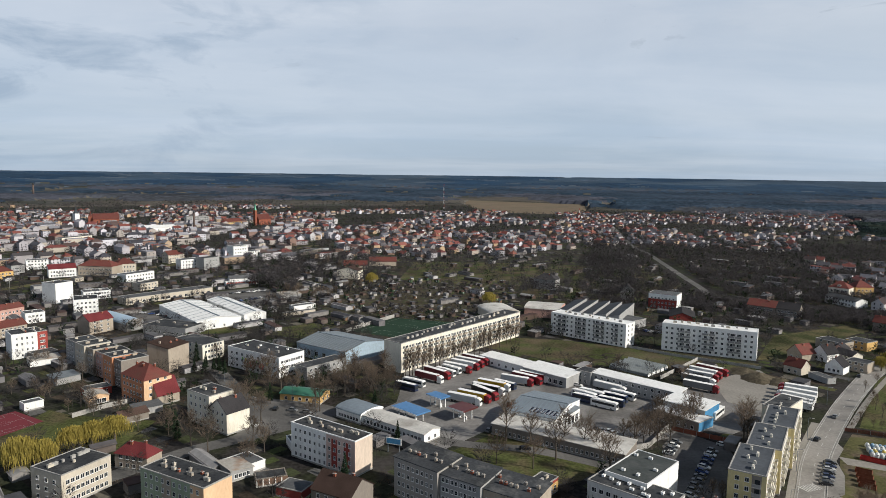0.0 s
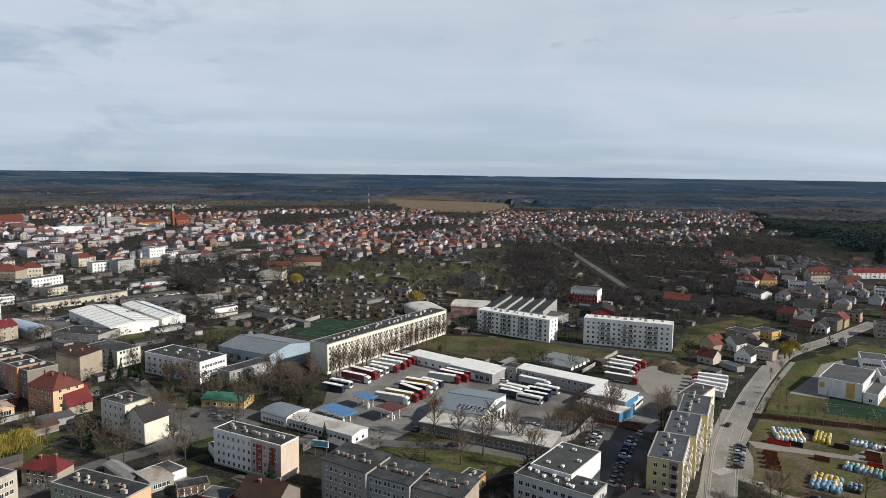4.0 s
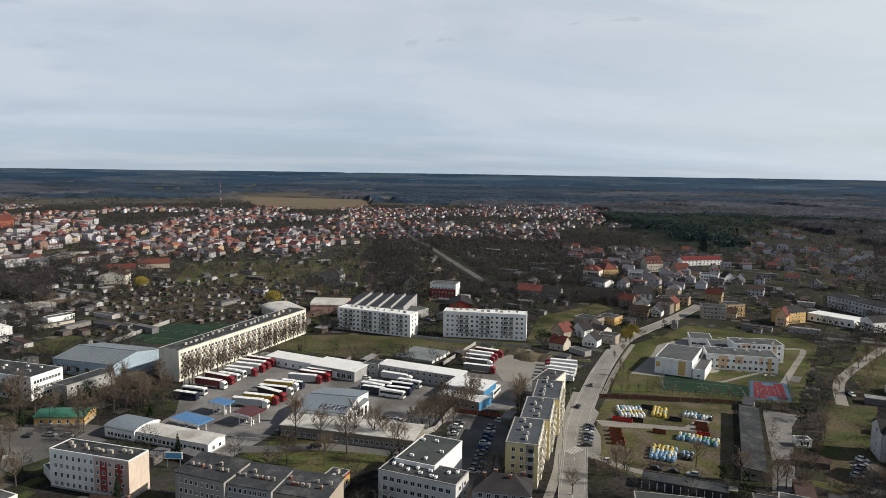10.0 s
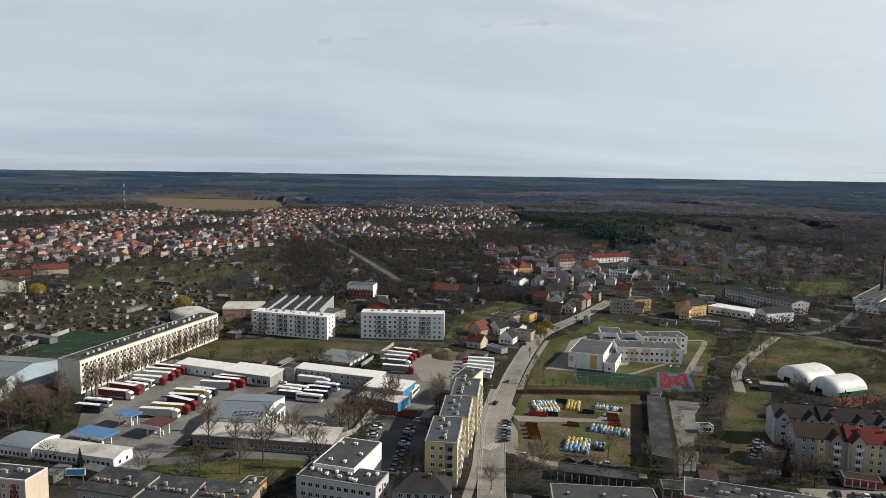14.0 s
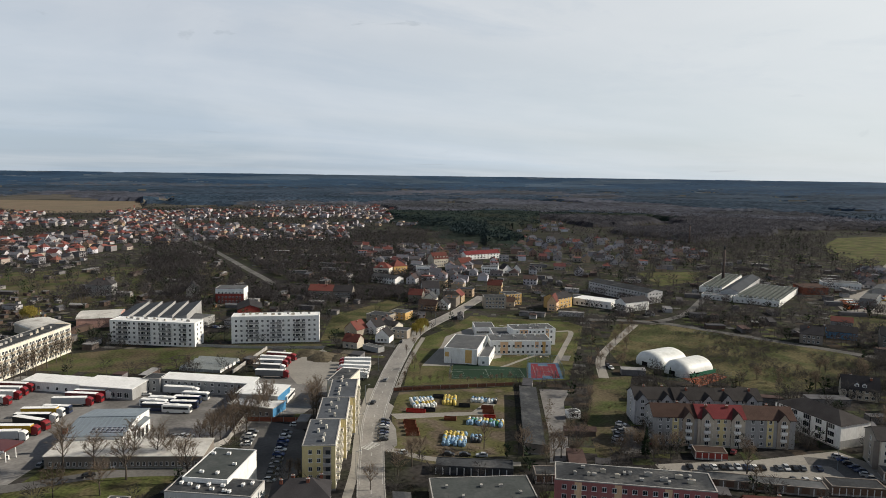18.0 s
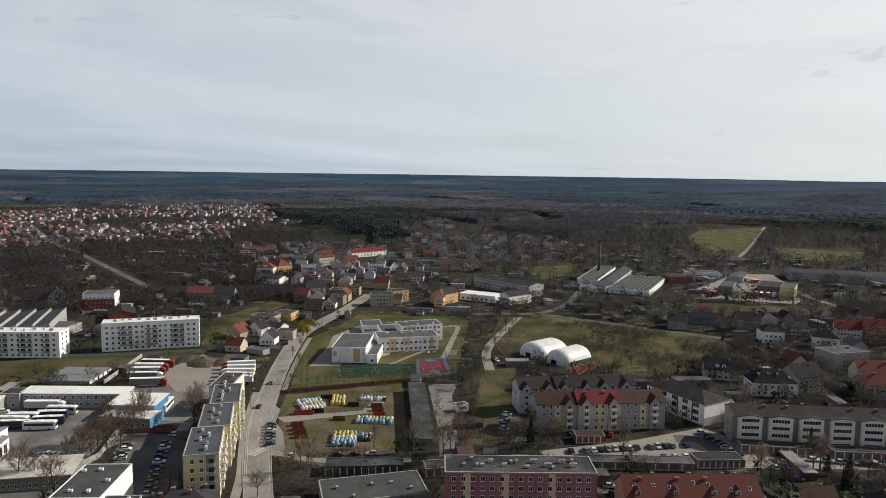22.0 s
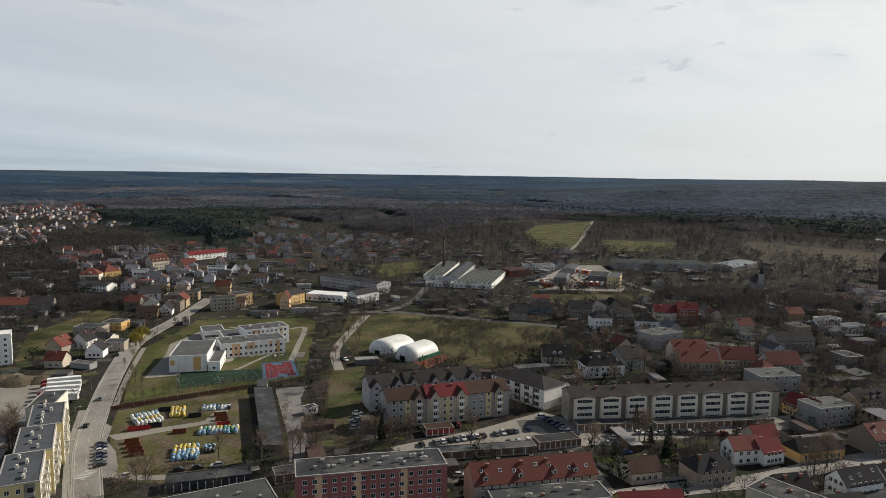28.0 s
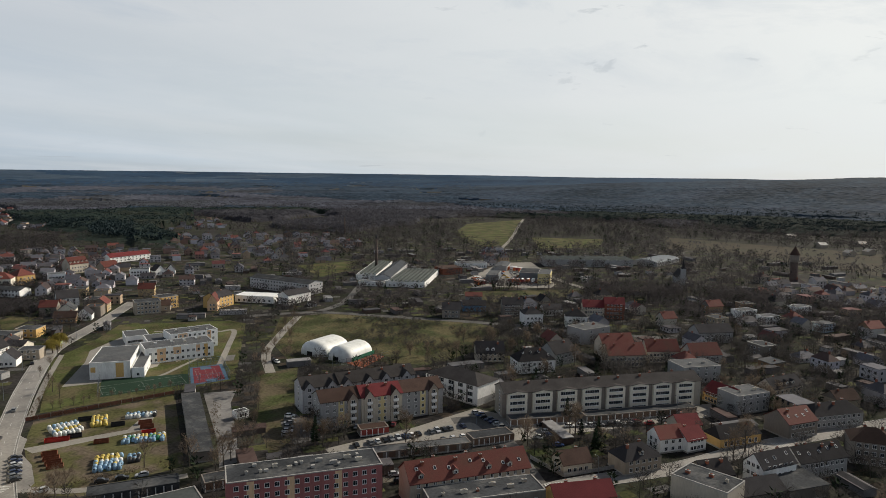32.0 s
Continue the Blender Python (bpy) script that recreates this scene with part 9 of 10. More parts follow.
def earth_mound(x, y, r, h, seed):
    rng = random.Random(seed)
    q, n, m = [], 18, 6
    rows = [[(r * (1 - j / m) ** 0.8 * math.cos(2 * math.pi * i / n) * (1 + 0.2 * math.sin(3 * i + seed)), r * (1 - j / m) ** 0.8 * math.sin(2 * math.pi * i / n) * (1 + 0.15 * math.cos(2 * i)), h * (j / m) ** 0.9 * rng.uniform(0.85, 1.1) - 0.1) for i in range(n)] for j in range(m + 1)]
    for j in range(m):
        for i in range(n):
            k = (i + 1) % n
            q.append(([rows[j][i], rows[j][k], rows[j + 1][k], rows[j + 1][i]], 0))
    ob = new("earth_mound", mesh_of("earth_mound", q, (surface("heaped_earth", (0.10, 0.085, 0.06), 0.95, fine=0.8, coarse=0.1, amount=0.4, bump=0.5),), True))
    ob.matrix_basis = pose(x, y, 0)
    tagged(ob, "brown heap of earth with rough grass", "heap")


def greenhouse(x, y, turn, n=5):
    b = thing("greenhouse_row", x, y, turn, "row of worn glasshouses with white frames", "greenhouse")
    g = surface("clouded_glass", (0.30, 0.32, 0.31), 0.25, amount=0.25)
    for i in range(n):
        q = box(-11, 11, -1.6, 1.6, 0, 1.4, 0)
        for s in (-1, 1):
            q.append(([(-11, s * 1.6, 1.4), (11, s * 1.6, 1.4), (11, 0, 2.5), (-11, 0, 2.5)], 0))
        for e in (-11, 11):
            q.append(([(e, -1.6, 1.4), (e, 1.6, 1.4), (e, 0, 2.5)], 0))
        h = part("glasshouse", mesh_of("glasshouse", q, (g,)), b, m=pose(0, i * 4.4, 0))
        bar = mesh_of("glazing_bar", box(-0.04, 0.04, -1.64, 1.64, 0, 1.42, 0), (WHITE,))
        for k in range(6):
            part("glazing_bar", bar, h, m=pose(-11 + k * 4.4, 0, 0))


def rail_mast(x, y, turn):
    """A railway mast with an arm over the track."""
    b = thing("rail_mast", x, y, turn, "slender steel railway mast with a cross arm", "mast", "masts along the railway")
    part("pole", mesh_of("pole", tube(0, 0, 0, 9, 0.18, 0.13, 6, 0), (CONC,)), b)
    part("arm", mesh_of("arm", box(-0.06, 0.06, -3.4, 0.1, 7.2, 7.35, 0) + box(-0.05, 0.05, -3.4, -3.3, 6.4, 7.2, 0), (STEEL,)), b)


def billboard(x, y, turn):
    """Two advertising boards on posts, plain shapes only."""
    b = thing("billboard", x, y, turn, "white and blue advertising boards on steel posts", "billboard")
    for u in (-2.2, 2.2):
        part("post", mesh_of("post", box(u - 0.12, u + 0.12, -0.12, 0.12, 0, 3.2, 0), (STEEL,)), b)
    part("board", mesh_of("board", box(-3, 3, -0.2, 0.05, 3.2, 5.6, 0) + box(-2.7, 2.7, -0.23, -0.2, 3.5, 5.3, 1), (WHITE, BLUEP)), b)

# ---- placed things ----
coach(-15.6, 309.8, -36, "navy")
coach(-12.4, 315.9, -35, "white")
coach(2.5, 333.7, -42, "white")
coach(5.4, 338.6, -42, "white")
coach(30.1, 314.1, -39, "navy")
coach(64.7, 300.6, -44, "white")
coach(64.2, 295.3, -39, "navy")
coach(70.9, 288.2, -39, "white")
coach(74.7, 291.9, -36, "navy")
coach(77.6, 297.6, -39, "navy")
coach(82.2, 301.1, -43, "white")
coach(116.0, 279.0, 51, "white")
coach(68.6, 302.5, -41, "white")
truck(-5.5, 324.1, -38, "maroon", "white")
truck(-1.6, 330.9, -43, "maroon", "red")
truck(8.6, 340.7, -35, "silver", "red")
truck(12.6, 346.2, -34, "white", "red")
truck(15.4, 351.1, -35, "silver", "red")
truck(18.6, 356.0, -40, "maroon", "red")
truck(10.6, 291.9, -30, "silver", "white")
truck(15.0, 295.8, -33, "yellow", "red")
truck(22.0, 306.3, -33, "black", "white")
truck(20.1, 301.3, -52, "black", "red")
truck(25.0, 312.2, -31, "yellow", "white")
truck(36.6, 320.3, -30, "silver", "red")
truck(41.7, 323.8, -40, "maroon", "red")
truck(45.7, 326.5, -36, "red", "white")
truck(78.7, 310.7, -42, "silver", "white")
truck(122.1, 314.1, -38, "grey", "red")
truck(124.8, 324.5, -40, "grey", "white")
truck(129.0, 331.6, -39, "silver", "red")
truck(133.0, 337.0, -43, "white", "red")
truck(138.2, 341.8, -46, "maroon", "red")
truck(166.7, 312.0, 147, "white", "red")
truck(163.4, 306.0, 142, "white", "red")
truck(159.8, 300.3, 139, "white", "white")
truck(156.3, 294.9, 135, "white", "red")
truck(153.6, 290.9, 135, "white", "white")
car(99.5, 241.7, -43, "grey")
car(97.4, 238.2, -38, "white")
car(95.3, 234.6, -37, "blue")
car(93.3, 231.0, -41, "navy")
car(91.2, 227.4, -38, "white")
car(89.1, 223.8, -39, "blue")
car(87.1, 220.2, 140, "grey")
car(85.0, 216.6, 140, "grey")
car(82.9, 213.0, -40, "grey")
car(80.9, 209.5, -37, "grey")
car(78.8, 205.9, -42, "silver")
car(89.1, 249.6, -34, "grey")
car(86.9, 246.1, -36, "white")
car(84.8, 242.7, -38, "grey")
car(82.7, 239.3, 146, "white")
car(105.5, 247.4, -34, "white")
car(108.3, 245.7, -29, "white")
car(111.2, 243.9, 150, "white")
for k, tone in enumerate(("black", "navy", "silver", "black", "navy", "grey", "black")):
    car(137.2 - 1.75 * k, 232.2 - 2.75 * k, -12, tone)
car(126.1, 201.1, 161, "silver")
car(139.3, 190.9, -41, "black")
car(143.9, 187.2, -39, "black")
car(148.5, 183.5, 140, "silver")
car(202.6, 136.4, 51, "black")
car(207.1, 133.2, 54, "grey")
car(209.4, 131.6, 52, "white")
car(211.7, 129.9, 55, "black")
car(213.9, 128.3, 235, "grey")
car(216.2, 126.7, 232, "silver")
car(218.4, 125.1, 52, "navy")
car(220.7, 123.5, 52, "white")
car(223.0, 121.9, 54, "black")
car(227.5, 118.6, 53, "grey")
car(229.8, 117.0, 230, "silver")
car(232.0, 115.4, 51, "black")
car(234.3, 113.8, 50, "grey")
car(238.8, 110.5, 52, "navy")
for k, tone in enumerate(("grey", "white", "black", "silver", "navy", "grey", "red", "black", "silver", "white")):
    if k not in (2, 6):
        car(199.8 + 3.15 * k, 127.6 - 2.5 * k, 231.5 + k % 3, tone)
car(255.0, 111.7, -52, "silver")
car(253.5, 109.1, 126, "blue")
car(251.9, 106.5, -48, "black")
car(250.3, 103.9, 130, "navy")
car(248.8, 101.3, 130, "navy")
car(247.2, 98.7, -52, "silver")
car(245.7, 96.1, -53, "grey")
car(244.1, 93.5, -52, "black")
car(242.8, 80.3, 40, "white")
car(246.0, 77.4, 36, "blue")
car(249.2, 74.6, 220, "grey")
car(266.1, 64.0, -38, "black")
car(271.6, 57.3, 136, "white")
car(277.0, 50.5, -43, "red")
car(285.2, 40.5, -41, "white")
car(287.9, 37.1, -40, "blue")
car(293.3, 30.4, -43, "blue")
car(214.9, 176.9, -60, "white")
car(211.6, 174.5, -61, "grey")
car(208.2, 172.0, 119, "grey")
car(204.9, 169.5, -60, "grey")
car(201.5, 167.1, -60, "silver")
car(198.2, 164.6, -59, "grey")
car(206.4, 161.7, 20, "silver")
car(209.3, 157.9, 21, "maroon")
car(212.3, 154.1, 23, "grey")
car(218.2, 146.5, 22, "silver")
car(221.2, 142.7, 205, "grey")
car(224.2, 138.9, 24, "grey")
car(227.1, 135.1, 21, "maroon")
car(188.3, 111.5, -54, "silver")
car(184.6, 107.3, -56, "black")
car(180.9, 103.0, -55, "white")
car(280.4, -31.3, -149, "silver")
car(275.0, -34.2, -152, "white")
car(254.6, 83.2, 121, "black")
car(249.3, 79.2, -59, "white")
car(243.9, 75.2, -60, "grey")
car(238.5, 71.2, -57, "blue")
car(-61.5, 279.2, -20, "grey")
car(-55.1, 276.7, -23, "grey")
car(-69.1, 281.0, 86, "black")
car(38.9, 246.3, 1, "white")
car(55.7, 324.1, -29, "black")
car(60.6, 321.2, -30, "white")
car(65.5, 318.3, -31, "white")
car(47.4, 355.3, -36, "black")
car(50.1, 353.3, -39, "white")
car(165.7, 279.5, 48, "grey")
car(144.5, 254.2, 45, "black")
car(211.5, 339.2, 53, "black")
car(276.2, 237.3, -112, "black")
car(274.7, 234.1, -114, "white")
car(668.4, 269.6, -77, "yellow")
car(661.1, 262.3, -75, "red")
car(646.3, 247.7, -78, "white")
car(638.9, 240.4, -77, "grey")
car(631.6, 233.1, 103, "red")
car(616.8, 218.5, -74, "red")
car(634.0, 253.6, -86, "blue")
car(623.1, 245.9, -85, "yellow")
car(612.1, 238.3, -84, "yellow")
car(590.3, 223.1, -85, "white")
car(579.3, 215.4, -84, "red")
car(-397.8, 703.1, -3, "blue")
car(-390.5, 701.4, 177, "black")
car(-383.3, 699.8, -6, "black")
car(-376.0, 698.1, -5, "red")
car(-368.7, 696.4, 176, "white")
car(-361.5, 694.8, -2, "navy")
car(-354.2, 693.1, -3, "black")
car(-346.9, 691.4, -2, "blue")
car(-339.7, 689.8, -1, "red")
car(-332.4, 688.1, -1, "red")
car(426.4, 153.2, 94, "silver")
car(426.8, 147.5, -83, "white")
car(427.3, 141.7, -86, "grey")
car(92.8, 422.0, -33, "white")
car(127.5, 438.7, -24, "navy")
car(129.7, 436.6, 159, "black")
car(132.0, 434.5, -24, "blue")
car(134.3, 432.4, 161, "white")
car(136.6, 430.4, 158, "black")
car(138.9, 428.3, -21, "grey")

# filling station, containers and landmarks
canopy_roof(-0.9, 288.0, -45, 9, 6, 4.4, BLUEROOF, "blue flat fuel canopy on white posts")
canopy_roof(-11.8, 272.0, -45, 15, 8, 4.0, BLUEROOF, "broad blue fuel canopy on white posts")
canopy_roof(9.3, 272.9, -45, 9, 9, 4.6, REDSHEET, "dark red fuel canopy over the lorry pumps", 2)
bell_rows(162.2, 241.7, -22, 7, 8, ["white", "yellow", "white", "white", "blue"], 1.5, seed=1)
bell_rows(174.0, 238.2, -40, 4, 7, ["yellow", "blue", "yellow", "yellow"], 1.5, seed=2)
bell_rows(186.5, 229.8, -44, 8, 3, ["white", "blue", "black"], 1.45, seed=5)
bell_rows(170.0, 208.3, -46, 10, 4, ["blue", "green", "yellow", "white"], 1.45, seed=4)
bell_rows(149.6, 201.0, -42, 6, 8, ["blue", "blue", "white", "yellow", "yellow"], 1.5, seed=3)
bell_rows(156.2, 196.5, -42, 3, 4, ["black", "blue"], 1.4, seed=6)
skip_box(154.0, 234.8, -40, "red", 8.0)
skip_box(159.5, 232.7, -40, "black", 5.0)
skip_box(142.6, 221.1, -40, "rust", 5.0)
skip_box(140.9, 217.4, -40, "rust", 5.0)
skip_box(139.1, 213.9, -40, "rust", 5.0)
skip_box(144.8, 225.3, -40, "rust", 5.0)
skip_box(181.8, 221.6, -40, "rust", 5.0)
skip_box(178.9, 217.2, -40, "rust", 5.0)
skip_box(175.3, 212.0, -40, "red", 5.0)
skip_box(160.7, 219.4, -40, "rust", 5.0)
skip_box(172.7, 245.0, -40, "black", 5.0)
skip_box(175.2, 229.0, -40, "black", 5.0)
tennis_hall(306.8, 227.0, -4, 25.6, 19.2, 7.5)
tennis_hall(304.7, 208.6, -4, 25.0, 15.9, 7.5)
smoke_stack(590.1, 372.5, 36, 1.5, 0.9)
claim(301.9, 198.7, 10)
claim(310.8, 196.1, 8)
claim(292.9, 199.9, 7)
car(259.5, 73.1, -57, "white")
car(261.8, 69.7, 125, "silver")
car(264.0, 66.3, 122, "silver")
car(266.3, 62.8, -57, "grey")
car(268.5, 59.4, 123, "black")
car(270.8, 56.0, -59, "grey")
car(273.0, 52.6, 123, "grey")
car(275.3, 49.2, -54, "grey")
car(277.5, 45.7, 126, "red")
car(597.5, 230.3, -91, "red")
car(597.6, 226.8, -88, "white")
car(597.7, 223.3, -87, "orange")
car(597.8, 219.7, -91, "orange")
car(597.8, 216.2, -88, "orange")
car(597.9, 212.7, 91, "red")
car(598.0, 209.2, 94, "orange")
car(598.1, 205.7, -89, "orange")
car(611.9, 252.2, 187, "orange")
car(623.7, 253.5, 6, "orange")
car(635.4, 254.8, 187, "grey")
car(647.1, 256.2, 6, "orange")
car(658.8, 257.5, 186, "orange")
car(670.5, 258.8, 187, "yellow")
car(682.2, 260.1, 5, "grey")
car(625.2, 232.3, -34, "orange")
car(625.0, 228.4, 145, "orange")
car(624.7, 224.5, -35, "orange")
car(624.5, 220.6, 148, "red")
car(569.3, 249.3, 159, "white")
car(569.9, 245.5, -21, "grey")
car(570.6, 241.6, 161, "grey")
car(571.3, 237.7, 161, "red")
car(571.9, 233.9, -17, "white")
billboard(-16.4, 237.4, -20)
car(40.3, 244.7, 0, "white")
car(31.2, 241.6, 2, "black")
car(19.2, 259.1, 62, "grey")
car(21.2, 261.8, 64, "grey")
car(61.5, 261.8, 206, "black")
car(63.5, 260.4, 24, "grey")
car(65.5, 259.1, 208, "white")
car(67.5, 257.8, 28, "white")
rail_mast(-349.0, 550.4, 8)
rail_mast(-336.6, 576.5, 8)
rail_mast(-319.8, 599.1, 8)
rail_mast(-306.3, 633.4, 8)
rail_mast(-288.0, 664.3, 8)
rail_mast(-265.4, 707.1, 8)
rail_mast(-238.3, 751.1, 8)
rail_mast(-206.2, 795.4, 8)
car(-176.5, 547.5, 246, "black")
car(-172.9, 550.1, 66, "black")
car(-169.3, 552.7, 63, "grey")
car(-165.8, 555.3, 244, "white")
car(-162.2, 557.9, 68, "black")
car(-158.6, 560.5, 246, "silver")
car(-155.0, 563.1, 245, "white")
car(-151.4, 565.7, 65, "white")
car(-147.8, 568.3, 68, "silver")
car(-156.1, 517.2, 80, "black")
car(-153.3, 520.5, 78, "blue")
car(-150.4, 523.8, 261, "grey")
car(-147.5, 527.0, 80, "blue")
car(-144.7, 530.3, 77, "navy")
car(-141.8, 533.6, 78, "silver")
car(-138.9, 536.9, 262, "grey")
car(-136.1, 540.2, 80, "black")
car(-207.4, 471.5, 9, "silver")
car(-200.4, 468.7, 190, "blue")
car(-193.4, 466.0, 6, "white")
car(-186.5, 463.3, 189, "red")
for k in range(7):
    truck(588.6 + 2.2 * k, 224.0 - 4.2 * k, 12, ("orange", "orange", "red", "orange", "white", "orange", "orange")[k], "orange", 7.0)
for k in range(6):
    truck(640.0 + 5.0 * k, 214.0 + 8.0 * k, 100, ("orange", "silver", "orange", "orange", "red", "white")[k], "orange", 7.0)
for k in range(4):
    truck(560.0 + 6.5 * k, 243.0 + 4.5 * k, 150, ("red", "orange", "silver", "orange")[k], "orange", 7.0)
smoke_stack(900.8, 627.9, 30, 1.2, 0.8)
lattice_mast(3.2, 1859.4, 70)
lattice_mast(261.5, 1317.8, 36, 0, "thin red lattice mast")
# This one stands in for a distant grey tower, built with the chimney shape.
smoke_stack(-1313.2, 2217.8, 50, 3.0, 2.4)
church(-333.2, 1272.9, 60, 46, "red brick church with a slender green spire", GREENROOF)
church(-599.7, 1226.9, 30, 26, "large brick gothic church with steep red roof", TILE, 42, 20, 7)
church(666.8, 88.1, 20, 26, "small grey church with white belfry among trees", TILED, 20, 9, 4, GREYW, TILED, 7, 6)
smoke_stack(-394.8, 1094.2, 34, 1.8, 1.4)
water_tower(725.3, -6.3, 34)
church(-640.5, 1222.0, 60, 34, "small white church with a pointed grey tower roof", SLATE, 12, 8, 8.0, WHITE, SLATE, 8, 4)
lines_on("pitch_lines", 215.2, 262.8, -30.9, 35.5, 13.4, 0.052, "white lines of the football pitch", 0)
lines_on("court_lines", -170.8, 260.6, -35.0, 21.0, 15.0, 0.05, "white lines of the red ball court", 0)
lines_on("court_lines", 242.6, 251.2, -38.0, 9.2, 18.2, 0.062, "white lines of the basketball court", 0)
lines_on("pitch_lines", -21.2, 439.9, 60.3, 49.0, 39.2, 0.042, "white lines of the fenced football pitch", 0)
lines_on("court_lines", 300.5, 198.7, -85.3, 12.2, 22.7, 0.056, "white lines of the clay court", 0)
zebra(120.3, 213.5, 20)
zebra(206.7, 62.2, -45)
zebra(280.2, -2.3, -60)
zebra(-74.8, 263.1, -20)
earth_mound(158.2, 333.1, 9, 3.5, 1)
earth_mound(165.9, 326.1, 7, 3.0, 2)
earth_mound(156.2, 344.7, 8, 2.5, 3)
greenhouse(96.9, 343.7, -45, 5)
fence([(63.4, 237.6), (77.6, 245.0), (92.1, 266.1)], 2.2, CONC, "pale concrete panel wall beside the depot", "yard_wall", 4.5, True)
fence([(91.5, 262.8), (111.5, 249.1)], 1.8, BRICK, "low brown wall behind the car park", "yard_wall", 4.5, True)
fence([(108.3, 330.6), (139.9, 366.5)], 2.0, CONC, "concrete panel wall along the meadow", "yard_wall", 4.5, True)
fence([(101.7, 399.9), (129.3, 375.5), (167.3, 350.9)], 1.6, CONC, "grey concrete panel wall before the white flats", "yard_wall", 5.0, True)
fence([(67.3, 426.0), (96.7, 407.9), (110.8, 392.2)], 1.6, CONC, "grey concrete wall before the white flats", "yard_wall", 5.0, True)
fence([(160.8, 264.3), (213.4, 240.6)], 1.5, surface("rusty_fence", (0.14, 0.06, 0.045), 0.8), "rusty red fence behind the school", "fence", 4.5, True)
fence([(225.7, 244.8), (246.0, 266.4), (259.3, 257.4), (241.4, 234.6), (225.7, 244.8)], 4.0, surface("blue_mesh", (0.12, 0.22, 0.34), 0.6), "tall blue mesh fence round the ball court", "fence", 4.5, False)
fence([(193.6, 265.7), (210.6, 286.7)], 4.0, STEEL, "tall ball-stop fence behind a goal", "fence", 4.5, False)
fence([(226.6, 246.2), (239.9, 260.4)], 4.0, STEEL, "tall ball-stop fence behind a goal", "fence", 4.5, False)
fence([(-60.5, 420.2), (-32.3, 469.1)], 2.4, CONC, "pale wall along the school pitch", "yard_wall", 5.0, True)
fence([(-147.8, 268.0), (-140.2, 280.3), (-132.8, 287.8)], 2.0, CONC, "concrete panel wall in a back yard", "yard_wall", 4.5, True)
fence([(222.9, 76.6), (214.0, 61.6), (228.9, 48.2)], 1.4, CONC, "low garden wall at the street corner", "yard_wall", 4.5, True)
fence([(282.1, 204.5), (298.1, 197.8), (313.2, 189.6)], 3.0, STEEL, "wire fence round the clay court", "fence", 4.5, False)
fence([(384.1, 261.2), (402.7, 220.6)], 1.4, STEEL, "wire fence along the meadow", "fence", 4.5, False)
street_lamp(104.4, 195.1, 0)
street_lamp(122.0, 225.7, 0)
street_lamp(141.9, 256.5, 0)
street_lamp(171.2, 295.7, 0)
street_lamp(202.0, 331.8, 0)
street_lamp(256.6, 368.5, 0)
street_lamp(-76.7, 273.9, -45)
street_lamp(-64.0, 290.5, -45)
street_lamp(-98.5, 306.4, -45)
street_lamp(-50.4, 270.2, -45)
street_lamp(243.8, 106.6, 45)
street_lamp(268.3, 78.1, 45)
street_lamp(294.8, 37.3, 45)
street_lamp(217.4, 51.1, 45)
street_lamp(259.1, 14.7, 45)

def bench(x, y, turn):
    b = thing("bench", x, y, turn, "pale wooden bench on the school lawn", "bench", "benches on the school lawn")
    part("seat", mesh_of("seat", box(-1.1, 1.1, -0.25, 0.25, 0.42, 0.5), (CREAM,)), b)
    part("backrest", mesh_of("backrest", box(-1.1, 1.1, 0.22, 0.3, 0.55, 0.95), (CREAM,)), b)
    for u in (-0.9, 0.9):
        part("leg", mesh_of("leg", box(u - 0.06, u + 0.06, -0.2, 0.25, 0.0, 0.42), (CONC,)), b)


for x, y, turn in ((248.7, 284.0, -30), (250.9, 279.4, -26), (254.5, 277.5, -30), (259.0, 270.1, 20), (261.8, 268.5, -40)):
    bench(x, y, turn)

# planted trees
plant("poplar", -17.0, 326.6, 0.92, 1, 125)
plant("poplar", -15.1, 331.4, 1.16, 0, 154)
plant("poplar", -13.8, 332.2, 0.98, 0, 344)
plant("poplar", -11.4, 335.9, 1.13, 0, 142)
plant("poplar", -9.2, 336.3, 0.90, 0, 290)
plant("poplar", -7.1, 339.2, 0.82, 0, 141)
plant("poplar", -6.0, 339.9, 1.12, 0, 330)
plant("poplar", -2.7, 345.1, 0.87, 3, 28)
plant("poplar", -0.5, 344.3, 1.09, 0, 223)
plant("poplar", -0.2, 348.9, 0.87, 1, 182)
plant("poplar", 3.3, 349.6, 0.81, 3, 252)
plant("poplar", 5.5, 357.6, 0.99, 3, 253)
plant("poplar", 7.3, 358.1, 0.82, 0, 232)
plant("poplar", 9.6, 357.9, 0.92, 2, 179)
plant("poplar", 11.7, 365.8, 0.91, 2, 228)
plant("poplar", 14.4, 365.9, 1.00, 2, 222)
plant("poplar", 17.9, 369.4, 0.81, 1, 81)
plant("poplar", 18.6, 369.9, 0.81, 2, 137)
plant("poplar", 21.7, 374.8, 0.96, 0, 40)
plant("poplar", 24.4, 381.4, 1.04, 3, 175)
plant("poplar", 27.3, 380.5, 0.98, 2, 215)
plant("poplar", 28.8, 386.1, 1.14, 2, 211)
plant("poplar", 32.1, 391.7, 0.82, 2, 52)
plant("poplar", 34.0, 388.9, 1.05, 0, 116)
plant("poplar", 38.9, 397.0, 1.08, 0, 183)
plant("poplar", 41.6, 403.3, 0.92, 0, 266)
plant("poplar", 44.6, 402.8, 0.85, 3, 102)
plant("poplar", 47.5, 408.7, 0.90, 0, 149)
plant("bare", 25.0, 250.2, 1.40, 1, 292)
plant("bare", 33.7, 246.7, 1.38, 2, 227)
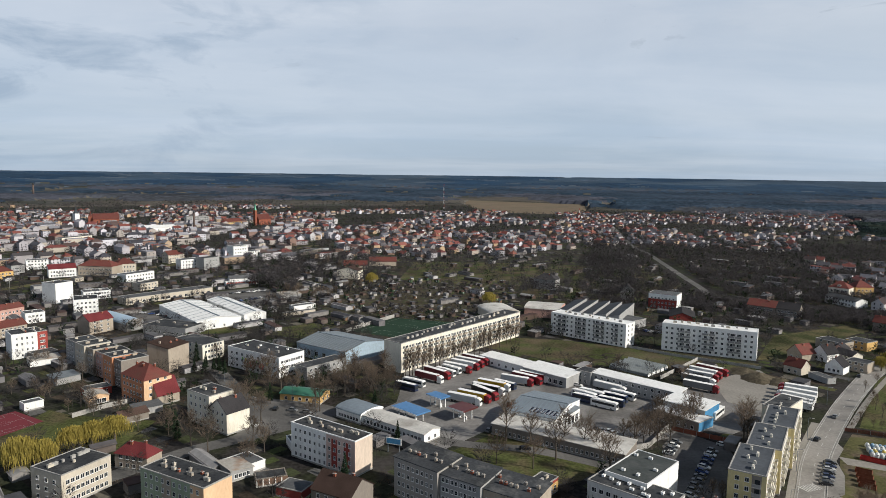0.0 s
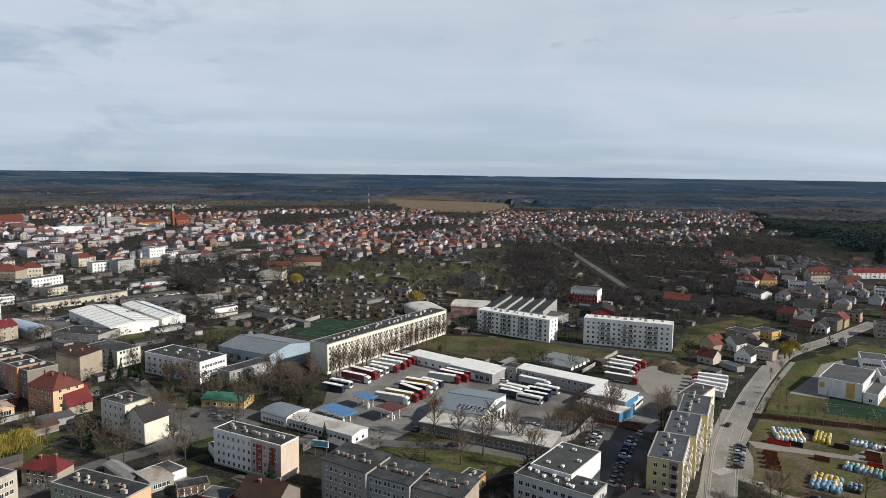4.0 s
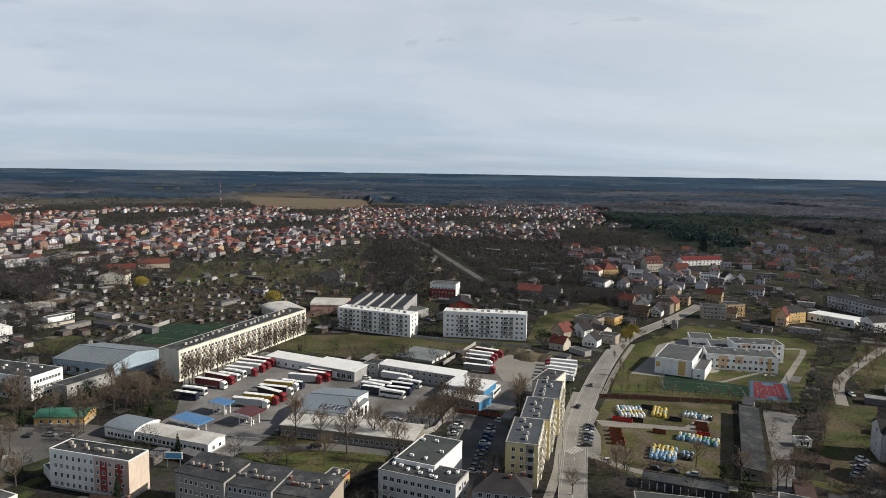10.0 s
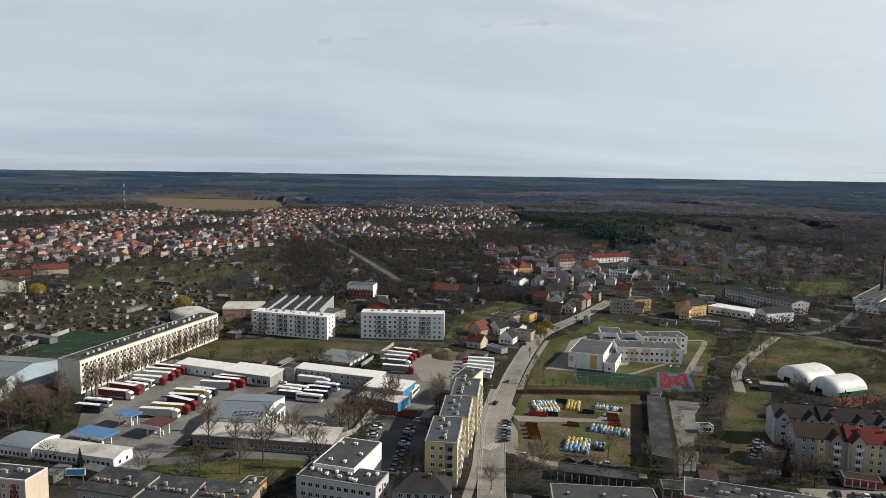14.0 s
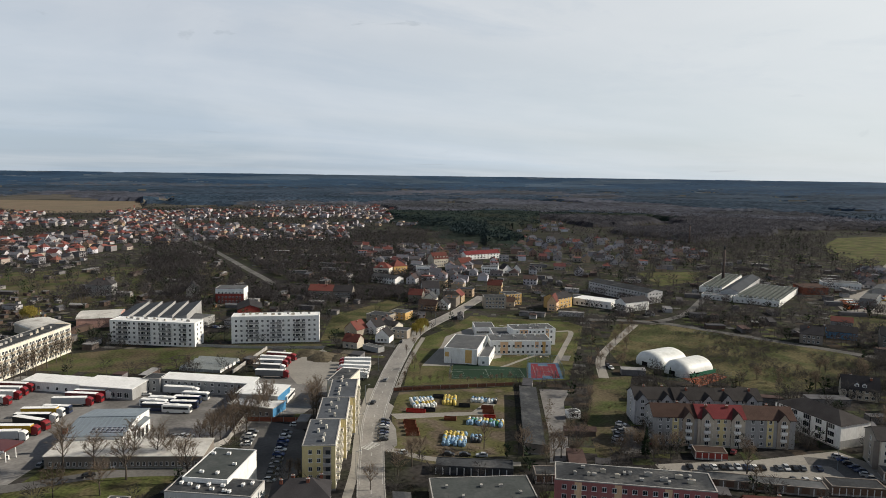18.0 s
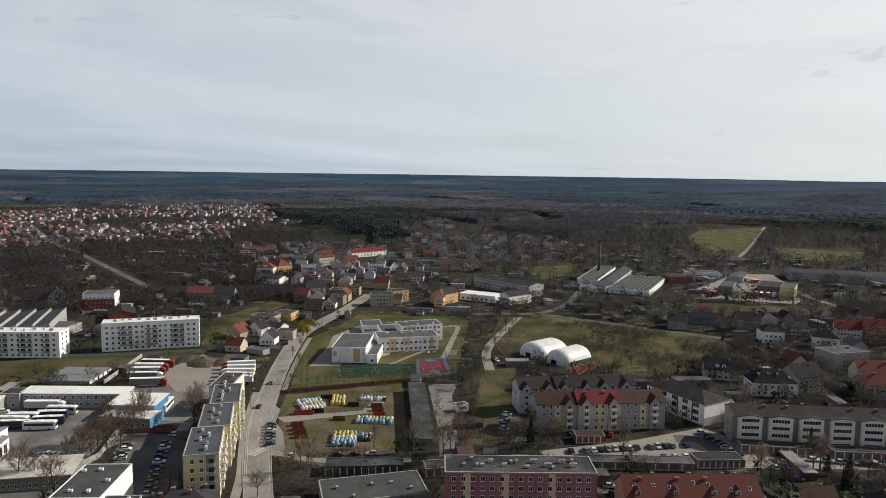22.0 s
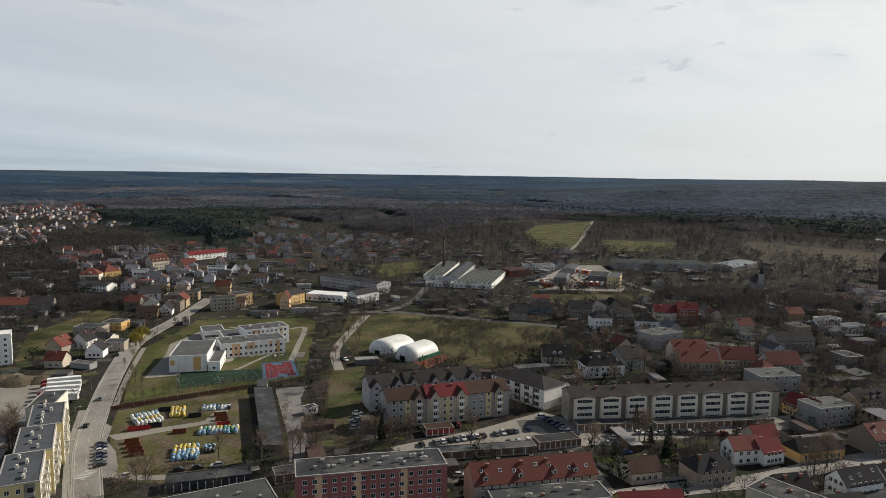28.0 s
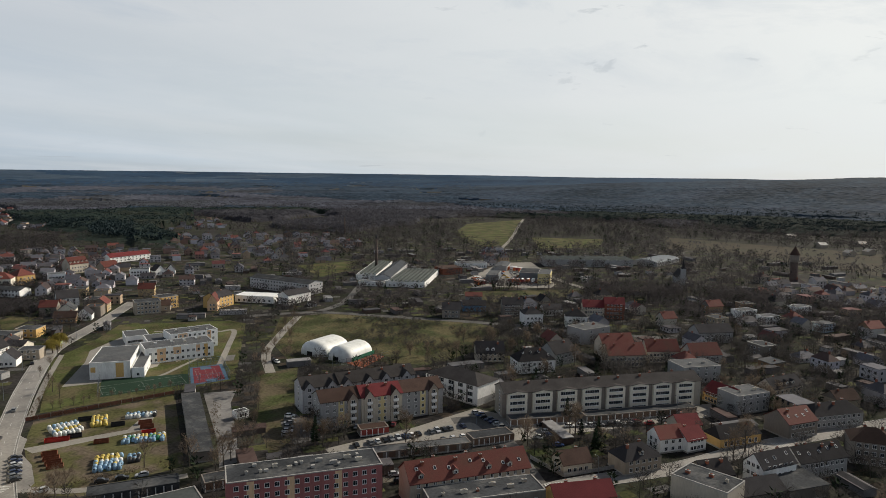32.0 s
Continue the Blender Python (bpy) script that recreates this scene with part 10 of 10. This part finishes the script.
plant("bare", 56.6, 238.1, 1.08, 2, 103)
plant("bare", 52.4, 240.5, 1.26, 0, 323)
plant("bare", 45.9, 244.5, 1.21, 1, 198)
plant("bare", 40.9, 232.8, 1.38, 0, 122)
plant("bare", 19.7, 228.8, 1.34, 3, 214)
plant("bare", 32.0, 225.5, 1.27, 2, 226)
plant("bare", 56.6, 219.6, 1.26, 1, 40)
plant("bare", 85.3, 258.4, 1.28, 1, 349)
plant("bare", 87.0, 250.7, 1.26, 3, 127)
plant("bare", 99.6, 265.0, 1.19, 3, 277)
plant("bare", 81.1, 256.5, 0.98, 0, 284)
plant("bare", 76.6, 249.2, 1.00, 2, 338)
plant("bare", 80.8, 245.7, 1.04, 3, 346)
plant("bare", 95.7, 260.9, 1.04, 0, 192)
plant("bare", 72.2, 244.0, 1.26, 0, 355)
plant("bare", 112.5, 245.9, 1.40, 1, 300)
for k, (x, y) in enumerate(((79.3, 259.4), (82.5, 252.3), (90.0, 260.9), (94.5, 266.6), (101.0, 269.4), (116.5, 251.5), (69.2, 250.0), (74.5, 254.0), (104.5, 271.5), (119.0, 257.0))):
    plant("bare", x, y, 0.85 + 0.09 * (k % 5), k, 53 * k)
plant("bare", -47.1, 308.5, 0.94, 0, 270)
plant("bare", -43.5, 314.6, 0.93, 1, 334)
plant("bare", -39.1, 307.2, 1.07, 1, 136)
plant("bare", -35.6, 317.5, 1.07, 0, 23)
plant("bare", -47.6, 298.8, 1.12, 0, 249)
plant("bare", -35.8, 301.6, 0.91, 3, 232)
plant("bare", -32.3, 309.1, 1.07, 1, 226)
plant("bare", -42.8, 300.5, 1.11, 0, 149)
plant("bare", -30.4, 319.5, 0.91, 2, 133)
plant("bare", -27.5, 307.6, 0.90, 2, 172)
plant("bare", -27.4, 328.8, 1.07, 1, 314)
plant("bare", -24.1, 314.5, 1.02, 0, 282)
plant("bare", -29.7, 298.7, 1.14, 0, 237)
plant("bare", -23.6, 325.2, 0.83, 3, 225)
plant("bare", -37.6, 328.3, 0.81, 0, 243)
plant("bare", -41.8, 324.4, 1.15, 1, 175)
plant("bare", -46.7, 324.2, 1.13, 1, 7)
plant("bare", -24.1, 301.3, 1.14, 0, 60)
plant("bare", -53.2, 285.1, 1.24, 1, 107)
plant("bare", -50.2, 296.3, 1.06, 3, 47)
plant("bare", -62.5, 236.8, 0.91, 0, 270)
plant("bare", -67.9, 241.8, 1.20, 2, 44)
plant("bare", -87.6, 257.8, 1.15, 3, 92)
plant("bare", -87.2, 267.0, 1.26, 2, 48)
plant("bare", -84.7, 273.6, 1.14, 1, 320)
plant("bare", -65.2, 224.8, 1.12, 3, 241)
plant("bare", -72.9, 307.4, 1.22, 2, 254)
plant("bare", -80.1, 315.6, 1.23, 1, 80)
plant("bare", -102.6, 251.5, 1.26, 3, 181)
plant("bare", -90.3, 241.0, 1.27, 0, 251)
plant("bare", -82.5, 236.2, 1.19, 0, 342)
plant("fir", -28.3, 289.7, 0.83, 3, 313)
plant("fir", -15.4, 243.5, 0.89, 0, 295)
plant("fir", -30.7, 215.0, 0.87, 0, 168)
plant("fir", -104.9, 257.2, 0.84, 1, 289)
plant("fir", -73.2, 287.9, 0.89, 2, 170)
plant("fir", -128.7, 239.8, 1.04, 3, 133)
plant("fir", -131.5, 305.0, 1.07, 1, 183)
plant("fir", -133.6, 352.2, 1.08, 2, 277)
plant("fir", -125.9, 347.2, 1.10, 2, 256)
for k, (x, y) in enumerate(((-118, 338), (-113, 335), (-109, 331), (-116, 330), (-105, 327), (-122, 333), (-100, 252), (-97, 246), (-57, 309), (-64, 311))):
    plant("fir", x, y, 0.8 + 0.07 * (k % 4), k, 40 * k)
plant("willow", -133.3, 221.4, 1.03, 1, 190)
plant("willow", -138.0, 218.2, 1.27, 2, 332)
plant("willow", -125.6, 239.9, 1.01, 0, 92)
plant("willow", -120.1, 245.4, 1.01, 0, 225)
plant("willow", -130.0, 234.7, 0.99, 1, 253)
plant("willow", -62.4, 610.5, 1.10, 1, 301)
plant("willow", 36.8, 519.0, 1.07, 2, 333)
plant("willow", 239.8, 359.4, 0.87, 1, 12)
plant("willow", 229.9, 350.4, 0.83, 0, 293)
plant("poplar", 172.6, 273.5, 0.47, 2, 85)
plant("poplar", 185.3, 279.2, 0.53, 3, 276)
plant("poplar", 188.8, 289.3, 0.64, 3, 333)
plant("poplar", 193.0, 297.8, 0.55, 0, 150)
plant("poplar", 199.4, 314.4, 0.49, 0, 322)
plant("poplar", 210.3, 322.7, 0.67, 1, 344)
plant("poplar", 226.4, 341.1, 0.63, 2, 317)
plant("bare", 174.7, 268.3, 0.33, 0, 74)
plant("bare", 177.5, 267.1, 0.40, 3, 169)
plant("bare", 182.1, 265.4, 0.32, 1, 26)
plant("bare", 185.4, 263.5, 0.31, 0, 352)
plant("bare", 188.4, 264.1, 0.32, 3, 279)
plant("bare", 191.5, 261.9, 0.39, 2, 0)
plant("bare", 195.5, 258.7, 0.35, 0, 51)
plant("bare", 197.5, 256.1, 0.33, 2, 307)
plant("bare", 200.9, 254.5, 0.30, 3, 259)
plant("bare", 203.8, 253.3, 0.29, 0, 214)
plant("bare", 208.7, 252.1, 0.36, 3, 194)
plant("bare", 210.1, 249.3, 0.30, 1, 266)
plant("bare", 214.1, 250.5, 0.27, 1, 118)
plant("bare", 216.0, 246.3, 0.37, 1, 180)
plant("bare", 246.0, 219.7, 0.55, 2, 186)
plant("bare", 263.9, 233.2, 0.43, 0, 89)
plant("bare", 278.7, 247.1, 0.44, 0, 295)
plant("bare", 288.6, 256.3, 0.45, 0, 239)
plant("bare", 306.5, 276.3, 0.43, 0, 235)
plant("bare", 322.8, 290.9, 0.53, 2, 181)
plant("bare", 281.5, 233.3, 0.83, 2, 113)
plant("bare", 288.5, 238.1, 0.58, 2, 228)
plant("bare", 302.5, 248.5, 0.56, 3, 328)
plant("bare", 312.8, 255.9, 0.58, 1, 1)
plant("bare", 323.4, 265.9, 0.72, 3, 81)
plant("bare", 340.1, 276.8, 0.82, 3, 37)
plant("bare", 360.5, 293.9, 0.68, 2, 216)
plant("bare", 376.9, 303.8, 0.67, 2, 21)
plant("bare", 186.8, 169.5, 0.47, 3, 263)
plant("bare", 189.5, 173.1, 0.64, 0, 187)
plant("bare", 200.6, 182.6, 0.59, 0, 9)
plant("bare", 204.2, 186.5, 0.51, 3, 115)
plant("bare", 215.1, 193.6, 0.51, 0, 332)
plant("bare", 226.3, 203.9, 0.68, 3, 21)
plant("bare", 232.9, 210.4, 0.58, 3, 71)
plant("bare", 167.3, 166.5, 0.90, 1, 350)
plant("bare", 171.5, 167.1, 0.74, 1, 139)
plant("bare", 175.2, 163.4, 0.80, 2, 255)
plant("bare", 181.1, 173.0, 0.94, 0, 16)
plant("bare", 161.6, 164.2, 0.76, 0, 133)
plant("bare", 161.2, 175.7, 0.99, 0, 274)
plant("bare", 153.6, 188.5, 0.89, 0, 347)
plant("bare", 129.8, 195.1, 0.82, 2, 288)
plant("bare", 102.9, 182.6, 0.77, 0, 93)
plant("bare", 115.5, 186.4, 0.97, 2, 294)
plant("bare", 123.3, 190.2, 0.89, 1, 57)
plant("poplar", 85.1, 198.0, 0.76, 0, 333)
plant("poplar", 83.3, 200.9, 0.79, 2, 15)
plant("poplar", 115.0, 234.6, 0.75, 3, 212)
plant("bare", 198.6, 159.1, 0.96, 3, 164)
plant("bare", 198.4, 154.5, 0.77, 0, 286)
plant("bare", 196.3, 146.6, 0.79, 1, 96)
plant("bare", 189.5, 155.7, 0.87, 3, 185)
plant("bare", 201.7, 148.8, 0.96, 3, 163)
plant("fir", 313.2, 235.7, 0.53, 3, 164)
plant("fir", 297.2, 220.3, 0.54, 1, 324)
plant("fir", 290.6, 209.5, 0.42, 0, 321)
plant("bare", 207.1, 145.0, 1.06, 2, 130)
plant("bare", 198.3, 155.4, 0.70, 2, 165)
plant("bare", 208.9, 159.6, 0.97, 3, 72)
plant("bare", 208.4, 115.3, 0.77, 2, 130)
plant("bare", 211.4, 120.5, 1.06, 1, 215)
plant("bare", 237.6, 84.1, 0.98, 2, 211)
plant("bare", 233.0, 81.3, 0.97, 0, 157)
plant("bare", 246.1, 57.4, 0.90, 3, 38)
plant("bare", 248.6, 69.9, 1.10, 0, 60)
plant("bare", 252.4, 68.8, 1.03, 1, 228)
plant("bare", 354.1, 147.1, 1.00, 1, 190)
plant("bare", 292.3, 111.1, 0.92, 1, 123)
plant("bare", 250.7, 49.0, 0.73, 3, 226)
plant("bare", 253.7, 12.5, 0.95, 1, 119)
plant("bare", 266.5, 9.5, 1.07, 1, 333)
plant("bare", 324.9, 5.0, 0.85, 1, 166)
plant("bare", 327.2, 8.4, 0.79, 0, 259)
plant("bare", 322.1, 2.6, 0.78, 1, 114)
plant("bare", 336.5, -0.4, 1.08, 3, 55)
plant("bare", 338.9, 11.3, 1.06, 2, 201)
plant("bare", 311.6, 0.2, 0.78, 2, 291)
plant("fir", 239.9, 57.9, 1.13, 1, 279)
plant("fir", 245.6, 58.3, 1.05, 0, 112)
plant("fir", 250.7, 66.1, 0.94, 3, 46)
plant("fir", 195.5, 149.4, 1.11, 0, 142)
plant("fir", 265.7, 76.1, 0.92, 2, 68)
plant("fir", 412.9, -3.3, 1.09, 1, 17)
plant("fir", 404.1, -30.8, 0.90, 2, 239)
plant("bare", 326.3, 155.2, 0.85, 1, 308)
plant("bare", 340.3, 150.6, 0.61, 1, 265)
plant("bare", 342.8, 150.0, 0.84, 3, 218)
plant("bare", 344.6, 142.7, 0.73, 3, 278)
plant("bare", 344.3, 142.0, 0.61, 2, 324)
plant("bare", 352.5, 134.3, 0.76, 0, 210)
plant("bare", 353.0, 133.9, 0.80, 0, 168)
plant("bare", 372.6, 132.7, 0.69, 1, 89)
plant("bare", 374.4, 132.0, 0.65, 1, 5)
plant("bare", 389.7, 131.9, 0.86, 1, 350)
plant("bare", 385.7, 120.9, 0.81, 2, 109)
plant("bare", 399.2, 119.9, 0.72, 2, 292)
plant("bare", 311.7, 182.8, 0.57, 2, 71)
plant("bare", 320.9, 180.5, 0.61, 0, 1)
plant("bare", 321.7, 181.6, 0.62, 0, 193)
plant("bare", 318.3, 168.3, 0.59, 3, 173)
plant("bare", 326.0, 172.9, 0.60, 1, 300)
plant("bare", 334.1, 173.1, 0.42, 3, 122)
plant("bare", 350.4, 176.2, 0.46, 0, 165)
plant("bare", 362.3, 170.9, 0.58, 0, 146)
plant("bare", 362.3, 168.0, 0.64, 1, 4)
plant("bare", 360.6, 157.9, 0.45, 1, 49)
plant("bare", 359.3, 158.2, 0.43, 2, 217)
plant("bare", 389.2, 162.8, 0.61, 2, 129)
plant("bare", 377.3, 155.7, 0.61, 0, 129)
plant("bare", 409.7, 157.2, 0.58, 0, 14)
plant("bare", 265.1, 240.2, 0.63, 0, 44)
plant("bare", 276.6, 242.8, 0.82, 3, 29)
plant("bare", 291.9, 250.1, 0.75, 0, 157)
plant("bare", 317.6, 268.3, 0.85, 3, 31)
plant("bare", 332.7, 276.8, 0.82, 1, 120)
plant("bare", 356.7, 287.4, 0.80, 3, 58)
plant("bare", -129.6, 509.8, 0.86, 0, 123)
plant("bare", -125.1, 511.5, 0.78, 0, 199)
plant("bare", -124.0, 524.2, 0.84, 2, 339)
plant("bare", -123.4, 543.9, 0.88, 1, 258)
plant("bare", -119.0, 545.4, 0.71, 0, 301)
plant("bare", -113.2, 534.0, 0.94, 1, 107)
plant("bare", -113.8, 547.4, 0.92, 0, 4)
plant("bare", -101.5, 531.7, 0.76, 2, 255)
plant("bare", -98.6, 532.2, 0.89, 1, 323)
plant("bare", -96.6, 543.9, 0.98, 2, 338)
plant("bare", -90.0, 534.2, 1.04, 2, 43)
plant("bare", -87.8, 534.1, 1.04, 3, 250)
plant("bare", -87.3, 559.0, 0.77, 3, 51)
plant("bare", -76.3, 567.1, 0.82, 0, 291)
plant("bare", -76.7, 572.6, 0.86, 1, 194)
plant("bare", -68.3, 575.3, 0.90, 0, 227)
plant("bare", -135.4, 745.5, 0.79, 1, 31)
plant("bare", -119.6, 718.5, 0.95, 1, 129)
plant("bare", -124.3, 729.2, 1.00, 3, 66)
plant("bare", -104.1, 693.1, 0.92, 0, 47)
plant("bare", -105.2, 712.7, 1.03, 3, 86)
plant("bare", -99.5, 709.0, 1.08, 3, 82)
plant("bare", -90.9, 692.7, 0.94, 3, 155)
plant("bare", -86.1, 674.5, 1.09, 3, 131)
plant("bare", -83.2, 287.1, 1.11, 2, 322)
plant("bare", -77.2, 276.9, 0.93, 2, 181)
plant("bare", -79.2, 265.5, 1.21, 1, 98)
plant("bare", -71.7, 267.3, 0.95, 1, 214)
plant("bare", -76.6, 299.8, 1.19, 2, 322)
plant("bare", -90.1, 316.6, 1.07, 1, 74)
plant("bare", -63.8, 298.1, 0.90, 1, 143)
plant("bare", -51.9, 270.3, 0.95, 3, 216)
plant("bare", -50.3, 279.3, 1.15, 0, 249)
plant("bare", -189.9, 296.5, 0.70, 2, 319)
plant("bare", -181.4, 300.3, 0.55, 0, 207)
plant("bare", -171.1, 289.3, 0.80, 3, 267)
plant("bare", -172.7, 288.5, 0.63, 3, 25)
plant("bare", -170.8, 293.0, 0.89, 2, 333)
plant("bare", -161.4, 294.9, 0.63, 0, 305)
plant("bare", -154.0, 276.7, 0.56, 3, 106)
plant("bare", -151.3, 281.3, 0.90, 1, 44)
plant("bare", -146.1, 280.7, 0.74, 0, 269)
plant("bare", -141.1, 271.5, 0.83, 3, 339)
plant("bare", -143.3, 274.2, 0.53, 3, 265)
plant("bare", -131.0, 272.2, 0.77, 3, 187)
plant("bare", -122.9, 264.5, 0.61, 0, 310)
plant("bare", -115.3, 254.4, 0.65, 0, 244)
plant("bare", -218.2, 337.7, 0.61, 1, 122)
plant("bare", -205.0, 341.8, 0.60, 1, 94)
plant("bare", -201.2, 343.4, 0.68, 0, 190)
plant("bare", -184.7, 328.4, 0.78, 1, 132)
plant("bare", -183.7, 322.8, 0.54, 2, 318)
plant("bare", -169.5, 317.9, 0.79, 0, 203)
plant("bare", -165.1, 320.1, 0.53, 1, 186)
plant("bare", -161.8, 317.4, 0.56, 2, 130)
plant("bare", -153.1, 322.9, 0.63, 3, 23)
plant("bare", -148.4, 311.0, 0.66, 2, 189)
plant("bare", -140.3, 312.9, 0.58, 2, 40)
plant("bare", -143.4, 321.3, 0.68, 2, 243)
plant("bare", -131.0, 310.9, 0.80, 1, 224)
plant("bare", -121.5, 308.2, 0.56, 1, 75)
plant("bare", -119.0, 357.3, 0.80, 0, 63)
plant("bare", -108.1, 353.3, 0.70, 3, 251)
plant("bare", -104.4, 345.3, 0.75, 1, 140)
plant("bare", -95.4, 331.3, 0.67, 3, 286)
plant("bare", -91.4, 328.0, 0.70, 1, 152)
plant("bare", -92.5, 332.4, 0.77, 3, 69)
plant("bare", -86.9, 325.5, 0.87, 1, 114)
plant("bare", -80.8, 314.2, 0.83, 2, 234)
plant("bare", -71.1, 310.2, 0.65, 2, 3)
plant("bare", -71.5, 310.6, 0.74, 2, 271)
scatter_trees()
